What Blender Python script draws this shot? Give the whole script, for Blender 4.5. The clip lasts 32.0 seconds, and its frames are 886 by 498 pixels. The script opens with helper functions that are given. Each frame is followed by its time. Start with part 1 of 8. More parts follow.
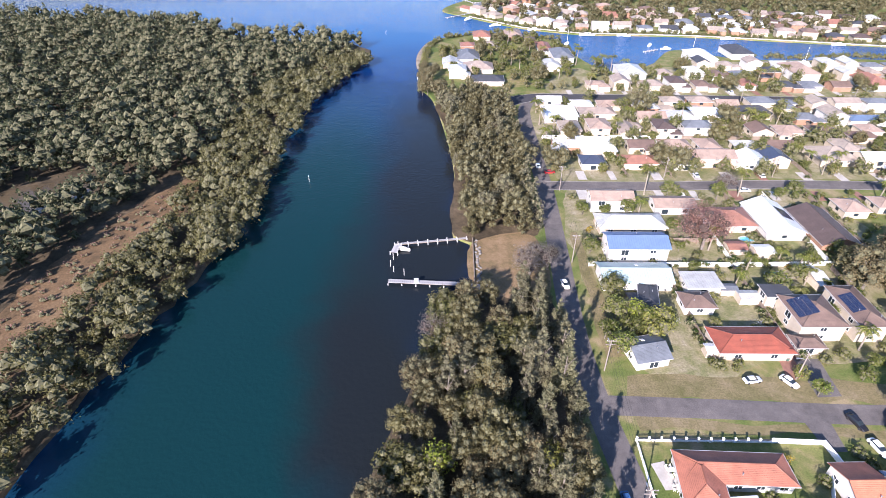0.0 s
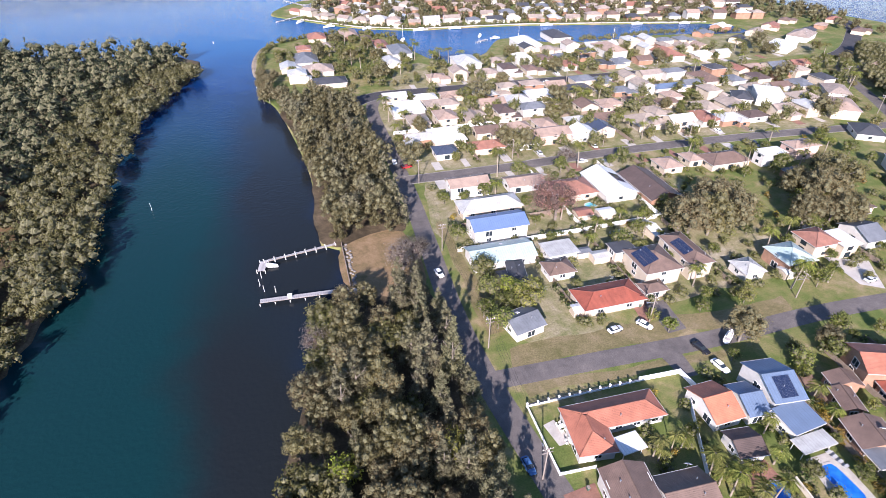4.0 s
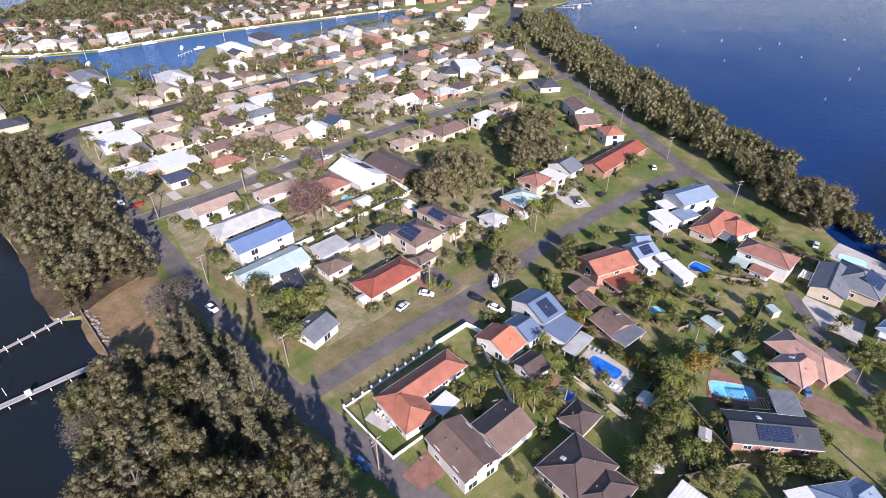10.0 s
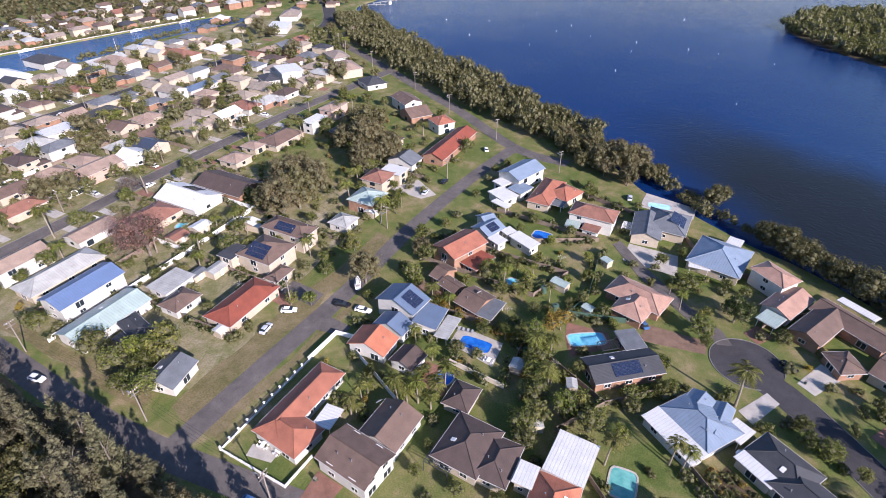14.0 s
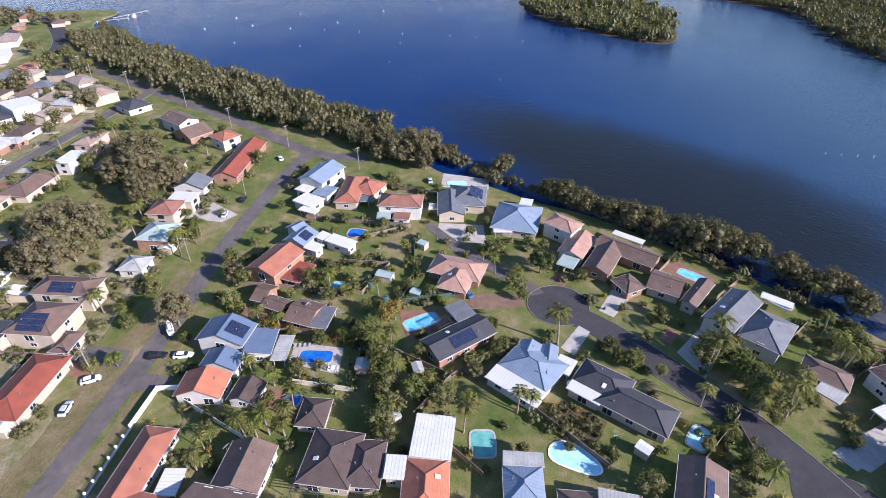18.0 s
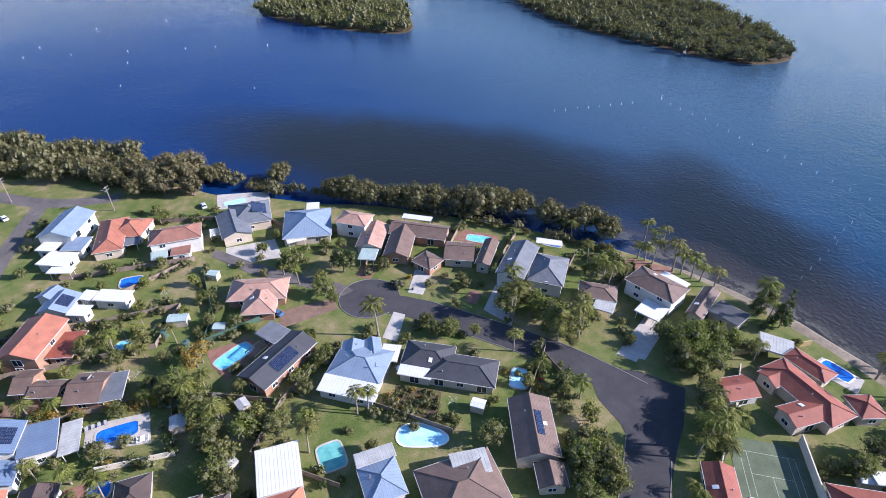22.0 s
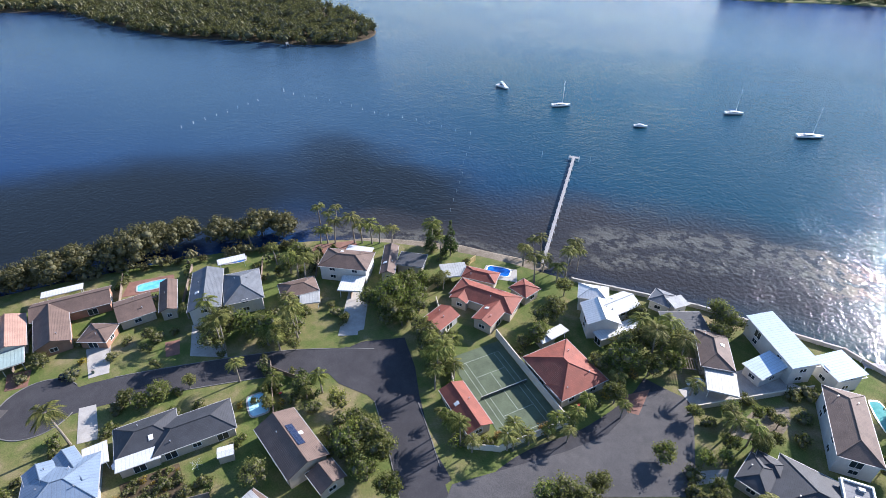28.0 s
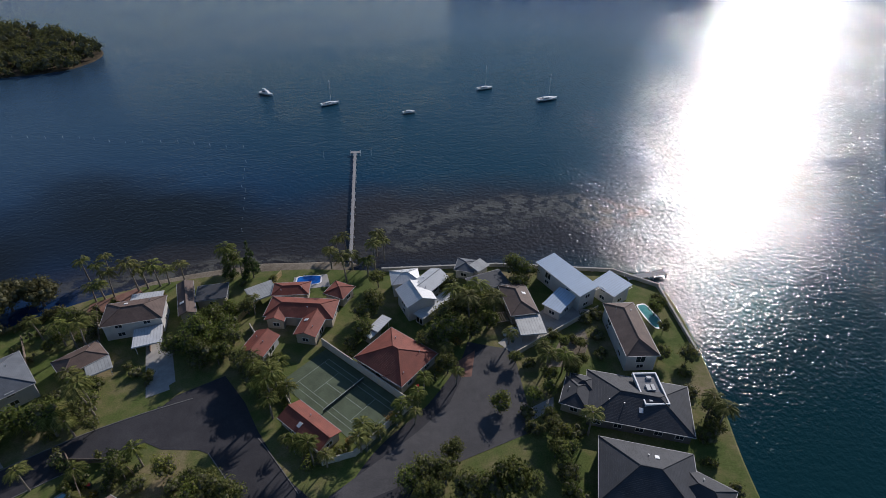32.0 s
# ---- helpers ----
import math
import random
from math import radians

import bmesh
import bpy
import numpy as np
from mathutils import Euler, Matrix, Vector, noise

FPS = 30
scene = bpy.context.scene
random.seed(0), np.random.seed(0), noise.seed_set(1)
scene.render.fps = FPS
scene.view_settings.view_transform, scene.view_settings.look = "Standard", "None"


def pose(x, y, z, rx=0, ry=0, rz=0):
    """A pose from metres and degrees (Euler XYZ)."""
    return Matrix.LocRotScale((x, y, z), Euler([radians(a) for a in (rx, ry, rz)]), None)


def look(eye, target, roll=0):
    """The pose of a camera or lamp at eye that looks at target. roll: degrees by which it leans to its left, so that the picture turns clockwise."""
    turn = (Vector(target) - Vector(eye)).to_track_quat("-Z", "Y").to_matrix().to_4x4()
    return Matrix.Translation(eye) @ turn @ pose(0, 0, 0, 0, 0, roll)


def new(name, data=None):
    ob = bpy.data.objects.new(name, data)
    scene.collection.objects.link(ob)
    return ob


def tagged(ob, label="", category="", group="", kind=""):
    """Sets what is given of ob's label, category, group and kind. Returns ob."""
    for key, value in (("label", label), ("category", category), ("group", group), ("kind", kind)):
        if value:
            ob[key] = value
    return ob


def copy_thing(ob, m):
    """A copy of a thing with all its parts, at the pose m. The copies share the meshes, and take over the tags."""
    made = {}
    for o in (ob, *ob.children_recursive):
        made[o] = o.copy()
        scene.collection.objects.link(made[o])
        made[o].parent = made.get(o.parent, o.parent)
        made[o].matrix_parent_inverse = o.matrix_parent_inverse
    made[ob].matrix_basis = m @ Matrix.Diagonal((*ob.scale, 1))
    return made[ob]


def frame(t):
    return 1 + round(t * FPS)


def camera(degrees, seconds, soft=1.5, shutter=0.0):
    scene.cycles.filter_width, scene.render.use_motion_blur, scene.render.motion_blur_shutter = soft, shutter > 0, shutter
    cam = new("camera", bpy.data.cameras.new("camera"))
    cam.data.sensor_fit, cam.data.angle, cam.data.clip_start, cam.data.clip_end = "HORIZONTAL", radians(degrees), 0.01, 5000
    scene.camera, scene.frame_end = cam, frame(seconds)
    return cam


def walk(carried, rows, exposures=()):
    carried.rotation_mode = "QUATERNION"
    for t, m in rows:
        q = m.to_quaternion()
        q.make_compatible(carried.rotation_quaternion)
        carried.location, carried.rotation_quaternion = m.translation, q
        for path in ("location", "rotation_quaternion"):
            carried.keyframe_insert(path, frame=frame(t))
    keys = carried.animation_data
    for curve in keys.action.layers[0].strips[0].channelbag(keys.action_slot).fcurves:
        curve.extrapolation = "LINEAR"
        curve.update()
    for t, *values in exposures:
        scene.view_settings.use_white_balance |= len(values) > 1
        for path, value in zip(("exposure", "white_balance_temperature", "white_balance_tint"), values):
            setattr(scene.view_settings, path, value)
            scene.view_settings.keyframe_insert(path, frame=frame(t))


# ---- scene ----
# camera: a drone that hovers and turns to its right
cam = camera(78.26, 32.0, 0.6)
HEIGHT = 102.0
TURN = [
    (0, 0), (0.5, -1.98), (1, -4.11), (1.5, -6.28), (2, -8.44), (2.5, -10.5), (3, -12.5), (3.5, -14.41),
    (5.5, -22.96), (6, -25.33), (6.5, -28.03), (7, -30.5), (7.5, -32.73), (8, -35.06), (8.5, -37.53), (9, -40.09),
    (9.5, -42.53), (10, -45.03), (10.5, -47.19), (11, -49.1), (11.5, -51.2), (12, -53.32), (12.5, -55.57), (13, -58.04),
    (13.5, -60.54), (14, -63.24), (14.5, -66.08), (16.5, -77.32), (17, -80.14), (17.5, -83.03), (18, -86.13), (18.5, -89.12),
    (19, -92.19), (19.5, -95.29), (20, -98.35), (20.5, -101.67), (21, -104.95), (21.5, -108.12), (22, -111.46), (22.5, -114.86),
    (23, -117.9), (23.5, -121.06), (24, -124.37), (24.5, -127.78), (25, -131.28), (25.5, -134.69), (27.5, -146.98), (28, -150.21),
    (28.5, -153.4), (29, -156.6), (29.5, -159.7), (30, -162.77), (30.5, -165.81), (31, -168.67), (31.5, -171.66), (32, -174.77),
]
walk(cam, [(t, pose(0, 0, HEIGHT, 55.44, 0, a) @ pose(0, 0, 0, 0, 0, 0.33)) for t, a in TURN],
     exposures=[(0, 1.6, 5950, 23), (5, 1.4, 6050, 24), (8, 1.25, 6100, 24), (14, 1.02, 6050, 24), (20, 1.18, 5780, 23), (25, 1.36, 5620, 17), (28, 1.3, 5820, 15), (30, 0.5, 5800, 14), (32, -0.3, 5950, 14)])

# sky and sun
SUN_AZ, SUN_EL = 155.0, 25.5
world = bpy.data.worlds.new("sky")
scene.world = world
world.use_nodes = True
sky = world.node_tree.nodes.new("ShaderNodeTexSky")
sky.sky_type = "NISHITA"
sky.sun_disc = False
sky.dust_density = 0.1
sky.ozone_density = 3.0
sky.sun_elevation = radians(SUN_EL)
sky.sun_rotation = radians(360 - SUN_AZ)
background = world.node_tree.nodes["Background"]
world.node_tree.links.new(sky.outputs[0], background.inputs[0])
background.inputs[1].default_value = 0.1
sun = new("sun", bpy.data.lights.new("sun", "SUN"))
sun.data.energy = 5.0
sun.data.angle = radians(0.5)
sun.data.color = (1.0, 0.92, 0.82)
sun_way = Vector((-math.sin(radians(SUN_AZ)) * math.cos(radians(SUN_EL)), math.cos(radians(SUN_AZ)) * math.cos(radians(SUN_EL)), math.sin(radians(SUN_EL))))
sun.matrix_world = look(sun_way * 300, (0, 0, 0))

# ---- materials ----
def nodes_of(name):
    m = bpy.data.materials.new(name)
    m.use_nodes = True
    return m, m.node_tree.nodes, m.node_tree.links, m.node_tree.nodes["Principled BSDF"]


def noise_node(n, l, coord, scale, detail=4.0, rough=0.6):
    tex = n.new("ShaderNodeTexNoise")
    tex.inputs["Scale"].default_value = scale
    tex.inputs["Detail"].default_value = detail
    tex.inputs["Roughness"].default_value = rough
    l.new(coord, tex.inputs["Vector"])
    return tex.outputs["Fac"]


def ramp_node(n, l, fac, stops):
    r = n.new("ShaderNodeValToRGB")
    while len(r.color_ramp.elements) < len(stops):
        r.color_ramp.elements.new(0.5)
    for e, (p, c) in zip(r.color_ramp.elements, stops):
        e.position, e.color = p, (*c, 1)
    l.new(fac, r.inputs[0])
    return r.outputs[0]


def mix_node(n, l, fac, a, b, kind="MIX"):
    m = n.new("ShaderNodeMix")
    m.data_type, m.blend_type = "RGBA", kind
    for sock, v in ((m.inputs[0], fac), (m.inputs[6], a), (m.inputs[7], b)):
        if isinstance(v, (int, float)):
            sock.default_value = v
        elif isinstance(v, tuple):
            sock.default_value = (*v, 1)
        else:
            l.new(v, sock)
    return m.outputs[2]


def bump_node(n, l, p, height, strength, distance):
    b = n.new("ShaderNodeBump")
    b.inputs["Strength"].default_value = strength
    b.inputs["Distance"].default_value = distance
    l.new(height, b.inputs["Height"])
    l.new(b.outputs[0], p.inputs["Normal"])
    return b


def shade(c, k):
    return tuple(min(1.0, v * k) for v in c)


def vary_by_object(n, l, colour, amount):
    info = n.new("ShaderNodeObjectInfo")
    hsv = n.new("ShaderNodeHueSaturation")
    mr = n.new("ShaderNodeMapRange")
    l.new(info.outputs["Random"], mr.inputs[0])
    mr.inputs[3].default_value, mr.inputs[4].default_value = 1 - amount, 1 + amount
    l.new(mr.outputs[0], hsv.inputs["Value"])
    l.new(colour, hsv.inputs["Color"])
    return hsv.outputs[0]


def surface(name, colour, rough=0.8, grain=0.25, scale=0.5, fine=6.0, bump=0.0, metal=0.0, vary=0.0):
    """A plain worn surface: large stains and fine grain."""
    m, n, l, p = nodes_of(name)
    co = n.new("ShaderNodeTexCoord").outputs["Object"]
    big, small = noise_node(n, l, co, scale), noise_node(n, l, co, fine, 3.0)
    c = ramp_node(n, l, big, [(0.3, shade(colour, 1 - grain)), (0.7, shade(colour, 1 + grain * 0.6))])
    c2 = ramp_node(n, l, small, [(0.3, (1 - grain,) * 3), (0.65, (1.0, 1.0, 1.0))])
    c = mix_node(n, l, 0.8, c, c2, "MULTIPLY")
    if vary:
        c = vary_by_object(n, l, c, vary)
    l.new(c, p.inputs["Base Color"])
    p.inputs["Roughness"].default_value, p.inputs["Metallic"].default_value = rough, metal
    if bump:
        bump_node(n, l, p, small, 0.5, bump)
    return m


def ground_material(name, stops, scale, fine, bump=0.03):
    m, n, l, p = nodes_of(name)
    co = n.new("ShaderNodeTexCoord").outputs["Object"]
    a, b, d = noise_node(n, l, co, scale, 6.0), noise_node(n, l, co, fine, 5.0), noise_node(n, l, co, scale * 5, 4.0)
    add = n.new("ShaderNodeMath")
    add.operation = "MULTIPLY_ADD"
    l.new(d, add.inputs[0])
    add.inputs[1].default_value = 0.5
    l.new(a, add.inputs[2])
    sub = n.new("ShaderNodeMath")
    sub.operation = "SUBTRACT"
    l.new(add.outputs[0], sub.inputs[0])
    sub.inputs[1].default_value = 0.25
    c = ramp_node(n, l, sub.outputs[0], stops)
    g = ramp_node(n, l, b, [(0.3, (0.62, 0.62, 0.62)), (0.7, (1.15, 1.15, 1.15))])
    l.new(mix_node(n, l, 1.0, c, g, "MULTIPLY"), p.inputs["Base Color"])
    p.inputs["Roughness"].default_value = 0.95
    p.inputs["Specular IOR Level"].default_value = 0.15
    bump_node(n, l, p, b, 0.6, bump)
    return m


def roof_material(name, colour, rows=0.34, along=False, rough=0.75, depth=0.03, metal=0.0, grain=0.22):
    """Courses of tiles across the slope, or the ribs of a metal sheet down it, laid by the roof's own map."""
    m, n, l, p = nodes_of(name)
    uv = n.new("ShaderNodeUVMap")
    uv.uv_map = "slope"
    sep = n.new("ShaderNodeSeparateXYZ")
    l.new(uv.outputs[0], sep.inputs[0])
    div = n.new("ShaderNodeMath")
    div.operation = "DIVIDE"
    l.new(sep.outputs[0 if along else 1], div.inputs[0])
    div.inputs[1].default_value = rows
    fr = n.new("ShaderNodeMath")
    fr.operation = "FRACT"
    l.new(div.outputs[0], fr.inputs[0])
    co = n.new("ShaderNodeTexCoord").outputs["Object"]
    big, small = noise_node(n, l, co, 0.35, 5.0), noise_node(n, l, co, 5.0, 4.0)
    c = ramp_node(n, l, big, [(0.3, shade(colour, 1 - grain)), (0.7, shade(colour, 1 + grain))])
    c = mix_node(n, l, 0.7, c, ramp_node(n, l, small, [(0.3, (0.72, 0.72, 0.72)), (0.62, (1.05, 1.05, 1.05))]), "MULTIPLY")
    line = ramp_node(n, l, fr.outputs[0], [(0.0, (0.6, 0.6, 0.6)), (0.22, (1.0, 1.0, 1.0))])
    c = mix_node(n, l, 0.75, c, line, "MULTIPLY")
    l.new(c, p.inputs["Base Color"])
    p.inputs["Roughness"].default_value, p.inputs["Metallic"].default_value = rough, metal
    bump_node(n, l, p, fr.outputs[0], 0.7, depth)
    return m


def leaf_material(name, dark, light, vary=0.25):
    m, n, l, p = nodes_of(name)
    geo = n.new("ShaderNodeNewGeometry")
    c = ramp_node(n, l, geo.outputs["Random Per Island"], [(0.0, dark), (0.55, tuple((a + b) / 2 for a, b in zip(dark, light))), (1.0, light)])
    info = n.new("ShaderNodeObjectInfo")
    warm = n.new("ShaderNodeHueSaturation")
    warm.inputs["Hue"].default_value, warm.inputs["Saturation"].default_value = 0.465, 0.85
    l.new(c, warm.inputs["Color"])
    turn = n.new("ShaderNodeMath")
    turn.operation = "FRACT"
    mul = n.new("ShaderNodeMath")
    mul.operation = "MULTIPLY"
    mul.inputs[1].default_value = 7.31
    l.new(info.outputs["Random"], mul.inputs[0])
    l.new(mul.outputs[0], turn.inputs[0])
    c = mix_node(n, l, turn.outputs[0], c, warm.outputs[0])
    co = n.new("ShaderNodeTexCoord").outputs["Object"]
    c = mix_node(n, l, 0.8, c, ramp_node(n, l, noise_node(n, l, co, 0.13, 2.0), [(0.35, (0.78, 0.8, 0.76)), (0.65, (1.2, 1.16, 1.05))]), "MULTIPLY")
    c = mix_node(n, l, 0.9, c, ramp_node(n, l, noise_node(n, l, co, 2.6, 3.0, 0.7), [(0.36, (0.72, 0.73, 0.69)), (0.62, (1.25, 1.23, 1.15))]), "MULTIPLY")
    c = vary_by_object(n, l, c, vary)
    l.new(c, p.inputs["Base Color"])
    p.inputs["Roughness"].default_value = 0.7
    p.inputs["Specular IOR Level"].default_value = 0.15
    thin = n.new("ShaderNodeBsdfTranslucent")
    l.new(c, thin.inputs["Color"])
    both = n.new("ShaderNodeMixShader")
    both.inputs[0].default_value = 0.48
    l.new(p.outputs[0], both.inputs[1])
    l.new(thin.outputs[0], both.inputs[2])
    l.new(both.outputs[0], n["Material Output"].inputs["Surface"])
    return m


def blob(n, l, vec, x, y, rx, ry, turn, soft):
    """A soft-edged patch: one inside an ellipse, nought outside."""
    mp = n.new("ShaderNodeMapping")
    mp.vector_type = "TEXTURE"
    mp.inputs["Location"].default_value = (x, y, 0)
    mp.inputs["Rotation"].default_value = (0, 0, radians(turn))
    mp.inputs["Scale"].default_value = (rx, ry, 1000)
    l.new(vec, mp.inputs["Vector"])
    ln = n.new("ShaderNodeVectorMath")
    ln.operation = "LENGTH"
    l.new(mp.outputs[0], ln.inputs[0])
    mr = n.new("ShaderNodeMapRange")
    mr.interpolation_type = "SMOOTHSTEP"
    l.new(ln.outputs["Value"], mr.inputs[0])
    mr.inputs[1].default_value, mr.inputs[2].default_value = 1 - soft, 1 + soft
    mr.inputs[3].default_value, mr.inputs[4].default_value = 1.0, 0.0
    return mr.outputs[0]


def water_material():
    """Deep blue lake, green channel, dark weed beds, dark channel margins and pale sand flats near the shore."""
    m, n, l, p = nodes_of("lake_water")
    co = n.new("ShaderNodeTexCoord").outputs["Object"]
    warp = n.new("ShaderNodeTexNoise")
    warp.inputs["Scale"].default_value, warp.inputs["Detail"].default_value = 0.035, 5.0
    l.new(co, warp.inputs["Vector"])
    off = n.new("ShaderNodeVectorMath")
    off.operation = "MULTIPLY_ADD"
    l.new(warp.outputs["Color"], off.inputs[0])
    off.inputs[1].default_value = (26, 26, 0)
    l.new(co, off.inputs[2])
    back = n.new("ShaderNodeVectorMath")
    back.operation = "SUBTRACT"
    l.new(off.outputs[0], back.inputs[0])
    back.inputs[1].default_value = (13, 13, 0)
    vec = back.outputs[0]
    big = noise_node(n, l, co, 0.01, 5.0, 0.55)
    c = ramp_node(n, l, big, [(0.35, (0.003, 0.016, 0.062)), (0.5, (0.003, 0.022, 0.094)), (0.66, (0.005, 0.03, 0.112))])
    # Brighter and deeper blue areas paint the sky's reflection into the base colour.
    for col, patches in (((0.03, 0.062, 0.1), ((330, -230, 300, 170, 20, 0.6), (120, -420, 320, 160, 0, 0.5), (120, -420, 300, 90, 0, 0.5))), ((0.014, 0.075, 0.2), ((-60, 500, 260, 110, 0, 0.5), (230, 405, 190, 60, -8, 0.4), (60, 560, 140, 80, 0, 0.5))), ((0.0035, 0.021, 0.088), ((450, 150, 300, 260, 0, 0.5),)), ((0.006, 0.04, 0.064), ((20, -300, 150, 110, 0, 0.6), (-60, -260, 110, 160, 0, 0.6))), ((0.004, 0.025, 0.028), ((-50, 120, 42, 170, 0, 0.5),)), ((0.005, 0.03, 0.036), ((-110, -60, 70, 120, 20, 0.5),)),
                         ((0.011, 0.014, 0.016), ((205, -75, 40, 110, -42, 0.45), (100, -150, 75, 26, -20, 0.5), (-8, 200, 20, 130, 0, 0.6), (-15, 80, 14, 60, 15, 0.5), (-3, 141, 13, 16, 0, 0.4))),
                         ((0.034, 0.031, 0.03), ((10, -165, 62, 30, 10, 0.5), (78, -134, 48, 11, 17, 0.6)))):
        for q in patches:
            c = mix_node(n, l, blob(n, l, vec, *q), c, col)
    mottle = ramp_node(n, l, noise_node(n, l, co, 0.22, 5.0, 0.65), [(0.46, (0, 0, 0)), (0.53, (1, 1, 1))])
    for q in ((26, -166, 16, 5, 38, 0.6), (6, -178, 18, 5, 18, 0.6), (-18, -182, 20, 6, 5, 0.6), (12, -160, 26, 4, 30, 0.7), (85, -128, 40, 6, 18, 0.6), (-35, -178, 16, 8, 0, 0.7)):
        f = n.new("ShaderNodeMath")
        f.operation = "MULTIPLY"
        l.new(blob(n, l, vec, *q), f.inputs[0])
        l.new(mottle, f.inputs[1])
        c = mix_node(n, l, f.outputs[0], c, (0.1, 0.095, 0.08))
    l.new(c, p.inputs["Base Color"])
    rip, rip2 = noise_node(n, l, co, 0.75, 3.0, 0.55), noise_node(n, l, co, 0.2, 2.0)
    add = n.new("ShaderNodeMath")
    add.operation = "MULTIPLY_ADD"
    l.new(rip2, add.inputs[0])
    add.inputs[1].default_value = 0.6
    l.new(rip, add.inputs[2])
    p.inputs["Roughness"].default_value = 0.1
    p.inputs["IOR"].default_value = 1.25
    slick = n.new("ShaderNodeMapRange")
    both = n.new("ShaderNodeMath")
    both.operation = "MAXIMUM"
    l.new(blob(n, l, vec, 540, 190, 420, 300, 0, 0.65), both.inputs[0])
    l.new(blob(n, l, vec, -50, 640, 600, 290, 0, 0.4), both.inputs[1])
    l.new(both.outputs[0], slick.inputs[0])
    slick.inputs[3].default_value, slick.inputs[4].default_value = 0.33, 0.06
    l.new(slick.outputs[0], p.inputs["Specular IOR Level"])
    waves = bump_node(n, l, p, add.outputs[0], 0.5, 0.4)
    wind = n.new("ShaderNodeMapRange")
    l.new(noise_node(n, l, co, 0.02, 4.0), wind.inputs[0])
    wind.inputs[1].default_value, wind.inputs[2].default_value = 0.35, 0.65
    wind.inputs[3].default_value, wind.inputs[4].default_value = 0.65, 1.0
    calm = n.new("ShaderNodeMapRange")
    l.new(blob(n, l, vec, -45, 200, 75, 300, 0, 0.3), calm.inputs[0])
    calm.inputs[3].default_value, calm.inputs[4].default_value = 1.0, 0.35
    lee = n.new("ShaderNodeMapRange")
    l.new(blob(n, l, vec, 300, 20, 260, 260, 0, 0.4), lee.inputs[0])
    lee.inputs[3].default_value, lee.inputs[4].default_value = 1.0, 0.45
    strength = wind.outputs[0]
    for shelter in (calm, lee):
        ruffle = n.new("ShaderNodeMath")
        ruffle.operation = "MULTIPLY"
        l.new(strength, ruffle.inputs[0])
        l.new(shelter.outputs[0], ruffle.inputs[1])
        strength = ruffle.outputs[0]
    l.new(strength, waves.inputs["Strength"])
    return m


GRASS = ground_material("winter_grass", [(0.2, (0.06, 0.095, 0.02)), (0.42, (0.112, 0.14, 0.038)), (0.55, (0.17, 0.165, 0.062)), (0.7, (0.28, 0.22, 0.125))], 0.06, 3.0)
LITTER = ground_material("leaf_litter", [(0.3, (0.035, 0.028, 0.018)), (0.5, (0.08, 0.06, 0.036)), (0.75, (0.15, 0.11, 0.07))], 0.09, 2.0)
MARSH = ground_material("saltmarsh", [(0.3, (0.075, 0.055, 0.03)), (0.5, (0.15, 0.095, 0.05)), (0.75, (0.21, 0.14, 0.075))], 0.06, 1.5)
SAND = ground_material("shore_sand", [(0.3, (0.15, 0.12, 0.085)), (0.6, (0.27, 0.225, 0.17))], 0.15, 2.0)
ASPHALT = ground_material("asphalt", [(0.3, (0.1, 0.09, 0.086)), (0.55, (0.14, 0.124, 0.116)), (0.8, (0.19, 0.165, 0.15))], 0.12, 5.0, 0.01)
DARK_ASPHALT = ground_material("new_asphalt", [(0.3, (0.048, 0.046, 0.05)), (0.6, (0.066, 0.063, 0.067)), (0.85, (0.085, 0.082, 0.083))], 0.1, 5.0, 0.01)
# Asphalt made paler: its low-angle sheen is put into the colour.
SHEEN_ASPHALT = ground_material("sheen_asphalt", [(0.3, (0.085, 0.081, 0.081)), (0.6, (0.115, 0.108, 0.106)), (0.85, (0.145, 0.137, 0.13))], 0.1, 5.0, 0.01)
CONCRETE = surface("concrete", (0.42, 0.39, 0.35), 0.85, 0.2, 0.4, 4.0)
BRICK_PAVING = surface("brick_paving", (0.24, 0.12, 0.085), 0.9, 0.3, 0.5, 5.0)
KERB = surface("worn_kerb", (0.2, 0.19, 0.175), 0.9, 0.25, 0.5, 4.0)
BROWN_DRIVE = surface("gravel_drive", (0.2, 0.125, 0.085), 0.95, 0.3, 0.4, 5.0)
WATER = water_material()

# ---- helpers for building ----
def mesh_from(name, verts, faces, material=None, smooth=False):
    me = bpy.data.meshes.new(name)
    me.from_pydata([tuple(v) for v in verts], [], faces)
    if material:
        me.materials.append(material)
    if smooth:
        me.polygons.foreach_set("use_smooth", [True] * len(me.polygons))
    me.update()
    return me


def part(name, bm, material, parent, label=""):
    """Links a bmesh, or a finished mesh, as one mesh object under a thing or a part."""
    if isinstance(bm, bmesh.types.BMesh):
        me = bpy.data.meshes.new(name)
        bm.to_mesh(me)
        bm.free()
        me.materials.append(material)
    else:
        me = bm
        if material and not me.materials:
            me.materials.append(material)
    ob = new(name, me)
    ob.parent = parent
    return tagged(ob, label)


def thing(name, m, label, category, group="", kind=""):
    ob = new(name)
    ob.empty_display_size = 0.5
    ob.matrix_basis = m
    return tagged(ob, label, category, group, kind)


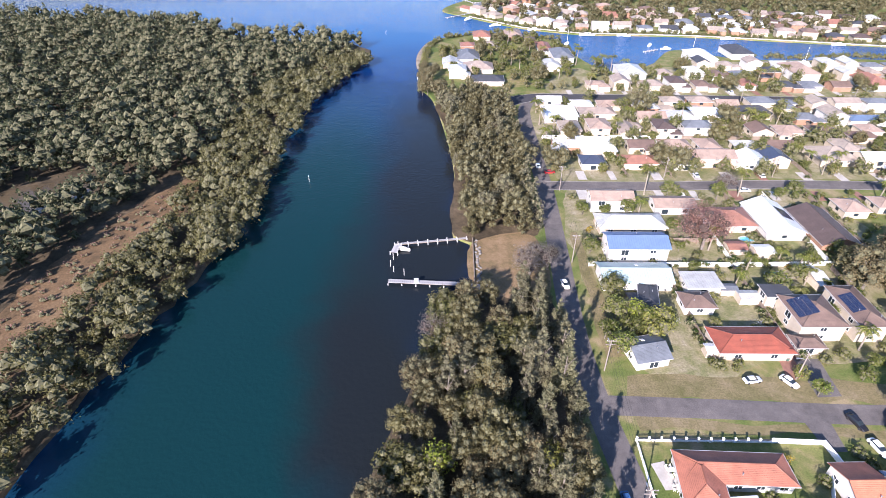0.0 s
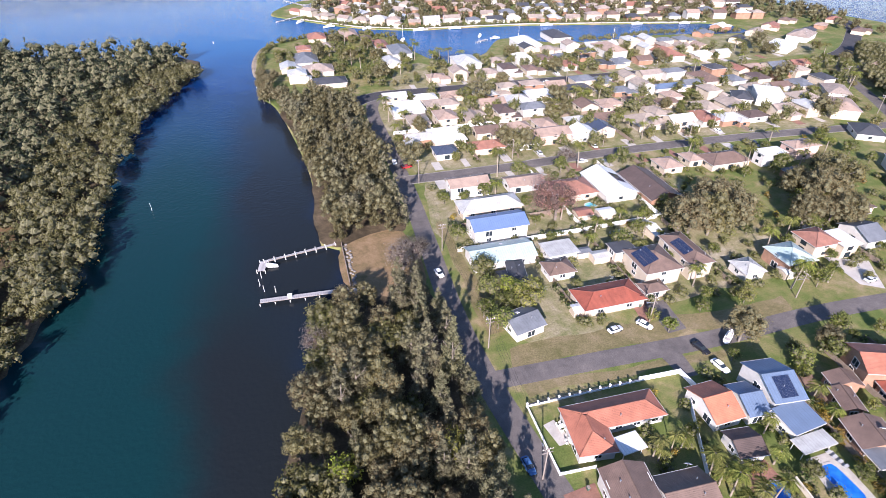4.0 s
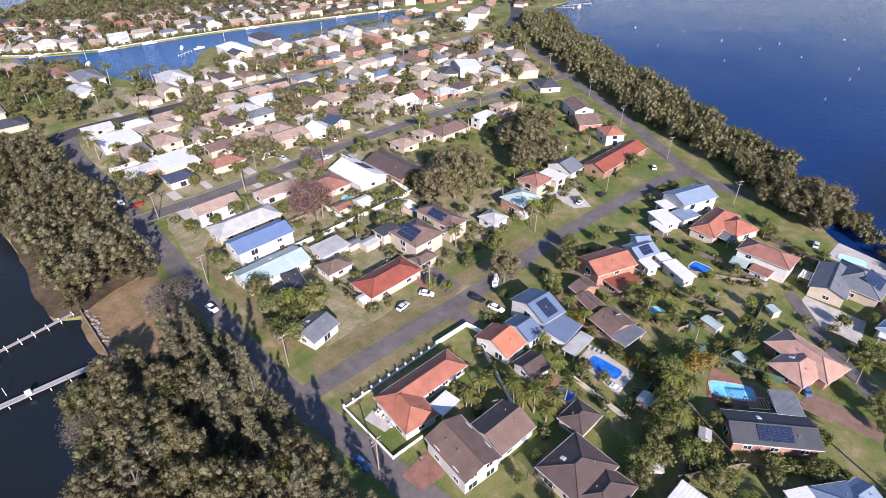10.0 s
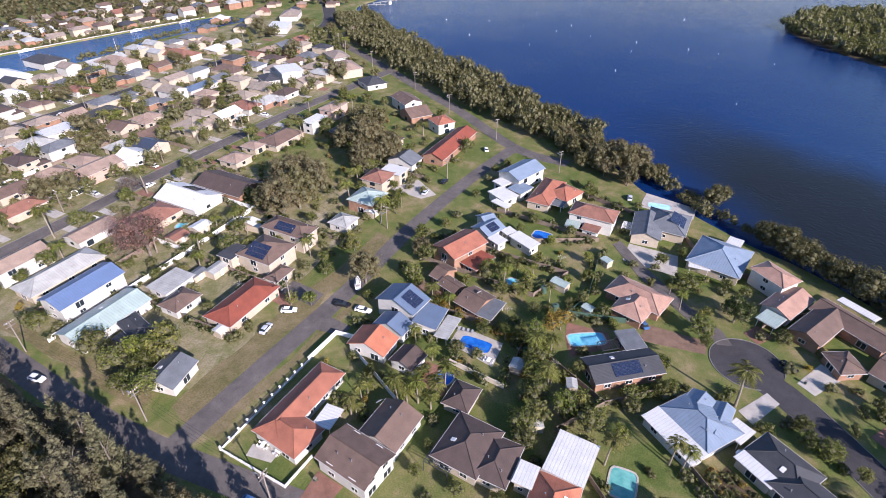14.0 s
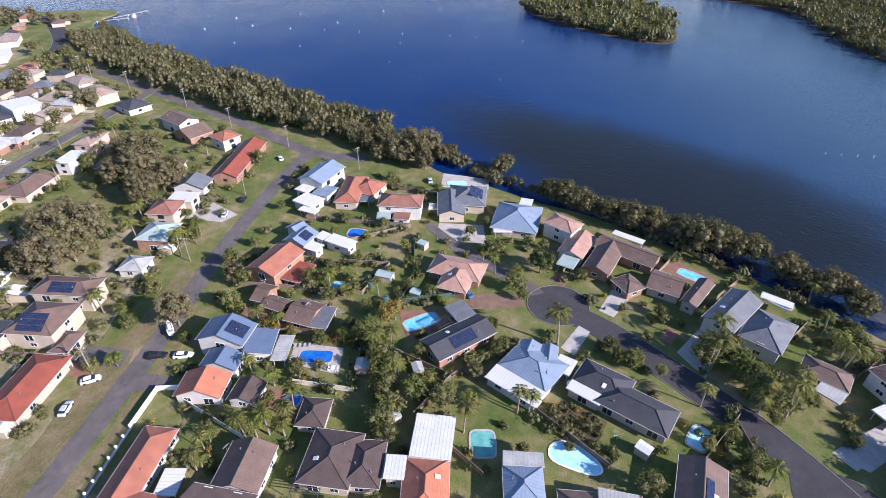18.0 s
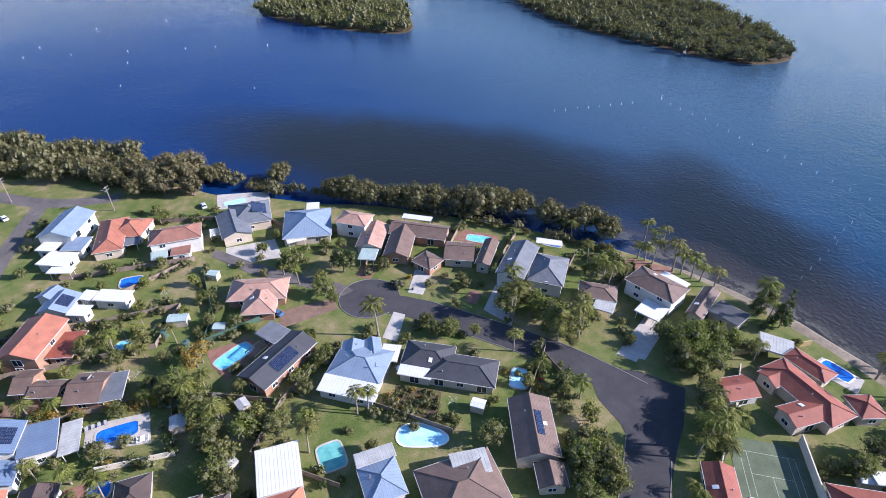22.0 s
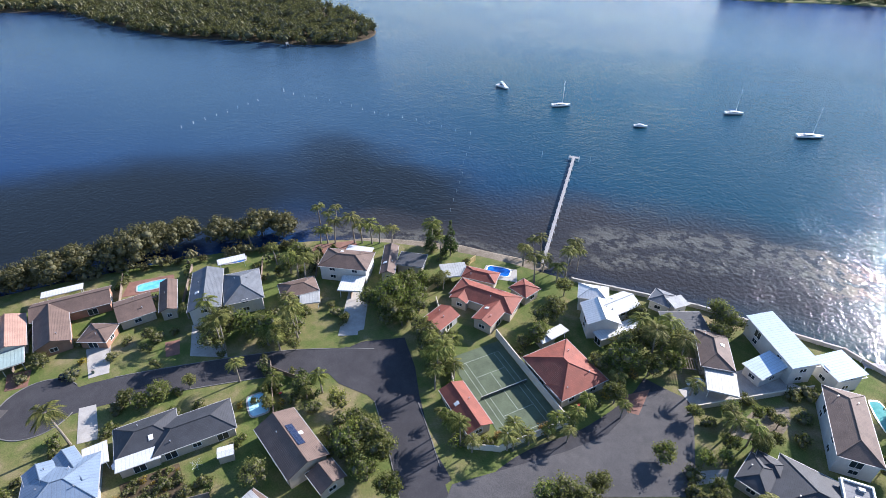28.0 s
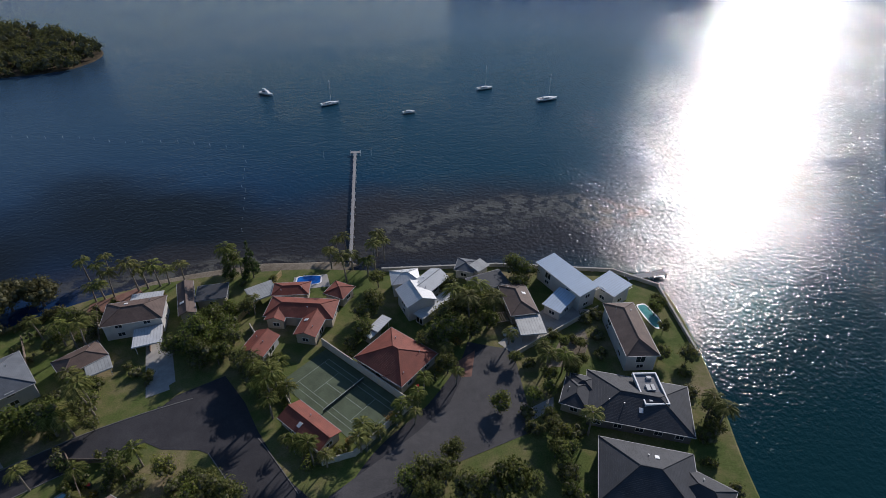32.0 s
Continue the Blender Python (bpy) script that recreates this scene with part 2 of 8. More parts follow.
def box(bm, x0, x1, y0, y1, z0, z1, bevel=0.0):
    vs = [bm.verts.new(c) for c in ((x0, y0, z0), (x1, y0, z0), (x1, y1, z0), (x0, y1, z0), (x0, y0, z1), (x1, y0, z1), (x1, y1, z1), (x0, y1, z1))]
    for f in ((3, 2, 1, 0), (4, 5, 6, 7), (0, 1, 5, 4), (1, 2, 6, 5), (2, 3, 7, 6), (3, 0, 4, 7)):
        bm.faces.new([vs[i] for i in f])
    if bevel:
        edges = {e for v in vs for e in v.link_edges}
        bmesh.ops.bevel(bm, geom=list(edges), offset=bevel, segments=1, affect="EDGES")
    return bm


def boxed(*args, bevel=0.0):
    return box(bmesh.new(), *args, bevel=bevel)


def tube(bm, points, radii, sides=8):
    """A round bar through points, with a radius at each."""
    rings = []
    for i, (p, r) in enumerate(zip(points, radii)):
        p = Vector(p)
        a, b = Vector(points[max(i - 1, 0)]), Vector(points[min(i + 1, len(points) - 1)])
        q = (b - a).to_track_quat("Z", "Y")
        rings.append([bm.verts.new(p + q @ Vector((r * math.cos(2 * math.pi * k / sides), r * math.sin(2 * math.pi * k / sides), 0))) for k in range(sides)])
    for a, b in zip(rings, rings[1:]):
        for k in range(sides):
            bm.faces.new((a[k], a[(k + 1) % sides], b[(k + 1) % sides], b[k]))
    bm.faces.new(rings[0][::-1])
    bm.faces.new(rings[-1])
    return bm


def smooth_line(pts, step=4.0, closed=False):
    """A Catmull-Rom curve through the points, at about even steps."""
    out, n = [], len(pts)
    for i in range(n if closed else n - 1):
        p0, p1, p2, p3 = (Vector((*pts[k % n if closed else min(max(k, 0), n - 1)], 0)) for k in (i - 1, i, i + 1, i + 2))
        m = max(1, round((p2 - p1).length / step))
        for k in range(m):
            t = k / m
            out.append(0.5 * (2 * p1 + (p2 - p0) * t + (2 * p0 - 5 * p1 + 4 * p2 - p3) * t * t + (3 * p1 - p0 - 3 * p2 + p3) * t ** 3))
    if not closed:
        out.append(Vector((*pts[-1], 0)))
    return out


def sheet(name, pts, z, material, label, category, step=6.0, ragged=0.0, bank=0.0, fall=1.0, kind="structure", seed=0.0):
    """A flat piece of ground within a smooth outline; bank: a slope outside its edge that falls away."""
    line = smooth_line(pts, step, True) if step else [Vector((*p, 0)) for p in pts]
    if ragged:
        line = [p + ragged * Vector((noise.noise(p * 0.11 + Vector((seed, 0, 3))), noise.noise(p * 0.11 + Vector((9, seed, 7))), 0)) for p in line]
    n = len(line)
    area = sum(a.x * b.y - b.x * a.y for a, b in zip(line, line[1:] + line[:1]))
    if area < 0:
        line.reverse()
    from mathutils.geometry import tessellate_polygon
    faces = [tuple(t) for t in tessellate_polygon([line])]
    faces = [f if (line[f[1]] - line[f[0]]).cross(line[f[2]] - line[f[0]]).z > 0 else f[::-1] for f in faces]
    verts = [(p.x, p.y, z) for p in line]
    if bank:
        for i, p in enumerate(line):
            d = line[(i + 1) % n] - line[i - 1]
            o = Vector((d.y, -d.x, 0)).normalized() * bank
            verts.append((p.x + o.x, p.y + o.y, z - fall))
        faces += [(i, i + n, (i + 1) % n + n, (i + 1) % n) for i in range(n)]
    ob = new(name, mesh_from(name, verts, faces, material))
    return tagged(ob, label, category, kind=kind)


def strip(line, half, z):
    """Left and right edges of a band along a line."""
    verts = []
    for i, p in enumerate(line):
        d = line[min(i + 1, len(line) - 1)] - line[max(i - 1, 0)]
        o = Vector((-d.y, d.x, 0)).normalized() * half
        verts += [(p.x + o.x, p.y + o.y, z), (p.x - o.x, p.y - o.y, z)]
    return verts, [(2 * i, 2 * i + 1, 2 * i + 3, 2 * i + 2) for i in range(len(line) - 1)]


def road(name, pts, width, material, label, z=0.03, kerb=False, category="road"):
    line = smooth_line(pts, 3.0)
    v, f = strip(line, width / 2, z)
    ob = tagged(new(name, mesh_from(name, v, f, material)), label, category, kind="structure")
    if kerb:
        for side, k0, k1 in ((-1, 0.0, 1.0), (1, 0.0, 1.0)) if kerb is True else kerb:
            bm = bmesh.new()
            edge = []
            for i, p in enumerate(line):
                if not k0 <= i / len(line) <= k1:
                    continue
                d = line[min(i + 1, len(line) - 1)] - line[max(i - 1, 0)]
                o = Vector((-d.y, d.x, 0)).normalized() * side
                a, b = p + o * (width / 2 - 0.05), p + o * (width / 2 + 0.14)
                edge.append([bm.verts.new((a.x, a.y, 0.0)), bm.verts.new((a.x, a.y, 0.13)), bm.verts.new((b.x, b.y, 0.13)), bm.verts.new((b.x, b.y, 0.0))])
            for a, b in zip(edge, edge[1:]):
                for k in range(3):
                    bm.faces.new((a[k], a[k + 1], b[k + 1], b[k]))
            part("kerb", bm, KERB, ob, "worn grey concrete kerb")
    return ob


# ---- land and water ----
bm = bmesh.new()
bmesh.ops.create_grid(bm, x_segments=8, y_segments=8, size=3500)
me = bpy.data.meshes.new("water")
bm.to_mesh(me)
bm.free()
me.materials.append(WATER)
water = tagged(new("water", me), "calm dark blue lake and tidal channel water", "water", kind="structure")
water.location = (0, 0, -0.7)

ground = sheet("ground", [(-24, 20), (-13, 67), (-8, 83), (-3, 102), (0, 122), (9, 128), (9.5, 152), (4, 156), (5, 207), (0, 257), (-6, 294), (-14, 320), (-15, 385),
                (-8, 418), (8, 434), (45, 446), (79, 428), (90, 380), (105, 347), (135, 362), (163, 398), (199, 376), (247, 374), (286, 377), (352, 366), (366, 380), (350, 404), (259, 424),
                (193, 437), (136, 442), (108, 443), (64, 462), (22, 502), (0, 540), (60, 620), (200, 720), (420, 640), (480, 420), (500, 330),
                (445, 316), (400, 268), (367, 229), (322, 170), (277, 96), (250, 54), (232, 40), (216, 26), (203, 14), (196, 0), (188, -13), (181, -24), (172, -43), (146, -77), (119, -106), (95, -121), (61, -131), (29, -134),
                (-15, -141), (-40, -141), (-53, -135), (-57, -108), (-57, -80), (-54, -40)], 0.0, GRASS,
               "flat suburban ground with patchy green and dry winter grass", "ground", step=5.0, bank=1.2, fall=1.2)
west_ground = sheet("ground_west", [(-51, 371), (-76, 280), (-73, 211), (-72, 162), (-76, 132), (-84, 95), (-88, 63), (-95, 0), (-300, -60), (-600, 200), (-560, 520), (-371, 490), (-225, 474), (-127, 416), (-81, 417), (-59, 402)],
                    0.0, LITTER, "low muddy ground under mangrove forest", "ground", ragged=4, bank=1.5, fall=1.2)
marsh = sheet("marsh_clearing", [(-100, 200), (-117, 165), (-124, 120), (-140, 60), (-112, 60), (-104, 90), (-103, 124), (-94, 161)], 0.02, MARSH, "brown saltmarsh clearing among the mangroves", "marsh", ragged=5)
pond = sheet("pond", [(-175, 178), (-152, 197), (-138, 201), (-136, 185), (-155, 160), (-180, 150)], 0.04, surface("pond_mud", (0.10, 0.075, 0.045), 0.25, 0.3, 0.1, 1.0), "shallow brown tidal pond in the marsh", "pond", ragged=5)
isle_a = sheet("island_small", [(544, -38), (615, -60), (650, -111), (600, -150), (498, -156), (436, -143), (432, -118), (476, -73)], -0.3, LITTER, "muddy ground of a small mangrove island", "island", bank=2, fall=1.0)
isle_b = sheet("island_large", [(640, -230), (552, -280), (463, -272), (393, -272), (346, -289), (297, -303), (266, -326), (272, -365), (330, -398), (420, -430), (640, -440)], -0.3, LITTER, "low ground of a large mangrove island", "island", bank=2, fall=1.0)
far_shore = sheet("shore_far", [(60, -680), (7, -668), (-32, -684), (-100, -696), (-250, -690), (-250, -900), (60, -900)], 0.0, GRASS, "distant wooded lake shore", "ground", bank=2, fall=1.0)
strip_a = sheet("forest_floor", [(-24.5, 20), (-13.5, 67), (-8.5, 83), (-3.5, 102), (-0.5, 122), (9, 128), (31, 124), (31, 60), (28, 20)], 0.02, LITTER, "brown leaf litter under riverside trees", "ground", step=5.0, bank=1.4, fall=1.2)
strip_b = sheet("forest_floor_north", [(4, 156), (5, 207), (0, 257), (-5, 285), (12, 290), (30, 280), (33, 200), (32, 157)], 0.02, LITTER, "brown leaf litter under riverside trees", "ground", ragged=2)
strip_c = sheet("landing_ground", [(10, 128), (10, 152), (31, 156), (31, 124)], 0.025, ground_material("dry_earth", [(0.3, (0.13, 0.10, 0.045)), (0.55, (0.23, 0.155, 0.085)), (0.8, (0.29, 0.2, 0.12))], 0.12, 2.5), "dry bare grass beside the small jetty", "ground", ragged=1)

road("road_riverside", [(44, 20), (38, 70), (36, 91), (36, 115), (38, 149), (40, 188), (40.5, 230), (42, 276), (50, 296)], 6.5, ASPHALT, "narrow worn riverside street in tree shade")
road("road_cross", [(38, 84.2), (67, 83.1), (100, 81.8), (140, 82.3), (188, 79), (222, 74)], 5.8, ASPHALT, "worn grey street with grass edges", 0.034)
road("road_second", [(41, 193), (86, 193), (135, 195), (208, 193), (290, 186)], 7.0, ASPHALT, "grey suburban street", 0.034, kerb=True)
road("road_main", [(30, 285), (50, 297), (86, 297), (150, 296), (253, 293), (315, 287), (373, 296), (427, 333), (465, 372), (480, 430)], 11, DARK_ASPHALT, "dark main road curving to the bridge", 0.038, kerb=True)
road("road_lakeside", [(214, 48), (219, 74), (249, 116), (276, 159), (312, 215), (338, 259), (372, 296)], 6.5, ASPHALT, "narrow lakeside street along the tree line", 0.03)
road("road_court", [(119, -26), (112, -37), (88, -60), (76, -69), (64, -76)], 8.5, DARK_ASPHALT, "dark asphalt cul-de-sac street", 0.034, kerb=((1, 0.12, 1.0), (-1, 0.12, 0.72)))
road("road_bend", [(72, -72), (60, -74), (50, -67), (35, -53), (18, -36)], 9.5, DARK_ASPHALT, "dark asphalt street", 0.038, kerb=((-1, 0.28, 1.0), (1, 0.3, 0.62)))
road("road_point", [(22, -48), (16, -66), (6, -80), (-1, -95), (-3, -104)], 12, DARK_ASPHALT, "wide dark asphalt end of the street", 0.042)

# ---- houses ----
ROOFS = {
    "terra": roof_material("terracotta_tiles", (0.32, 0.118, 0.072)), "orange": roof_material("orange_tiles", (0.42, 0.145, 0.08)),
    "red": roof_material("red_tiles", (0.24, 0.062, 0.036)), "brownred": roof_material("red_brown_tiles", (0.25, 0.115, 0.08)),
    "brown": roof_material("brown_tiles", (0.14, 0.092, 0.071)), "dkbrown": roof_material("dark_brown_tiles", (0.08, 0.055, 0.047)),
    "salmon": roof_material("salmon_tiles", (0.36, 0.215, 0.16)), "tan": roof_material("tan_tiles", (0.27, 0.222, 0.178)),
    "slate": roof_material("dark_grey_tiles", (0.045, 0.047, 0.054)), "grey": roof_material("grey_tiles", (0.125, 0.135, 0.15)),
    "faded": roof_material("faded_terracotta_tiles", (0.29, 0.21, 0.163)), "fawn": roof_material("fawn_tiles", (0.27, 0.215, 0.175)),
    "palegrey": roof_material("pale_grey_sheet", (0.37, 0.37, 0.35), 0.76, True, 0.5),
    "deck": roof_material("grey_membrane", (0.2, 0.2, 0.21), 2.0, True, 0.8, 0.01),
    "white": roof_material("white_sheet", (0.6, 0.6, 0.59), 0.76, True, 0.5, 0.02, grain=0.08),
    "steel": roof_material("blue_grey_sheet", (0.105, 0.148, 0.222), 0.76, True, 0.6, 0.02, grain=0.1),
    "ltblue": roof_material("pale_blue_sheet", (0.185, 0.24, 0.315), 0.76, True, 0.6, 0.02, grain=0.12),
    "paleblue": roof_material("ice_blue_sheet", (0.48, 0.57, 0.67), 0.76, True, 0.45, 0.02, grain=0.08),
    "blue": roof_material("bright_blue_sheet", (0.11, 0.165, 0.29), 0.76, True, 0.6, 0.02, grain=0.1),
    "navy": roof_material("navy_sheet", (0.045, 0.055, 0.085), 0.76, True, 0.4, 0.02, grain=0.15),
    "green": roof_material("pale_green_sheet", (0.33, 0.41, 0.38), 0.76, True, 0.5, 0.02, grain=0.15),
}
WALLS = {"white": surface("white_render", (0.52, 0.5, 0.46), 0.8, 0.12), "cream": surface("cream_brick", (0.44, 0.37, 0.285), 0.85, 0.15),
         "brick": surface("red_brown_brick", (0.3, 0.17, 0.11), 0.9, 0.25), "dark": surface("dark_cladding", (0.12, 0.115, 0.11), 0.8, 0.2),
         "pink": surface("pink_render", (0.46, 0.32, 0.26), 0.85, 0.12)}
GUTTER = surface("painted_gutter", (0.45, 0.43, 0.4), 0.5, 0.1)
FRAME = surface("window_frame_paint", (0.7, 0.69, 0.67), 0.5, 0.08)
GLASS, gn, gl, gp = nodes_of("window_glass")
gp.inputs["Base Color"].default_value = (0.02, 0.028, 0.035, 1)
gp.inputs["Roughness"].default_value = 0.06
PANEL, gn, gl, gp = nodes_of("solar_cells")
cells = gn.new("ShaderNodeTexBrick")
cells.offset = 0.0
cells.inputs["Scale"].default_value = 1.0
cells.inputs["Brick Width"].default_value, cells.inputs["Row Height"].default_value = 0.33, 0.33
cells.inputs["Mortar Size"].default_value = 0.01
cells.inputs["Color1"].default_value = cells.inputs["Color2"].default_value = (0.012, 0.02, 0.05, 1)
cells.inputs["Mortar"].default_value = (0.1, 0.11, 0.14, 1)
gl.new(gn.new("ShaderNodeTexCoord").outputs["Object"], cells.inputs["Vector"])
gl.new(cells.outputs[0], gp.inputs["Base Color"])
gp.inputs["Roughness"].default_value = 0.12
STEEL = surface("dull_steel", (0.45, 0.45, 0.46), 0.4, 0.1, metal=0.7)


def lattice(xs, zs, holes, y0, y1):
    """A flat frame: a grid of bars with some cells left open."""
    bm = bmesh.new()
    front = [[bm.verts.new((x, y0, z)) for x in xs] for z in zs]
    keep = []
    for j in range(len(zs) - 1):
        for i in range(len(xs) - 1):
            if (i, j) not in holes:
                keep.append(bm.faces.new((front[j][i], front[j][i + 1], front[j + 1][i + 1], front[j + 1][i])))
    ext = bmesh.ops.extrude_face_region(bm, geom=keep)
    for v in ext["geom"]:
        if isinstance(v, bmesh.types.BMVert):
            v.co.y = y1
    bmesh.ops.recalc_face_normals(bm, faces=bm.faces)
    return bm


def window_meshes(w, h):
    bm = lattice([-w / 2, -w / 2 + 0.09, -0.035, 0.035, w / 2 - 0.09, w / 2], [0, 0.09, h - 0.09, h], {(1, 1), (3, 1)}, -0.07, 0.06)
    frame_me = bpy.data.meshes.new("window")
    bm.to_mesh(frame_me)
    bm.free()
    frame_me.materials.append(FRAME)
    bm = boxed(-w / 2 + 0.09, w / 2 - 0.09, -0.03, 0.01, 0.09, h - 0.09)
    pane_me = bpy.data.meshes.new("pane")
    bm.to_mesh(pane_me)
    bm.free()
    pane_me.materials.append(GLASS)
    return frame_me, pane_me


WINDOW_SIZES = [window_meshes(1.8, 1.3), window_meshes(2.4, 2.1), window_meshes(1.2, 1.2)]
panel_bm = boxed(-0.5, 0.5, -0.82, 0.82, 0.0, 0.05)
PANEL_MESH = bpy.data.meshes.new("solar_panel")
panel_bm.to_mesh(PANEL_MESH)
panel_bm.free()
PANEL_MESH.materials.append(PANEL)


def roof_mesh(length, width, z, kind, pitch, over=0.5):
    """A roof over a rectangle: its covering with a map along and up each slope, and its edge board."""
    a, b, t = length / 2 + over, width / 2 + over, math.tan(radians(pitch))
    rise = b * t
    if kind == "h":
        r = max(a - b, 0.05)
        v = [(-a, -b, z), (a, -b, z), (a, b, z), (-a, b, z), (-r, 0, z + rise), (r, 0, z + rise)]
        f = [(0, 1, 5, 4), (1, 2, 5), (2, 3, 4, 5), (3, 0, 4)]
    elif kind == "g":
        v = [(-a, -b, z), (a, -b, z), (a, b, z), (-a, b, z), (-a, 0, z + rise), (a, 0, z + rise)]
        f = [(0, 1, 5, 4), (2, 3, 4, 5)]
    else:
        k = 2 * b * (math.tan(radians(7)) if kind == "s" else 0.02)
        v = [(-a, -b, z + 0.12), (a, -b, z + 0.12), (a, b, z + 0.12 + k), (-a, b, z + 0.12 + k)]
        f = [(0, 1, 2, 3)]
    n = len(v)
    low = [(x, y, q - 0.16) for x, y, q in v]
    sides = {"h": ((0, 1), (1, 2), (2, 3), (3, 0)), "g": ((0, 1), (1, 5), (5, 2), (2, 3), (3, 4), (4, 0))}.get(kind, ((0, 1), (1, 2), (2, 3), (3, 0)))
    faces = f + [(p + n, q + n, q, p) for p, q in sides] + [tuple(i + n for i in reversed(q)) for q in f]
    me = mesh_from("roof", v + low, faces)
    uv = me.uv_layers.new(name="slope")
    for poly in me.polygons:
        nv = poly.normal
        up = Vector((0, 0, 1)) - nv * nv.z
        up = up.normalized() if up.length > 0.03 else Vector((0, 1, 0))
        side = up.cross(nv)
        for li in poly.loop_indices:
            p = me.vertices[me.loops[li].vertex_index].co
            uv.data[li].uv = (p.dot(side), p.dot(up))
    return me, rise


def inside_wing(p, w, grow=-0.2):
    d = Vector((p.x - w[0], p.y - w[1], 0))
    d.rotate(Euler((0, 0, -radians(w[4]))))
    return abs(d.x) < w[2] / 2 + grow and abs(d.y) < w[3] / 2 + grow


WINGS = []


def under_roof(x, y, grow):
    return any(abs(x - w[0]) < 18 and abs(y - w[1]) < 18 and inside_wing(Vector((x, y, 0)), w, grow) for w in WINGS)


def house(label, wall, wings, solar=(), plain=False):
    """A house of one or more wings, each with its own walls, roof and windows."""
    x0, y0 = wings[0][:2]
    base = thing("house", pose(x0, y0, 0), label, "house")
    WINGS.extend(wings)
    rnd = random.Random(int(x0 * 7 + y0 * 13))
    for wi, w in enumerate(wings):
        x, y, length, width, turn, eave, kind, cover = w
        frame_m = pose(x - x0, y - y0, 0, 0, 0, turn)
        length, width = max(length - 1.0, 2), max(width - 1.0, 2)
        open_sided = eave < 2.85 and kind == "f"
        pitch = rnd.uniform(19, 24)
        me, rise = roof_mesh(length, width, eave, kind, pitch)
        me.materials.append(ROOFS[cover])
        roof = part("roof", me, None, base)
        roof.matrix_basis = frame_m
        if open_sided:
            for sx in (-1, 1):
                for sy in (-1, 1):
                    post = part("post", boxed(-0.06, 0.06, -0.06, 0.06, 0, eave - 0.04), FRAME, base)
                    post.matrix_basis = frame_m @ Matrix.Translation((sx * (length / 2 - 0.1), sy * (width / 2 - 0.1), 0))
        else:
            bm = boxed(-length / 2, length / 2, -width / 2, width / 2, -0.2, eave - 0.04)
            if kind == "g":
                top = eave + (width / 2 + 0.5) * math.tan(radians(pitch)) - 0.36
                for s in (-1, 1):
                    vs = [bm.verts.new((s * length / 2, -width / 2, eave - 0.04)), bm.verts.new((s * length / 2, width / 2, eave - 0.04)), bm.verts.new((s * length / 2, 0, top))]
                    vi = [bm.verts.new((s * (length / 2 - 0.2), v.co.y, v.co.z)) for v in vs]
                    bm.faces.new(vs if s > 0 else vs[::-1])
                    bm.faces.new(vi[::-1] if s > 0 else vi)
            body = part("wall", bm, WALLS[wall], base)
            body.matrix_basis = frame_m
            storeys = [0.9] if eave < 4.4 else [0.9, 3.6]
            far = math.hypot(x, y)
            for side in range(4 if far < 320 else 0):
                out_way = Vector((math.sin(radians(turn + side * 90)), -math.cos(radians(turn + side * 90)), 0))
                if far > 105 and out_way.dot(Vector((-x, -y, 0)).normalized()) < 0.25:
                    continue
                along = length if side % 2 == 0 else width
                count = max(1, int(along / (4.4 if far < 105 else 7.0 if far < 200 else 16.0)))
                for level in storeys:
                    for k in range(count):
                        u = (k + 0.5) / count * along - along / 2 + rnd.uniform(-0.3, 0.3)
                        local = pose(0, 0, 0, 0, 0, side * 90) @ Matrix.Translation((u, -(width if side % 2 == 0 else length) / 2, 0))
                        p = (Matrix.Translation((x0, y0, 0)) @ frame_m @ local).translation
                        if any(inside_wing(p, o) for oi, o in enumerate(wings) if oi != wi):
                            continue
                        size = 1 if rnd.random() < 0.22 else 0 if along > 4 else 2
                        if min(along, along / count) < 2.2:
                            size = 2
                        f_me, p_me = WINDOW_SIZES[size]
                        if far > 190:
                            win = part("window", p_me, None, base, "dark window glass")
                            win.matrix_basis = frame_m @ local @ Matrix.Translation((0, 0, level - (0.75 if size == 1 else 0)))
                            continue
                        win = part("window", f_me, None, base)
                        win.matrix_basis = frame_m @ local @ Matrix.Translation((0, 0, level - (0.75 if size == 1 else 0)))
                        part("pane", p_me, None, win, "dark window glass")
        # gutter along the eaves
        a, b = length / 2 + 0.5, width / 2 + 0.5
        zt = eave - 0.02 if kind in "hg" else eave + 0.1
        if math.hypot(x, y) > 400:
            pass
        elif kind == "g":
            for s in (-1, 1):
                bm = boxed(-a, a, s * b - (0.0 if s > 0 else 0.12), s * b + (0.12 if s > 0 else 0.0), zt - 0.14, zt)
                part("gutter", bm, GUTTER, base).matrix_basis = frame_m
        else:
            bm = lattice([-a - 0.12, -a + 0.01, a - 0.01, a + 0.12], [-b - 0.12, -b + 0.01, b - 0.01, b + 0.12], {(1, 1)}, 0.0, 0.14)
            part("gutter", bm, GUTTER, base).matrix_basis = frame_m @ pose(0, 0, zt - 0.14, 90, 0, 0)
        t = math.tan(radians(pitch))
        if kind in "hg" and math.hypot(x, y) < 320:
            r = max(a - b, 0.05) if kind == "h" else a
            bm = bmesh.new()
            tube(bm, [(-r, 0, eave + b * t), (r, 0, eave + b * t)], [0.14, 0.14], 6)
            if kind == "h":
                for sx in (-1, 1):
                    for sy in (-1, 1):
                        tube(bm, [(sx * a, sy * b, eave + 0.02), (sx * r, 0, eave + b * t)], [0.12, 0.12], 6)
            part("ridge_cap", bm, ROOFS[cover], base).matrix_basis = frame_m
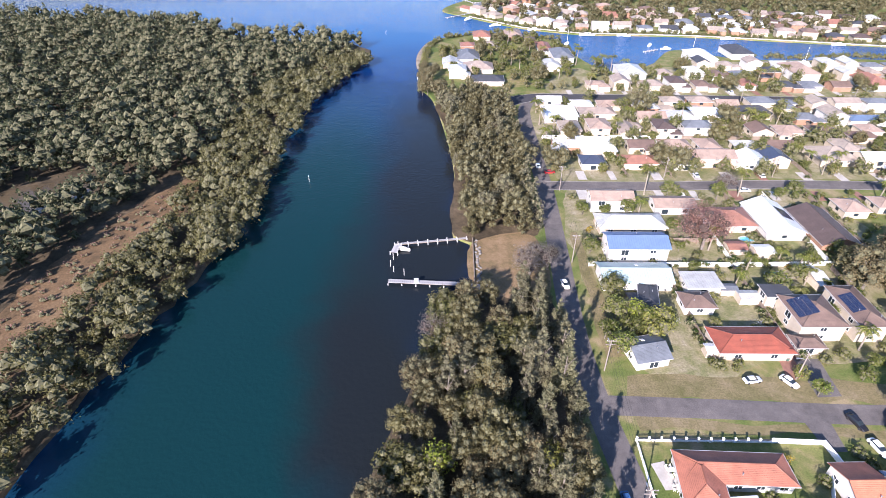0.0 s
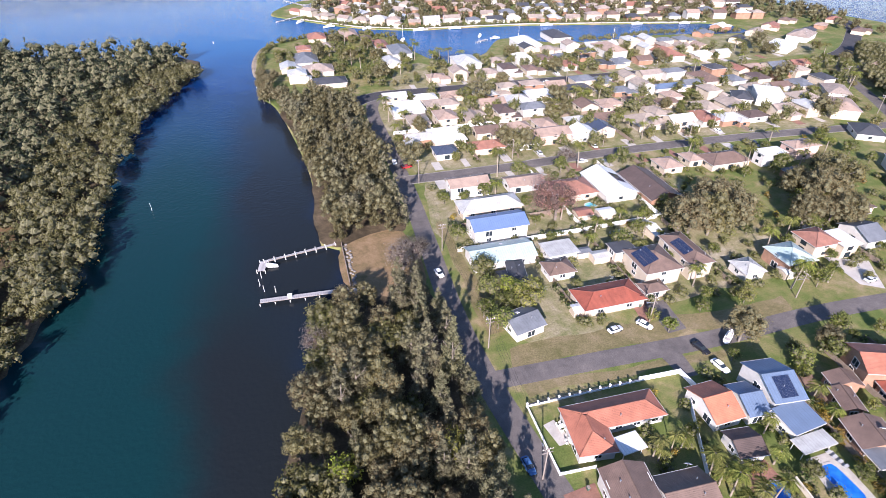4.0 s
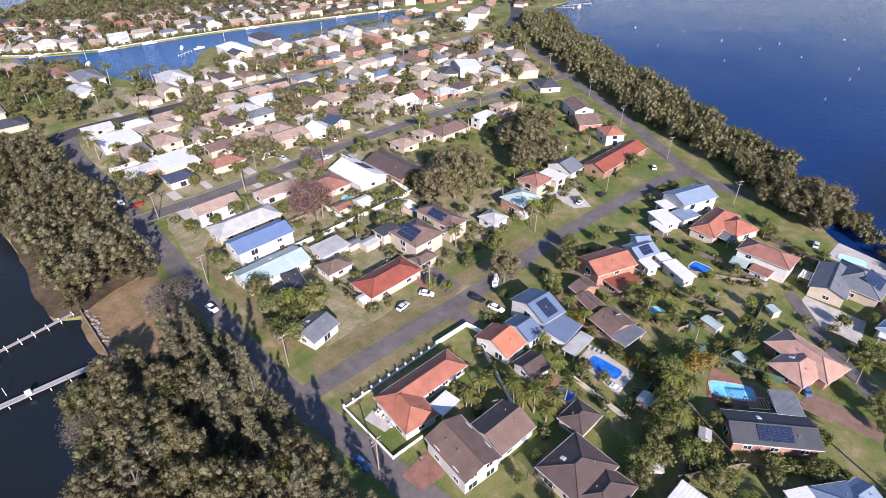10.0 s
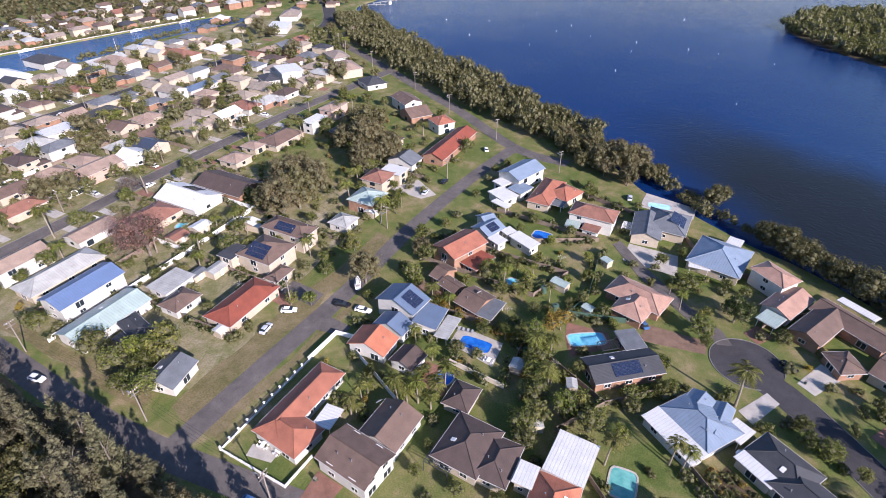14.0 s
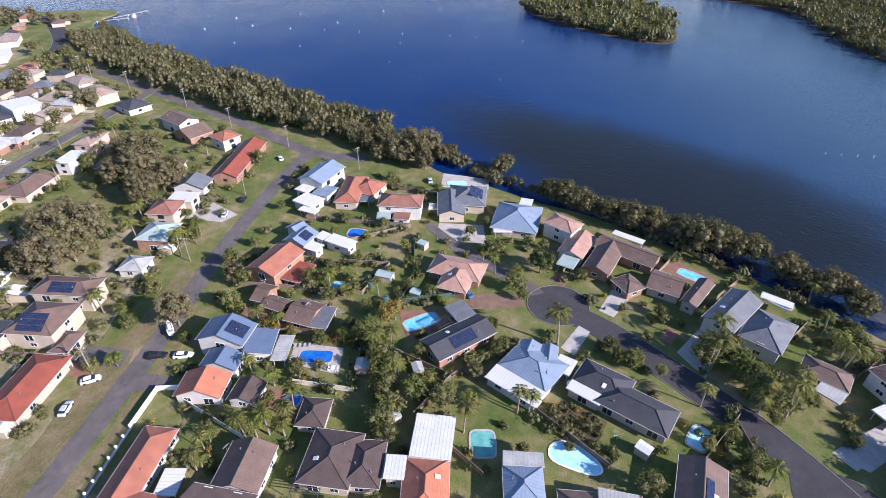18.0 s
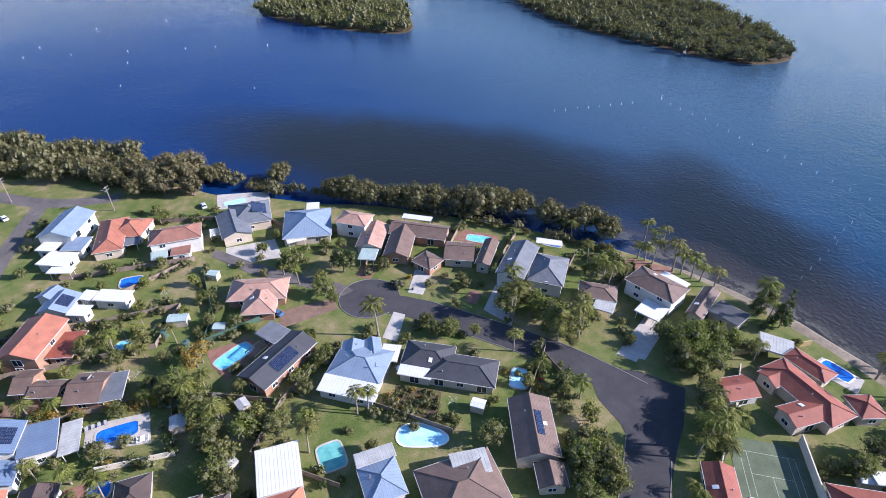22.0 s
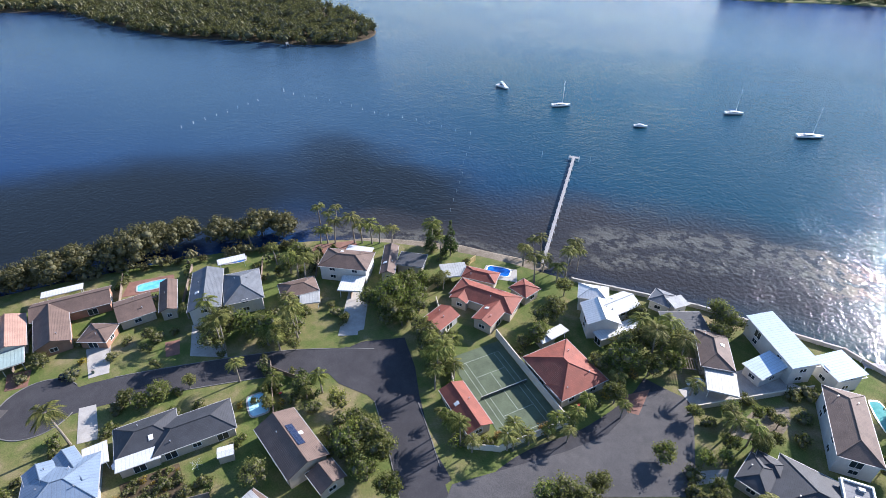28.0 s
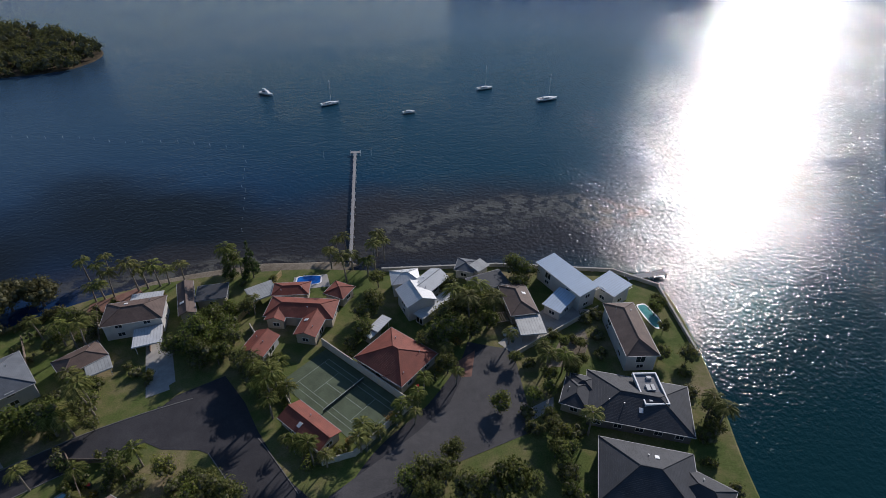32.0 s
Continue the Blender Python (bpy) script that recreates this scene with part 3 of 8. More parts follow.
        if kind in "hg" and not plain and length > 6:
            for k in range(rnd.choice((1, 1, 2))):
                bm = tube(bmesh.new(), [(0, 0, -0.3), (0, 0, 0.45), (0, 0, 0.5)], [0.1, 0.1, 0.16], 8)
                q = rnd.choice((-1, 1)) * rnd.uniform(0.3, 0.6) * b
                part("roof_vent", bm, STEEL, base).matrix_basis = frame_m @ Matrix.Translation((rnd.uniform(-0.35, 0.35) * length, q, eave + (b - abs(q)) * t))
        if kind in "hg" and length > 8 and math.hypot(x, y) < 150 and rnd.random() < 0.55:
            q = rnd.choice((-1, 1)) * 0.5 * b
            sky_l = part("skylight", boxed(-0.45, 0.45, -0.6, 0.6, 0.0, 0.14, bevel=0.03), FRAME, base, "white framed skylight")
            sky_l.matrix_basis = frame_m @ pose(rnd.uniform(-0.2, 0.2) * length, q, eave + (b - abs(q)) * t, -math.copysign(pitch, q), 0, 0)
        array = next((q for q in solar if q == wi or isinstance(q, tuple) and q[0] == wi), None)
        if array is not None:
            way = Vector((0, 1, 0))
            way.rotate(Euler((0, 0, radians(turn))))
            s = SOLAR_SIDE.get((round(x), round(y)), 1 if way.dot(Vector((0.3, 0.95, 0))) > 0 else -1)
            cols, rows_n = min(7, int(length / 1.4 - 1)), 3 if b > 4.6 else 2
            if isinstance(array, tuple):
                cols, rows_n = array[1:]
            tilt = pitch if kind in "hg" else 1.5
            for k in range(max(cols, 2)):
                for j in range(rows_n):
                    d = b * 0.22 + j * 1.58 + 0.2
                    z = eave + (b - d) * t + 0.1 if kind in "hg" else eave + 0.3
                    pn = part("solar_panel", PANEL_MESH, None, base, "dark blue solar panel")
                    pn.matrix_basis = frame_m @ pose((k - cols / 2 + 0.5) * 1.03, s * d, z, -s * tilt, 0, 0)
    return base


SOLAR_SIDE = {(100, 112): -1, (113, 114): -1, (98, 62): -1, (63, -46): -1, (104, 3): -1, (146, 57): -1, (178, 3): -1}

# ---- houses: label, walls, wings (x, y, length, width, turn, eaves, roof kind, roof) ----
house("single-storey house with terracotta tiled hip roof and white walls", "white", [(59.3, 66, 23, 7.6, -2, 3, "h", "terra"), (51.7, 63.3, 12.9, 8.9, 83, 3, "h", "terra"), (58.6, 57.8, 5.8, 4.3, 4, 2.7, "f", "white")], [])
house("two-storey house with brown tiled gable roof and white walls", "white", [(52.1, 46, 13.4, 9.8, 83, 4.6, "g", "brown"), (62.8, 44.2, 11.1, 9.9, -3, 3.2, "g", "brown")], [])
house("single-storey house with bright orange tiled gable roof and solar panels", "white", [(83.1, 61.9, 7.8, 11.1, 1, 3, "g", "orange"), (98.5, 61.9, 8.4, 12.8, -6, 5.5, "g", "steel"), (97.4, 52.8, 8.8, 6.9, 5, 3.6, "s", "steel"), (90.9, 60.4, 5.9, 9.6, -4, 3.2, "g", "steel"), (96.6, 47.2, 8.9, 3.8, 2, 2.7, "f", "palegrey")], [1])
house("single-storey house with dark brown tiled gable roof and white walls", "white", [(82.3, 51.1, 6.8, 7.1, -6, 2.7, "g", "dkbrown")], [])
house("single-storey house with dark brown tiled hip roof and cream walls", "cream", [(77.5, 34, 8, 6.7, -1, 2.6, "h", "dkbrown")], [])
house("single-storey house with dark brown tiled hip roof and cream walls", "cream", [(66.1, 27.2, 13.1, 10.9, -4, 3.2, "h", "dkbrown"), (65.5, 20.3, 11, 8, 0, 3, "h", "dkbrown")], [])
house("single-storey house with bright orange tiled hip roof and cream walls", "cream", [(60.6, 7.3, 13.2, 9.3, 2, 3.2, "h", "orange"), (72.6, 6.8, 8.6, 11, 87, 3.3, "f", "white"), (64.6, 13.8, 4.1, 5.4, 90, 3.6, "f", "white")], [])
house("single-storey house with pale blue metal gable roof and white walls", "white", [(62.5, -11.9, 8.7, 8, 1, 3.3, "h", "ltblue"), (68.6, -12.1, 8.2, 3.2, -90, 3.2, "f", "palegrey")], [])
house("single-storey house with brown tiled hip roof and cream walls", "cream", [(55.4, -26.4, 16.2, 14, 89, 3, "h", "brown"), (59.5, -29.6, 7.5, 5.5, 82, 3.9, "f", "palegrey")], [])
house("single-storey house with brown tiled gable roof and solar panels", "cream", [(62.7, -45.8, 15.6, 9.3, -20, 4, "g", "brown"), (51.7, -43.9, 5.6, 6, -18, 3, "g", "brown")], [(0, 6, 1)])
house("single-storey house with dark grey tiled hip roof and cream walls", "cream", [(91.3, -32.2, 12.6, 9, 58, 3, "h", "slate"), (84.3, -38.5, 16.8, 8.9, 57, 3, "h", "slate"), (87.5, -27.4, 8.3, 2.2, -124, 2.8, "s", "white")], [])
house("single-storey house with pale blue metal hip roof and white walls", "white", [(95.1, -15.9, 13.7, 11.4, 54, 3, "h", "ltblue"), (88.4, -11.2, 14, 4.8, -126, 2.8, "s", "white"), (99.1, -14.7, 8.2, 5.6, -19, 3.2, "g", "ltblue"), (96, -23.6, 4.5, 5.7, 61, 2.7, "f", "white"), (96.9, -19.7, 10.6, 4.2, -10, 3.2, "g", "ltblue")], [])
house("single-storey house with dark grey tiled gable roof and solar panels", "brick", [(103.6, 2.8, 18.5, 8.9, -51, 3.2, "g", "slate"), (113.6, 2.9, 5.8, 7.1, -53, 3.2, "f", "grey")], [0])
house("single-storey house with salmon-pink tiled hip roof and brick walls", "brick", [(134, 4.5, 16.5, 9.9, 75, 2.9, "h", "salmon"), (128.8, 4.4, 12.5, 9.2, -15, 2.9, "h", "salmon")], [])
house("single-storey house with brown tiled gable roof and brick walls", "brick", [(117.4, 59.2, 4.6, 7.7, 76, 3, "g", "brown"), (113.3, 54.3, 7.1, 5.3, 71, 2.9, "g", "brown"), (110.3, 45.4, 8.1, 9.6, 75, 2.9, "g", "brown"), (108.8, 39.9, 4.9, 8.9, 84, 2.7, "f", "grey")], [])
house("two-storey house with terracotta tiled gable roof and brick walls", "brick", [(130.3, 59.6, 14.8, 10.5, -21, 5.5, "g", "terra"), (127.9, 52.2, 9.5, 6.3, -15, 3, "f", "red")], [])
house("single-storey house with pale blue metal gable roof and solar panels", "white", [(146.3, 56.6, 8.8, 8.3, -20, 3.5, "g", "ltblue"), (141.3, 51.2, 4.4, 5, -23, 3.2, "f", "white"), (145, 43.2, 5, 9.6, -24, 3.2, "f", "white"), (147.7, 49.9, 4.2, 3.8, -30, 3.3, "f", "white"), (151.5, 59.2, 5.3, 7.3, -36, 3.4, "g", "ltblue")], [0])
house("two-storey house with pale blue metal gable roof and white walls", "white", [(188.7, 60.4, 16.6, 11.1, -19, 5.5, "g", "ltblue"), (180.3, 64.6, 6.8, 5.6, -24, 3.3, "f", "white"), (177.9, 56.7, 7.8, 6.6, -18, 3.5, "f", "ltblue"), (171.4, 61.2, 7.5, 9.2, -27, 3, "f", "white"), (164.6, 59.3, 3.1, 7.2, -19, 2.7, "f", "white")], [])
house("single-storey house with terracotta tiled hip roof and cream walls", "cream", [(180.6, 47.1, 21.1, 8.8, -1, 3.2, "h", "terra"), (183.4, 41.1, 11.6, 10.4, -20, 3, "h", "terra"), (174.6, 41, 5, 4.3, 85, 2.6, "f", "grey")], [])
house("two-storey house with red-brown tiled hip roof and white walls", "white", [(169.5, 26.7, 15.7, 9.5, 89, 5.5, "h", "brownred"), (163.1, 25.6, 5.8, 5.4, 87, 2.9, "f", "brownred"), (162.9, 32, 4.8, 4.6, -85, 2.7, "f", "green")], [])
house("single-storey house with grey tiled hip roof and solar panels", "cream", [(178.5, 3.1, 15.1, 14.1, -2, 3.5, "h", "grey"), (172.4, 8.8, 16.5, 9.7, 5, 3.5, "g", "grey")], [0])
house("single-storey house with pale blue metal hip roof and cream walls", "cream", [(164.8, -14.8, 18, 15.9, -11, 3.2, "h", "ltblue"), (158.4, -9.5, 6.2, 6.7, -86, 2.8, "f", "white"), (176, -18.6, 4.4, 5, 78, 3, "f", "white")], [])
house("two-storey house with salmon-pink tiled hip roof and white walls", "white", [(158.4, -29.8, 11.2, 8.2, 53, 5.5, "h", "salmon"), (149.6, -33.7, 14.7, 8.3, -27, 3, "g", "salmon"), (139.9, -29.6, 5.4, 6.3, 63, 2.7, "f", "green")], [])
house("single-storey house with brown tiled gable roof and brick walls", "brick", [(142.4, -41.1, 17, 8.3, -28, 3.2, "g", "brown"), (147.2, -49.3, 19.6, 8.7, 56, 3, "g", "brown"), (130.2, -46.1, 7.6, 7.1, 30, 2.7, "h", "brown"), (155.5, -51.3, 10.4, 1.9, 56, 2.7, "f", "white")], [])
house("single-storey house with brown tiled gable roof and cream walls", "cream", [(130.9, -57.2, 9.5, 10.1, 63, 3, "g", "brown"), (126.7, -64.9, 14.4, 4.6, -38, 3.4, "g", "brown")], [])
house("two-storey house with grey tiled gable roof and white walls", "white", [(117.7, -71, 18.4, 8.6, -44, 5, "g", "grey"), (110.5, -77.5, 14.5, 10.5, -39, 4.6, "h", "grey"), (125.4, -86.6, 8.2, 3.1, 55, 2.8, "f", "white")], [])
house("single-storey house with brown tiled hip roof and cream walls", "cream", [(97.9, -86.6, 10.7, 7.4, 53, 3, "h", "brown"), (92.3, -85.1, 5.5, 5.9, 42, 2.7, "f", "palegrey")], [])
house("two-storey house with brown tiled hip roof and white walls", "white", [(92.4, -102.5, 15.1, 9.7, 21, 5.2, "h", "brown"), (85.7, -96, 6.9, 7.3, 26, 2.8, "f", "white"), (94.1, -111, 8.3, 2, 18, 3.2, "f", "white")], [])
house("single-storey house with brown tiled gable roof and cream walls", "cream", [(82.9, -111.4, 15.2, 4.5, -61, 3.2, "g", "brown"), (76.7, -114.5, 8.5, 7.1, 18, 3.2, "f", "slate"), (63.1, -117, 7.8, 6.8, 40, 2.7, "f", "palegrey")], [])
house("single-storey house with red tiled hip roof and cream walls", "cream", [(49, -110.3, 19.1, 8.4, 2, 3.4, "h", "red"), (54.7, -118.3, 10.5, 5.8, 10, 3.3, "h", "red"), (44.6, -104.3, 9.7, 6.1, 85, 3.4, "g", "red"), (40.8, -119.1, 6.6, 6.4, -19, 3.3, "h", "red"), (54.9, -107.3, 5.7, 5.5, -90, 3.3, "g", "red")], [])
house("single-storey house with red tiled gable roof and white walls", "white", [(55.8, -96.4, 8.2, 6.8, 79, 2.8, "g", "red")], [])
house("single-storey house with red tiled hip roof and cream walls", "cream", [(20.3, -95.1, 15.6, 13.8, -32, 3.3, "h", "red"), (18.1, -89.9, 7.6, 5.7, 61, 3.2, "h", "red"), (26.6, -106.7, 6.2, 2.6, 64, 2.8, "f", "white")], [])
house("single-storey house with red tiled gable roof and cream walls", "cream", [(35.9, -73.2, 13.8, 6.4, -33, 2.8, "g", "red")], [])
house("two-storey house with white metal hip roof and white walls", "white", [(15.4, -122.7, 11, 6.8, 58, 5.5, "g", "white"), (18.2, -116.8, 8.9, 8.8, -59, 5.5, "g", "white"), (22.6, -125.1, 8.4, 6.7, 16, 5, "h", "white"), (12.7, -116, 14, 3.4, 55, 3, "f", "white")], [])
house("single-storey house with grey tiled hip roof and white walls", "white", [(5.2, -134.8, 6.4, 6.2, 82, 3.3, "h", "grey"), (-1.7, -127.7, 11.2, 7.4, 30, 3.2, "f", "slate"), (1.2, -134.4, 5, 3.9, -130, 3.6, "s", "palegrey")], [])
house("single-storey house with brown tiled hip roof and cream walls", "cream", [(-10.3, -120, 13.5, 7.9, -74, 3.5, "h", "brown"), (-13.5, -110.1, 7, 7.5, 12, 2.8, "f", "palegrey")], [])
house("two-storey house with pale blue-white metal sloping roof and white walls", "white", [(-24.3, -129.4, 19, 7, 127, 5.8, "s", "paleblue"), (-37.2, -127.6, 8.3, 7.7, 131, 4.6, "s", "paleblue"), (-22, -120.4, 5.8, 8.7, 143, 3.2, "s", "paleblue")], [])
house("two-storey house with brown tiled hip roof and white walls", "white", [(-38.8, -108.6, 20, 8.4, -82, 5.5, "h", "brown")], [])
house("two-storey house with grey flat roof deck and dark walls", "dark", [(-39.9, -88.9, 9.4, 5.6, -83, 4.6, "f", "deck"), (-37, -86.5, 23, 14.5, -8, 3, "h", "slate")], [])
house("single-storey house with dark grey tiled hip roof and dark walls", "dark", [(-35, -67, 19, 15, -8, 3.6, "h", "slate"), (-45.3, -64.8, 10.5, 7.5, -30, 3.5, "h", "slate")], [])
house("single-storey house with dark grey tiled hip roof and cream walls", "cream", [(-25.1, -90.7, 6, 5.4, -8, 3, "h", "slate")], [])
house("single-storey house with red tiled hip roof and cream walls", "cream", [(79.7, 103.1, 19.7, 9.9, 0, 3, "h", "red")], [])
house("two-storey house with brown tiled hip roof and solar panels", "cream", [(99.8, 112, 13.3, 12.7, -90, 5.5, "h", "brown"), (94.6, 120.9, 7.7, 5.8, 0, 5, "f", "slate"), (94.4, 102.9, 7.9, 5.2, 0, 2.8, "h", "brown")], [0])
house("two-storey house with brown tiled hip roof and solar panels", "cream", [(112.9, 113.8, 17.4, 8.4, -90, 5.8, "h", "brown")], [0])
house("single-storey house with brown tiled hip roof and white walls", "white", [(72.1, 119.4, 9.2, 7.5, 0, 2.8, "h", "brown")], [])
house("single-storey house with pale green metal gable roof and white walls", "white", [(57.8, 131.4, 21.4, 10.5, 0, 3.2, "g", "green")], [])
house("single-storey house with pale grey flat roof and white walls", "white", [(76.8, 128.3, 10.8, 7.9, 0, 3, "f", "palegrey")], [])
house("single-storey house with grey tiled gable roof and white walls", "white", [(51.9, 99.7, 9.7, 9, 12, 3, "g", "grey")], [])
house("single-storey house with dark grey tiled hip roof and cream walls", "cream", [(58.8, 120.9, 10.7, 5.6, 77, 3, "h", "slate")], [])
house("two-storey house with bright blue metal gable roof and white walls", "white", [(61.9, 145.6, 19.7, 10.2, 0, 5.5, "g", "blue")], [])
house("single-storey house with pale grey hip roof and cream walls", "cream", [(65, 162, 23.5, 10, 0, 3, "h", "palegrey")], [])
house("two-storey house with faded terracotta tiled gable roof and white walls", "white", [(61.6, 176.4, 16.2, 8.7, 0, 5, "g", "faded")], [])
house("single-storey house with faded terracotta tiled gable roof and white walls", "white", [(84.4, 175.1, 15.4, 9.1, 0, 3, "g", "faded")], [])
house("single-storey house with red-brown tiled hip roof and cream walls", "cream", [(100.2, 165, 16.3, 13.1, 0, 3, "h", "brownred")], [])
house("single-storey house with white metal gable roof and solar panels", "white", [(115.7, 164.3, 21, 13.8, -90, 3.2, "g", "white")], [0])
house("single-storey house with dark brown tiled gable roof and brick walls", "brick", [(130.3, 158.9, 24, 13.6, -90, 3, "g", "dkbrown")], [])
house("two-storey house with pale green metal hip roof and brick walls", "brick", [(144.3, 103.9, 11.1, 11, 0, 4.5, "h", "green")], [])
house("two-storey house with red-brown tiled hip roof and cream walls", "cream", [(159.1, 108.6, 10.6, 10.1, 0, 5, "h", "brownred"), (166.4, 105.9, 9.5, 7.3, -90, 5, "f", "white")], [])
house("single-storey house with pale grey hip roof and white walls", "white", [(128.4, 103.5, 8, 7.7, -90, 3, "h", "palegrey")], [])
house("single-storey house with grey tiled gable roof and white walls", "white", [(180.5, 109.2, 9.1, 12.5, 0, 3.2, "g", "grey")], [])
house("single-storey house with red tiled gable roof and brick walls", "brick", [(203.7, 99.3, 34.9, 10.4, 0, 3.2, "g", "red")], [])
house("two-storey house with terracotta tiled hip roof and white walls", "white", [(222.5, 113.4, 10.8, 9.7, 57, 5, "h", "terra")], [])
house("single-storey house with brown tiled gable roof and brick walls", "brick", [(230.1, 131.9, 12.4, 14.1, -33, 3.2, "g", "brown")], [])
house("two-storey house with brown tiled gable roof and white walls", "white", [(240.8, 143.2, 16.5, 10.8, 57, 5, "g", "brown")], [])
house("single-storey house with dark grey tiled hip roof and white walls", "white", [(262.6, 179.1, 15.1, 12.7, 57, 3, "h", "slate")], [])
house("two-storey house with faded terracotta tiled hip roof and cream walls", "cream", [(275.4, 205.8, 20.2, 13.5, 57, 5, "h", "faded")], [])
house("single-storey house with fawn tiled hip roof and white walls", "white", [(299.2, 230.6, 19, 12.2, 57, 3, "h", "fawn")], [])
house("two-storey house with white metal flat roof and white walls", "white", [(251.6, 230.9, 17.1, 13.8, 57, 6, "f", "white")], [])
house("single-storey house with faded terracotta tiled hip roof and cream walls", "cream", [(358.1, 258.2, 20.9, 15.5, 30, 3, "h", "faded")], [])
house("two-storey house with faded terracotta tiled hip roof and pink walls", "pink", [(212.4, 169.2, 14.5, 8.2, 0, 6, "h", "faded")], [])
house("two-storey house with white metal flat roof and white walls", "white", [(194.4, 167, 12.1, 6.6, 0, 5.5, "f", "white")], [])
house("single-storey house with brown tiled hip roof and cream walls", "cream", [(174.9, 171.4, 19.4, 11.5, 0, 3, "h", "brown")], [])
house("single-storey house with faded terracotta tiled hip roof and cream walls", "cream", [(148.9, 173.6, 10.3, 9.9, 90, 3, "h", "faded"), (162.1, 176, 8.7, 7.3, 90, 3, "h", "faded")], [])
house("single-storey house with white metal flat roof and cream walls", "cream", [(67.2, 224.7, 16.4, 15.5, -90, 4, "f", "white")], [])
house("single-storey house with tan tiled hip roof and cream walls", "cream", [(59.4, 246.3, 13.6, 10.4, -90, 4, "h", "tan")], [])
house("single-storey house with dark navy metal hip roof and white walls", "white", [(62.8, 211.1, 10.5, 9.4, 0, 3, "h", "navy")], [])
house("single-storey house with red-brown tiled hip roof and cream walls", "cream", [(82.1, 211.3, 15.4, 9.2, 0, 3, "h", "brownred")], [])
house("single-storey house with white metal flat roof and white walls", "white", [(58.5, 266.2, 17, 15.2, 0, 3.5, "f", "white")], [])
house("single-storey house with fawn tiled hip roof and cream walls", "cream", [(77.7, 268.9, 18.2, 10, 0, 3, "h", "fawn")], [])
house("single-storey house with pale grey hip roof and white walls", "white", [(118.1, 263, 16.3, 14.1, 0, 3, "h", "palegrey")], [])
house("two-storey house with white metal flat roof and white walls", "white", [(131.3, 265.3, 15, 10.1, 0, 4.5, "f", "white")], [])
house("two-storey house with faded terracotta tiled gable roof and pink walls", "pink", [(115, 214.3, 16.6, 10.7, 0, 4.5, "g", "faded")], [])
house("single-storey house with white metal gable roof and white walls", "white", [(129.2, 211.8, 9.6, 13.1, -90, 4, "g", "white")], [])
house("single-storey house with dark navy metal gable roof and cream walls", "cream", [(140.4, 214.3, 10.8, 11.4, -90, 4, "g", "navy")], [])
house("single-storey house with dark grey tiled hip roof and solar panels", "cream", [(157.4, 270.5, 18.2, 12.2, 0, 3, "h", "slate")], [0])
house("single-storey house with brown tiled hip roof and cream walls", "cream", [(194.1, 239.6, 13.6, 8.5, 0, 3, "h", "brown")], [])
house("single-storey house with blue-grey steel hip roof and white walls", "white", [(210.4, 260.9, 20.3, 8.9, 0, 3, "h", "steel")], [])
house("single-storey house with tan tiled hip roof and cream walls", "cream", [(168.4, 218.7, 17, 15.3, 0, 3, "h", "tan")], [])
house("single-storey house with faded terracotta tiled hip roof and cream walls", "cream", [(202.9, 247.7, 10.5, 9.8, -90, 3, "h", "faded")], [])
house("single-storey house with red-brown tiled hip roof and white walls", "white", [(198.9, 215.6, 15.5, 11.3, -90, 3, "h", "brownred")], [])
house("single-storey house with fawn tiled hip roof and cream walls", "cream", [(21.3, 347.2, 18.6, 15.5, 0, 3, "h", "fawn")], [])
house("single-storey house with dark grey tiled hip roof and cream walls", "cream", [(25.7, 321.6, 19.2, 12.5, 0, 3, "h", "slate")], [])
house("single-storey house with grey tiled hip roof and white walls", "white", [(15.5, 372.6, 23.4, 15.5, 90, 3, "h", "grey")], [])
house("single-storey house with red-brown tiled hip roof and cream walls", "cream", [(28, 429.5, 16.4, 13.4, 90, 3, "h", "brownred")], [])
house("single-storey house with faded terracotta tiled hip roof and brick walls", "brick", [(51.9, 432.2, 21.9, 13, -90, 3, "h", "faded")], [])
house("single-storey house with brown tiled hip roof and cream walls", "cream", [(62.6, 413.4, 13.4, 8.2, -90, 3, "h", "brown")], [])
house("single-storey house with red-brown tiled hip roof and white walls", "white", [(69.7, 395.2, 21.6, 9.4, -90, 3, "h", "brownred")], [])
house("two-storey house with grey tiled hip roof and white walls", "white", [(77.3, 369.7, 24, 13.6, -90, 5, "h", "grey")], [])
house("single-storey house with pale grey hip roof and white walls", "white", [(68, 353.9, 18, 10.9, -90, 3, "h", "palegrey")], [])
house("two-storey house with pale grey hip roof and white walls", "white", [(112.6, 334.1, 20.9, 15.5, -90, 5, "h", "palegrey")], [])
house("two-storey house with white metal hip roof and white walls", "white", [(168.3, 368.3, 24, 15.5, -90, 5, "h", "white")], [])
house("single-storey house with dark grey tiled hip roof and white walls", "white", [(200.4, 385.7, 22.8, 15.5, -90, 4, "h", "slate")], [])
house("two-storey house with faded terracotta tiled hip roof and white walls", "white", [(217.2, 338, 24, 15.5, 90, 5, "h", "faded")], [])
house("single-storey house with red-brown tiled hip roof and white walls", "white", [(250.4, 321.3, 24, 15.5, 90, 4, "h", "brownred")], [])
house("single-storey house with red-brown tiled hip roof and white walls", "white", [(174.8, 316.2, 12.5, 9.4, -90, 3, "h", "brownred")], [])
house("single-storey house with fawn tiled hip roof and white walls", "white", [(133, 335.4, 10.6, 10.3, 0, 3, "h", "fawn")], [])
house("single-storey house with white metal flat roof and white walls", "white", [(343.8, 317.7, 24, 15.5, 30, 4, "f", "white")], [])
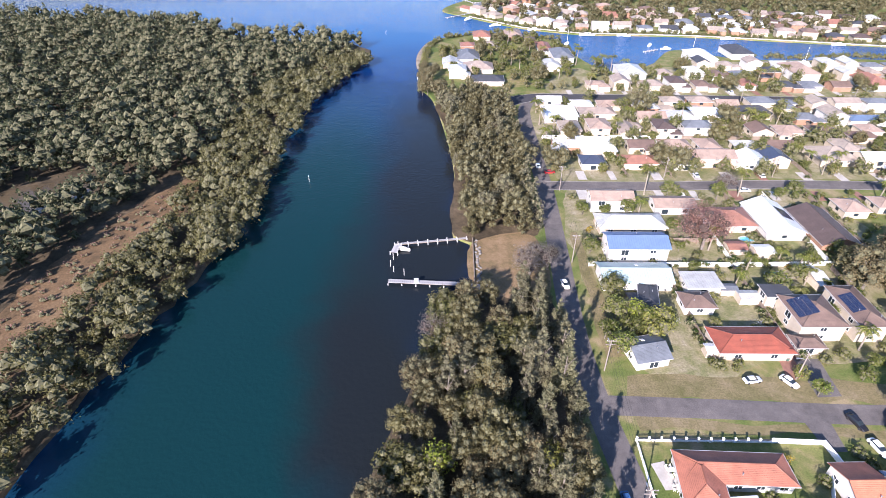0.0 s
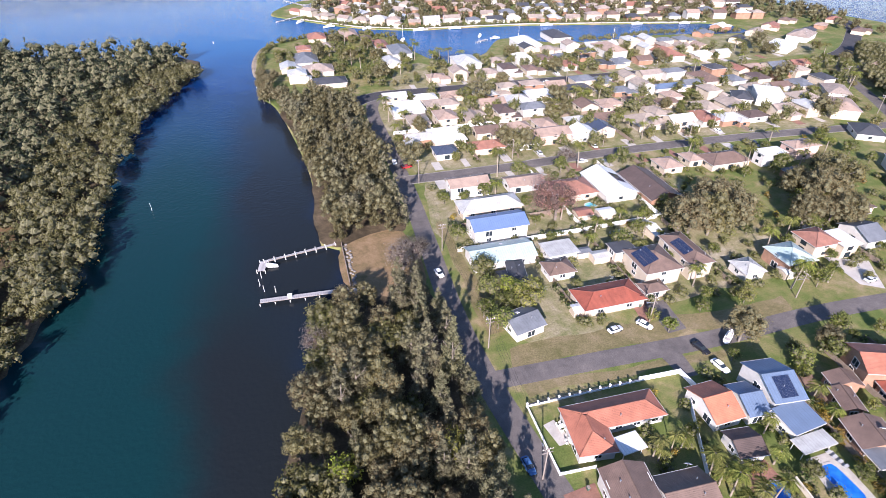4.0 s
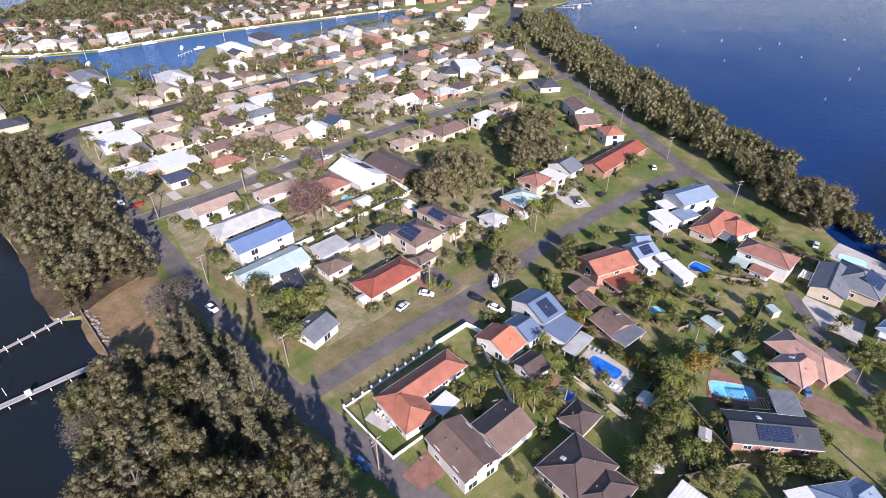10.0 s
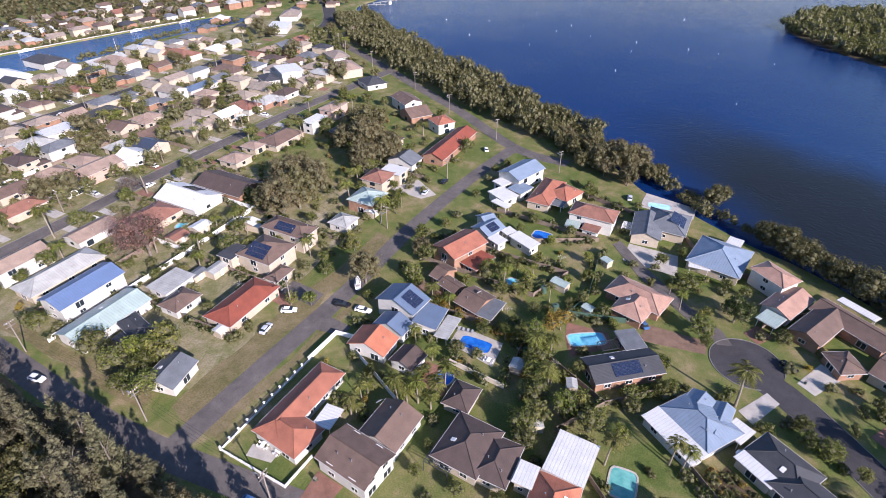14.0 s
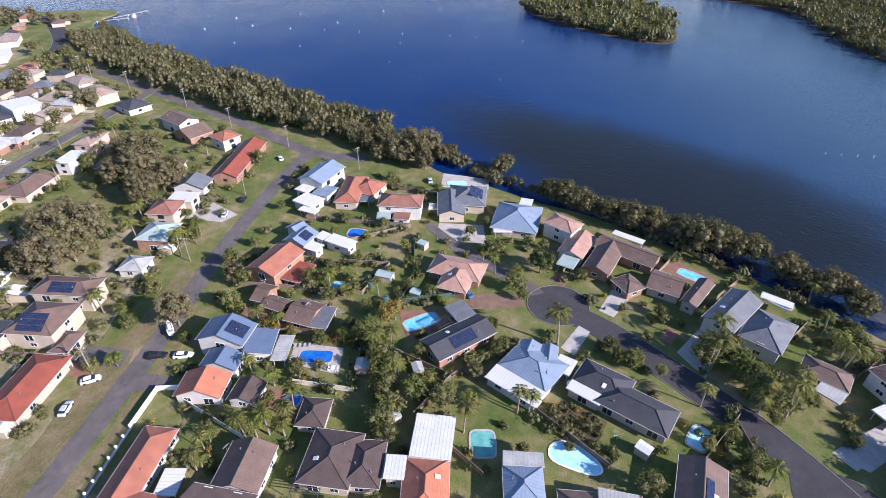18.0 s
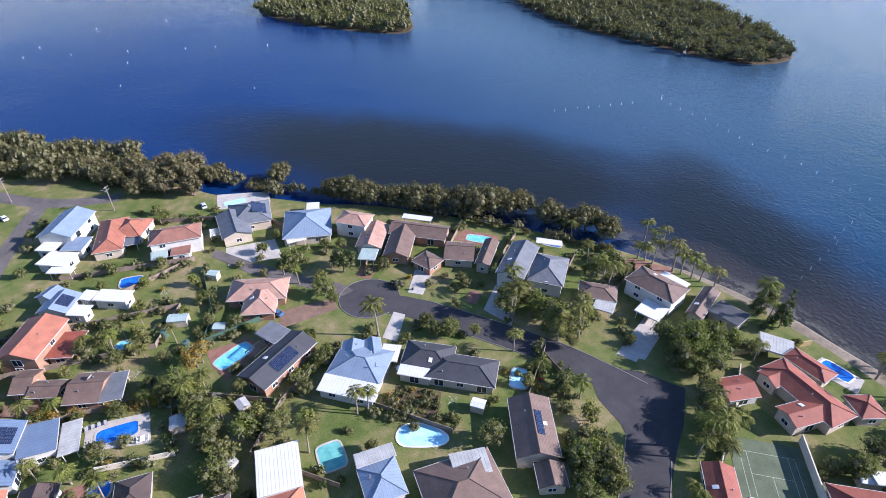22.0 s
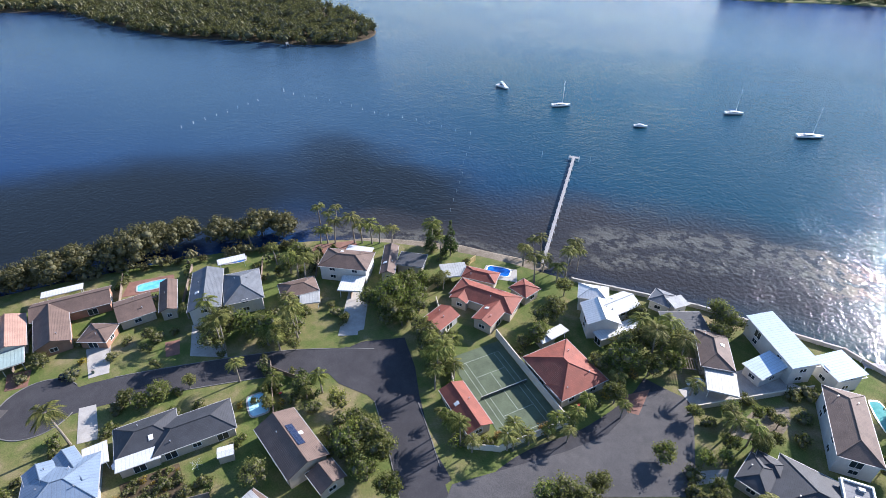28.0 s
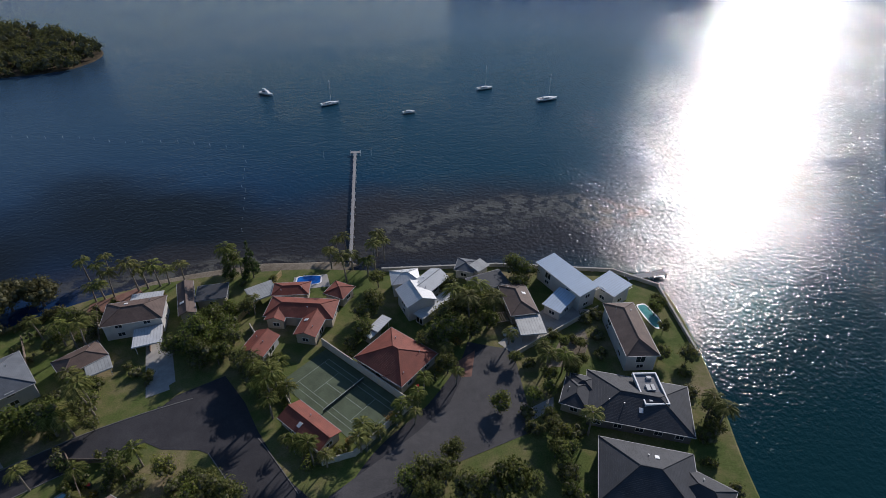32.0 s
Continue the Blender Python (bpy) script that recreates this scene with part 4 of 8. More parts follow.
house("single-storey house with fawn tiled hip roof and white walls", "white", [(381.6, 338.4, 24, 15.5, 30, 4, "h", "fawn")], [])
house("single-storey house with brown tiled hip roof and cream walls", "cream", [(242.1, 269.8, 19.9, 12.8, -90, 3, "h", "brown")], [])
house("single-storey house with dark grey tiled hip roof and white walls", "white", [(239.6, 236, 14.5, 10.2, 57, 3, "h", "slate")], [])
house("single-storey house with dark grey tiled hip roof and cream walls", "cream", [(-23.3, -87.7, 8.5, 6.4, 74, 3, "h", "slate")], [])
FILL = random.Random(21)
PLACED = [(o.location.x, o.location.y) for o in scene.objects if o.name.startswith("house")]
COVERS = ["brown", "tan", "palegrey", "fawn", "faded", "slate", "tan", "brownred", "fawn", "grey", "palegrey", "dkbrown", "tan", "palegrey", "brown", "grey", "faded", "white"]
KINDS = {"faded": "faded terracotta tiled", "fawn": "fawn tiled", "brown": "brown tiled", "dkbrown": "dark brown tiled", "salmon": "salmon-pink tiled", "palegrey": "pale grey metal", "white": "white metal", "terra": "terracotta tiled", "slate": "dark grey tiled", "tan": "tan tiled", "brownred": "red-brown tiled", "grey": "grey tiled", "steel": "blue-grey steel"}


def infill(x, y, turn, gap=12.2):
    """One more house of the row, where no other stands."""
    if any((x - a) ** 2 + (y - b) ** 2 < gap ** 2 for a, b in PLACED):
        return
    PLACED.append((x, y))
    cover, two = FILL.choice(COVERS), FILL.random() < 0.3
    wall_c = FILL.choice(("cream", "brick", "white", "cream", "cream"))
    wings = [(x, y, FILL.uniform(10.5, 14.5), FILL.uniform(8.5, 11), turn, 5.2 if two else 3.0, "h" if FILL.random() < 0.7 else "g", cover)]
    if FILL.random() < 0.6:
        q = Vector((FILL.choice((-4, 4)), -5, 0))
        q.rotate(Euler((0, 0, radians(turn))))
        wings.append((x + q.x, y + q.y, 7, 6, turn, 2.9, "h", cover))
    house("%s house with %s roof and %s walls" % ("two-storey" if two else "single-storey", KINDS[cover], wall_c), wall_c, wings, (), True)


for yy in (126, 151, 174, 211, 228, 246, 263, 280, 314, 334, 354):
    for k in range(19):
        xx = 56 + k * 15.5 + FILL.uniform(-1.5, 1.5)
        if yy < 190 and (xx > 205 or xx < 190) or yy > 300 and (xx < 85 or xx > 300 or yy > 330 and 85 < xx < 150) or xx > 235 + (yy - 130) * 0.62:
            continue
        infill(xx, yy, 0 if FILL.random() < 0.6 else 90)
for q in range(9):
    infill(8 + q * 4 - (q % 3) * 6, 335 + q * 11, 90, 15.0)
north = smooth_line([(14, 520), (64, 470), (108, 450), (193, 444), (259, 430), (345, 414), (400, 400)], 16.5)
for row_k, off in enumerate((9, 32, 58, 84)):
    for k, p in enumerate(north):
        a = north[min(k + 1, len(north) - 1)] - north[max(k - 1, 0)]
        o = Vector((-a.y, a.x, 0)).normalized()
        infill(p.x + o.x * off, p.y + o.y * off, math.degrees(math.atan2(a.y, a.x)), 12.5)
for k in range(12):
    infill(300 + k * 14, 330 + (k * 37) % 60, 30, 15.0)

# ---- trees ----
LEAF = {
    "gum": leaf_material("grey_olive_leaves", (0.115, 0.106, 0.048), (0.215, 0.19, 0.092), 0.36),
    "oak": leaf_material("she_oak_needles", (0.105, 0.106, 0.06), (0.195, 0.188, 0.115), 0.24),
    "swamp": leaf_material("swamp_oak_leaves", (0.045, 0.06, 0.032), (0.1, 0.113, 0.064), 0.22),
    "green": leaf_material("green_leaves", (0.06, 0.09, 0.02), (0.2, 0.225, 0.06), 0.35),
    "lime": leaf_material("lime_green_leaves", (0.1, 0.14, 0.02), (0.28, 0.31, 0.06), 0.25),
    "dark": leaf_material("dark_green_leaves", (0.02, 0.046, 0.012), (0.085, 0.13, 0.034), 0.2),
    "yellow": leaf_material("yellow_leaves", (0.22, 0.17, 0.02), (0.5, 0.38, 0.05), 0.15),
    "bare": leaf_material("dry_brown_twigs", (0.13, 0.075, 0.055), (0.33, 0.21, 0.16), 0.15),
    "grey": leaf_material("bare_grey_twigs", (0.13, 0.11, 0.09), (0.32, 0.28, 0.25), 0.15),
    "mangrove": leaf_material("mangrove_leaves", (0.075, 0.083, 0.027), (0.155, 0.155, 0.056), 0.22),
    "palm": leaf_material("palm_fronds", (0.075, 0.11, 0.022), (0.29, 0.3, 0.08), 0.25),
}
CORE = surface("inner_foliage", (0.125, 0.117, 0.06), 1.0, 0.4, 0.5, 2.0)
TWIG_CORE = surface("inner_twigs", (0.07, 0.045, 0.035), 1.0, 0.4, 0.5, 2.0)
BARK = surface("grey_bark", (0.2, 0.17, 0.14), 0.95, 0.4, 0.6, 4.0, 0.02)
PALM_BARK = surface("palm_bark", (0.26, 0.22, 0.17), 0.95, 0.3, 0.6, 4.0, 0.02)


def leaf_cloud(rng, centres, radii, count, size, up=0.3, spread=0.95):
    """Small leaf sprays over a set of lobes: three corners each."""
    count, size = int(count * 1.85), size * 0.8
    area = radii ** 2
    pick = rng.choice(len(radii), count, p=area / area.sum())
    d = rng.normal(size=(count, 3))
    d[:, 2] += up
    d /= np.linalg.norm(d, axis=1)[:, None]
    p = centres[pick] + d * (radii[pick] * rng.uniform(0.45, 1.5, count))[:, None]
    nrm = d + rng.normal(size=(count, 3)) * spread
    nrm /= np.linalg.norm(nrm, axis=1)[:, None]
    a = np.cross(nrm, rng.normal(size=(count, 3)))
    a /= np.linalg.norm(a, axis=1)[:, None]
    b = np.cross(nrm, a)
    s = size * rng.uniform(0.55, 1.35, count)[:, None]
    bend = nrm * s * 0.25
    return np.stack([p - a * s, p + a * s * 0.7 - b * s * 0.62 - bend, p + a * s * 0.7 + b * s * 0.62], 1).reshape(-1, 3)


def lobes(rng, radius, height, n, low, cone=False):
    if cone:
        u = rng.uniform(0, 1, n) ** 1.25
        u[0] = 0.97
        ang, wide = rng.uniform(0, 2 * math.pi, n), radius * (1 - u) ** 0.75
        rad = wide * np.sqrt(rng.uniform(0.15, 1, n)) * 0.8
        r = radius * rng.uniform(0.16, 0.28, n) * (1.15 - 0.7 * u)
        return np.stack([rad * np.cos(ang), rad * np.sin(ang), low + 0.6 + (height - low) * u * 0.93], 1), r
    ang, rad = rng.uniform(0, 2 * math.pi, n), np.sqrt(rng.uniform(0, 1, n)) * radius * 0.76
    z = low + (height - low) * (0.25 + 0.62 * rng.uniform(0, 1, n) * (1 - (rad / radius) ** 2 * 0.6))
    r = radius * rng.uniform(0.26, 0.46, n) * (16.0 / max(n, 9)) ** 0.4
    return np.stack([rad * np.cos(ang), rad * np.sin(ang), z], 1), r


def crown_mesh(name, rng, radius, height, low, n, count, size, leaf, core=CORE, hollow=0.72, cone=False):
    c, r = lobes(rng, radius, height, n, low, cone)
    v = leaf_cloud(rng, c, r, count, size)
    verts, faces = v.tolist(), np.arange(len(v)).reshape(-1, 3).tolist()
    mats = [0] * len(faces)
    ico = bmesh.new()
    bmesh.ops.create_icosphere(ico, subdivisions=1, radius=1.0)
    iv, fi = [q.co.copy() for q in ico.verts], [[w.index for w in q.verts] for q in ico.faces]
    ico.free()
    for k in range(n):
        o = len(verts)
        verts += [(q.x * r[k] * hollow + c[k, 0], q.y * r[k] * hollow + c[k, 1], q.z * r[k] * hollow * 0.85 + c[k, 2]) for q in iv]
        faces += [[i + o for i in f] for f in fi]
        mats += [1] * len(fi)
    me = mesh_from(name, verts, faces)
    me.materials.append(leaf)
    me.materials.append(core)
    me.polygons.foreach_set("material_index", mats)
    return me


def trunk_mesh(rng, height, radius, spread, limbs=5):
    bm = bmesh.new()
    lean = rng.uniform(-0.06, 0.06, 2) * height
    tube(bm, [(0, 0, -0.3), (lean[0] * 0.4, lean[1] * 0.4, height * 0.35), (lean[0], lean[1], height * 0.75)], [radius * 1.3, radius, radius * 0.4], 7)
    for k in range(limbs):
        a, z = rng.uniform(0, 2 * math.pi), height * rng.uniform(0.3, 0.55)
        q = spread * rng.uniform(0.4, 0.75)
        tube(bm, [(lean[0] * 0.5, lean[1] * 0.5, z), (math.cos(a) * q * 0.5, math.sin(a) * q * 0.5, z + height * 0.15), (math.cos(a) * q, math.sin(a) * q, z + height * 0.3)], [radius * 0.5, radius * 0.35, radius * 0.12], 5)
    me = bpy.data.meshes.new("trunk")
    bm.to_mesh(me)
    bm.free()
    me.materials.append(BARK)
    return me


TREE_KINDS = {}


def tree_kind(key, label, variants, radius, height, low, n, count, size, leaf, core=CORE, hollow=0.72, limbs=5, category="tree", cone=False):
    made = []
    for k in range(variants):
        rng = np.random.default_rng(len(TREE_KINDS) * 31 + k)
        s = rng.uniform(0.88, 1.12)
        made.append((crown_mesh("crown", rng, radius * s, height, low, n, count, size, LEAF[leaf], core, hollow, cone), trunk_mesh(rng, height * 0.85, 0.05 * radius, radius, limbs)))
    TREE_KINDS[key] = (label, made, category)


tree_kind("gum", "grey-olive riverside tree with a dense uneven crown", 6, 4.4, 12.5, 1.2, 64, 2300, 0.27, "gum", hollow=0.7)
tree_kind("oak", "tall feathery grey-green she-oak with a pointed crown", 4, 4.0, 16.5, 1.5, 66, 2300, 0.26, "oak", hollow=0.7, cone=True)
tree_kind("tall_gum", "tall gum tree with a broad grey-green crown", 3, 6.2, 14.0, 0.6, 80, 2900, 0.36, "gum", hollow=0.72)
tree_kind("mangrove", "low spreading mangrove tree at the water's edge", 4, 5.0, 7.5, 0.6, 54, 1700, 0.34, "mangrove", hollow=0.72)
tree_kind("garden", "leafy green tree in a garden", 4, 2.7, 5.6, 1.2, 16, 800, 0.29, "green")
tree_kind("shrub", "rounded green leafy garden shrub", 4, 1.65, 1.9, 0.1, 9, 230, 0.24, "green", category="shrub", limbs=2)
tree_kind("lime", "bright yellow-green leafy garden tree", 2, 2.5, 5.2, 0.8, 16, 700, 0.26, "lime")
tree_kind("lime_shrub", "bright lime-green garden shrub", 2, 1.5, 1.9, 0.1, 9, 230, 0.22, "lime", category="shrub", limbs=2)
tree_kind("pale_shrub", "bushy yellow-green garden shrub", 2, 1.1, 1.9, 0.2, 7, 240, 0.2, "yellow", category="shrub", limbs=2)
tree_kind("round", "dense round dark green tree", 1, 4.4, 8.5, 1.2, 26, 2200, 0.3, "dark", hollow=0.85)
tree_kind("pine", "tall dark green pine with tiered branches", 1, 3.6, 14.0, 1.0, 50, 1500, 0.33, "dark", cone=True)
tree_kind("yellow", "bright yellow flowering garden tree", 1, 3.2, 6.5, 1.5, 14, 1200, 0.28, "yellow")
tree_kind("bare", "leafless pinkish-brown tree with fine twigs", 1, 5.2, 10.0, 1.5, 18, 2600, 0.2, "bare", TWIG_CORE, 0.45, 9)
tree_kind("grey_bare", "leafless pale grey tree with spreading branches", 2, 6.0, 9.0, 2.0, 18, 2200, 0.2, "grey", TWIG_CORE, 0.35, 10)
TREE_BASES = {}
TREE_RNG = random.Random(5)
FAR_TREES = {}


def tree(kind, x, y, scale=1.0, label="", group=""):
    text, made, category = TREE_KINDS[kind]
    if under_roof(x, y, 0.3 if category == "shrub" else 0.9):
        return None
    pick = TREE_RNG.randrange(len(made))
    m = pose(x, y, 0, 0, 0, TREE_RNG.uniform(0, 360))
    s = scale * TREE_RNG.uniform(0.88, 1.12)
    reach = math.hypot(x, y)
    if kind in ("gum", "mangrove", "garden", "shrub", "lime_shrub") and (reach > 138 or category == "shrub" and reach > 118):
        FAR_TREES.setdefault(kind, []).append((pick, m @ Matrix.Diagonal((s, s, s, 1))))
        return None
    if category == "shrub":
        ob = tagged(new("shrub", made[pick][0]), text, category, group)
        ob.matrix_basis = Matrix.Translation((0, 0, -0.3)) @ m @ Matrix.Diagonal((s, s, s, 1))
        return ob
    if (kind, pick) not in TREE_BASES:
        base = thing("shrub" if category == "shrub" else "tree", m, text, category, group)
        base.scale = (s, s, s * TREE_RNG.uniform(0.9, 1.1))
        part("trunk", made[pick][1], None, base)
        part("crown", made[pick][0], None, base)
        TREE_BASES[kind, pick] = base
        ob = base
    else:
        ob = copy_thing(TREE_BASES[kind, pick], m)
        ob.scale = (s, s, s * TREE_RNG.uniform(0.9, 1.1))
        ob["label"] = text
    if group:
        ob["group"] = group
    elif "group" in ob:
        del ob["group"]
    return ob


def palm_meshes(rng, height, spread, fronds):
    bm = bmesh.new()
    lean = rng.uniform(-0.09, 0.09, 2) * height
    tube(bm, [(0, 0, -0.2), (lean[0] * 0.3, lean[1] * 0.3, height * 0.4), (lean[0], lean[1], height)], [0.26, 0.18, 0.14], 8)
    trunk = bpy.data.meshes.new("trunk")
    bm.to_mesh(trunk)
    bm.free()
    trunk.materials.append(PALM_BARK)
    top = np.array([lean[0], lean[1], height])
    verts, faces = [], []
    for k in range(fronds):
        a = 2.4 * k + rng.uniform(-0.2, 0.2)
        lift = rng.uniform(-0.25, 1.1)
        out = np.array([math.cos(a), math.sin(a), 0.0])
        side = np.array([-math.sin(a), math.cos(a), 0.0])
        steps = 11
        for j in range(steps):
            s = (j + 1) / steps
            p = top + out * spread * s * (1 - 0.12 * s) + np.array([0, 0, spread * (lift * s - (0.55 + 0.5 * lift) * s * s)])
            q = top + out * spread * (s + 0.09) * (1 - 0.12 * s) + np.array([0, 0, spread * (lift * s - (0.55 + 0.5 * lift) * s * s) - 0.05])
            w = spread * 0.26 * math.sin(math.pi * min(0.12 + 0.86 * s, 1.0)) + 0.08
            for sg in (-1, 1):
                o = len(verts)
                tip = q + side * sg * w + out * w * 0.55 - np.array([0, 0, w * rng.uniform(0.35, 0.8)])
                verts += [p.tolist(), q.tolist(), tip.tolist()]
                faces.append([o, o + 1, o + 2])
    crown = mesh_from("fronds", verts, faces, LEAF["palm"])
    return trunk, crown


PALMS = [palm_meshes(np.random.default_rng(k), h, s, f) for k, (h, s, f) in enumerate(((6.5, 2.6, 18), (8.5, 2.8, 20), (5.0, 2.5, 18), (4.2, 3.9, 34)))]
PALM_BASES = {}


def palm(x, y, which=None, scale=1.0, group="", label="feathery green palm with a slim pale trunk"):
    if under_roof(x, y, 0.8):
        return None
    which = TREE_RNG.randrange(3) if which is None else which
    m = pose(x, y, 0, 0, 0, TREE_RNG.uniform(0, 360))
    s = 1.2 * scale * TREE_RNG.uniform(0.9, 1.1)
    if which not in PALM_BASES:
        base = thing("palm_tree", m, label, "palm tree")
        part("trunk", PALMS[which][0], None, base)
        part("fronds", PALMS[which][1], None, base)
        PALM_BASES[which] = base
        ob = base
    else:
        ob = copy_thing(PALM_BASES[which], m)
        ob["label"] = label
    ob.scale = (s, s, s)
    if group:
        ob["group"] = group
    return ob


def in_outline(x, y, pts):
    hit, n = False, len(pts)
    for i in range(n):
        (x1, y1), (x2, y2) = pts[i], pts[i - 1]
        if (y1 > y) != (y2 > y) and x < (x2 - x1) * (y - y1) / (y2 - y1) + x1:
            hit = not hit
    return hit


def scatter(pts, spacing, seed, avoid=None):
    """Evenly loose places within an outline."""
    rnd, got = random.Random(seed), []
    xs, ys = [p[0] for p in pts], [p[1] for p in pts]
    cell = {}
    tries = int((max(xs) - min(xs)) * (max(ys) - min(ys)) / spacing ** 2 * 6)
    for _ in range(tries):
        x, y = rnd.uniform(min(xs), max(xs)), rnd.uniform(min(ys), max(ys))
        i, j = int(x // spacing), int(y // spacing)
        if not in_outline(x, y, pts) or (avoid and avoid(x, y)):
            continue
        if any((x - a) ** 2 + (y - b) ** 2 < spacing ** 2 for di in (-1, 0, 1) for dj in (-1, 0, 1) for a, b in cell.get((i + di, j + dj), ())):
            continue
        cell.setdefault((i, j), []).append((x, y))
        got.append((x, y))
    return got


def forest(name, places, radius, height, low, n, count, size, leaf, label, seed, z0=0.0, cones=0.0):
    """Far woods as one mass of many crowns, each of lobes with leaf clumps."""
    rng = np.random.default_rng(seed)
    allv, cores = [], []
    for x, y in places:
        s = rng.uniform(0.65, 1.4)
        c, r = lobes(rng, radius * s, height * s, n, low, rng.uniform() < cones)
        c += np.array([x, y, z0])
        allv.append(leaf_cloud(rng, c, r, count, size, 0.6))
        cores.append((c, r))
    v = np.concatenate(allv)
    base = new(name)
    tagged(base, label, "woods", kind="stuff")
    part("leaves", mesh_from("leaves", v.tolist(), np.arange(len(v)).reshape(-1, 3).tolist(), LEAF[leaf]), None, base)
    o = np.array([(1, 0, 0), (-1, 0, 0), (0, 1, 0), (0, -1, 0), (0, 0, 1), (0, 0, -1)], float)
    f = np.array([(0, 2, 4), (2, 1, 4), (1, 3, 4), (3, 0, 4), (2, 0, 5), (1, 2, 5), (3, 1, 5), (0, 3, 5)])
    c, r = np.concatenate([q[0] for q in cores]), np.concatenate([q[1] for q in cores])
    cv = (c[:, None, :] + o[None] * (r * 0.74)[:, None, None]).reshape(-1, 3)
    cf = (np.arange(len(c))[:, None, None] * 6 + f[None]).reshape(-1, 3)
    part("inner_foliage", mesh_from("inner_foliage", cv.tolist(), cf.tolist(), CORE), None, base)
    return base


# riverside woods
def gap_in_woods(x, y):
    return (x - 15) ** 2 / 9 + (y - 92) ** 2 / 110 < 1 or (x - 13) ** 2 / 30 + (y - 112) ** 2 / 16 < 1


for k, (x, y) in enumerate(scatter([(-19, 24), (-11.5, 66), (-7.5, 83), (-3, 103), (1, 118), (28, 122), (31, 110), (30, 60), (30, 24)], 4.9, 1, gap_in_woods)):
    shore = x < -4 + (y - 60) * 0.2
    kind = "mangrove" if shore and k % 2 or k % 9 == 2 else "grey_bare" if k % 23 == 7 else "lime" if k % 17 == 4 else "oak" if x > 17 and k % 4 or k % 7 == 3 else "gum"
    tree(kind, x, y, (0.78 + 0.42 * ((k * 7) % 5) / 5) * {"lime": 1.5, "grey_bare": 0.8, "mangrove": 1.1}.get(kind, 1.0), group="riverside trees")
north_strip = scatter([(9, 155), (6, 207), (2, 257), (-3, 284), (10, 290), (31, 278), (34, 200), (31, 156)], 4.5, 2)
forest("riverside_woods", [p for k, p in enumerate(north_strip) if k % 5], 4.0, 12.0, 1.0, 30, 620, 0.38, "gum", "dense grey-olive trees along the riverbank", 21, cones=0.25)
forest("riverside_woods", north_strip[::5], 4.2, 14.5, 1.0, 34, 680, 0.36, "oak", "tall feathery she-oaks along the riverbank", 25, cones=0.8)
for x, y, s in ((-9, 300, 1.0), (-3, 292, 1.0), (-10, 312, 0.9), (20, 286, 1.1), (27, 280, 0.8), (-14, 322, 0.7), (-8, 326, 0.8), (-13, 334, 0.7), (-12, 345, 0.6), (-5, 337, 0.7), (-12, 300, 0.8), (0, 305, 0.7)):
    tree("gum", x, y, s, group="riverside trees")
# trees along the lakeside street
forest("lakeside_woods", scatter([(394, 303), (347, 255), (300, 189), (257, 117), (228, 60), (222, 40), (246, 44), (284, 104), (329, 172), (374, 232), (420, 286)], 4.5, 6), 4.3, 8.5, 0.6, 22, 430, 0.42, "mangrove", "dense band of grey-olive trees along the lake", 22)
tree("mangrove", 205.2, -10.0, 0.9)
tree("mangrove", 186.7, -27.8, 1)
tree("mangrove", 183.9, -33.7, 1.3)
tree("mangrove", 178.9, -37.6, 1.2)
tree("mangrove", 174.8, -41.8, 1.1)
tree("mangrove", 170.9, -49.1, 1.1)
tree("mangrove", 165.6, -56.0, 1.2)
tree("mangrove", 163.0, -62.0, 1.2)
tree("mangrove", 157.6, -69.0, 1.3)
tree("mangrove", 154.3, -75.0, 1.5)
tree("mangrove", 151.5, -82.4, 1.4)
tree("mangrove", 150.4, -90.0, 1.1)
tree("mangrove", 140.5, -95.3, 1.1)
tree("mangrove", 134.9, -98.6, 1)
tree("mangrove", 131.4, -104.8, 1.2)
tree("mangrove", 124.2, -107.9, 1.3)
tree("tall_gum", 215.3, 26.4, 0.95)
tree("tall_gum", 209.4, 32.0, 0.7)
tree("tall_gum", 214.3, 15.2, 0.6)
tree("tall_gum", 205.4, 21.6, 0.7)
tree("tall_gum", 216.5, 36.1, 0.85)
tree("tall_gum", 226.3, 31.1, 0.8)
tree("tall_gum", 219.0, 22.2, 0.95)
tree("tall_gum", 218.2, 11.8, 0.6)
tree("tall_gum", 226.1, 42.3, 0.75)
tree("tall_gum", 227.5, 48.0, 0.7)
tree("tall_gum", 232.6, 54.7, 0.7)
tree("tall_gum", 237.3, 61.5, 0.65)
tree("tall_gum", 243.4, 68.7, 0.65)
tree("pine", 69.6, -126.3, 1)
tree("pine", 76.2, -124.8, 0.7)
tree("garden", 188.1, 30.6, 0.9)
tree("garden", 194.3, 34.4, 0.7)
tree("garden", 185.3, 34.6, 0.7)
tree("mangrove", 208.7, -11.6, 0.8)
tree("tall_gum", 124.7, 131.9, 1.2)
tree("tall_gum", 140.1, 137.2, 1.2)
tree("tall_gum", 139.6, 125.9, 1.1)
tree("tall_gum", 123.8, 126.2, 1.1)
tree("tall_gum", 147.2, 138.0, 1.1)
tree("tall_gum", 131.6, 125.5, 1.2)
tree("tall_gum", 180.0, 138.0, 1)
tree("tall_gum", 191.2, 133.5, 1.3)
tree("tall_gum", 182.2, 117.5, 1.1)
tree("tall_gum", 206.8, 152.0, 0.95)
tree("tall_gum", 167.5, 121.3, 0.9)
tree("tall_gum", 198.9, 125.3, 1.1)
tree("tall_gum", 178.7, 120.3, 1)
tree("tall_gum", 181.1, 128.4, 1.2)
tree("round", 137.0, -21.0, 1)
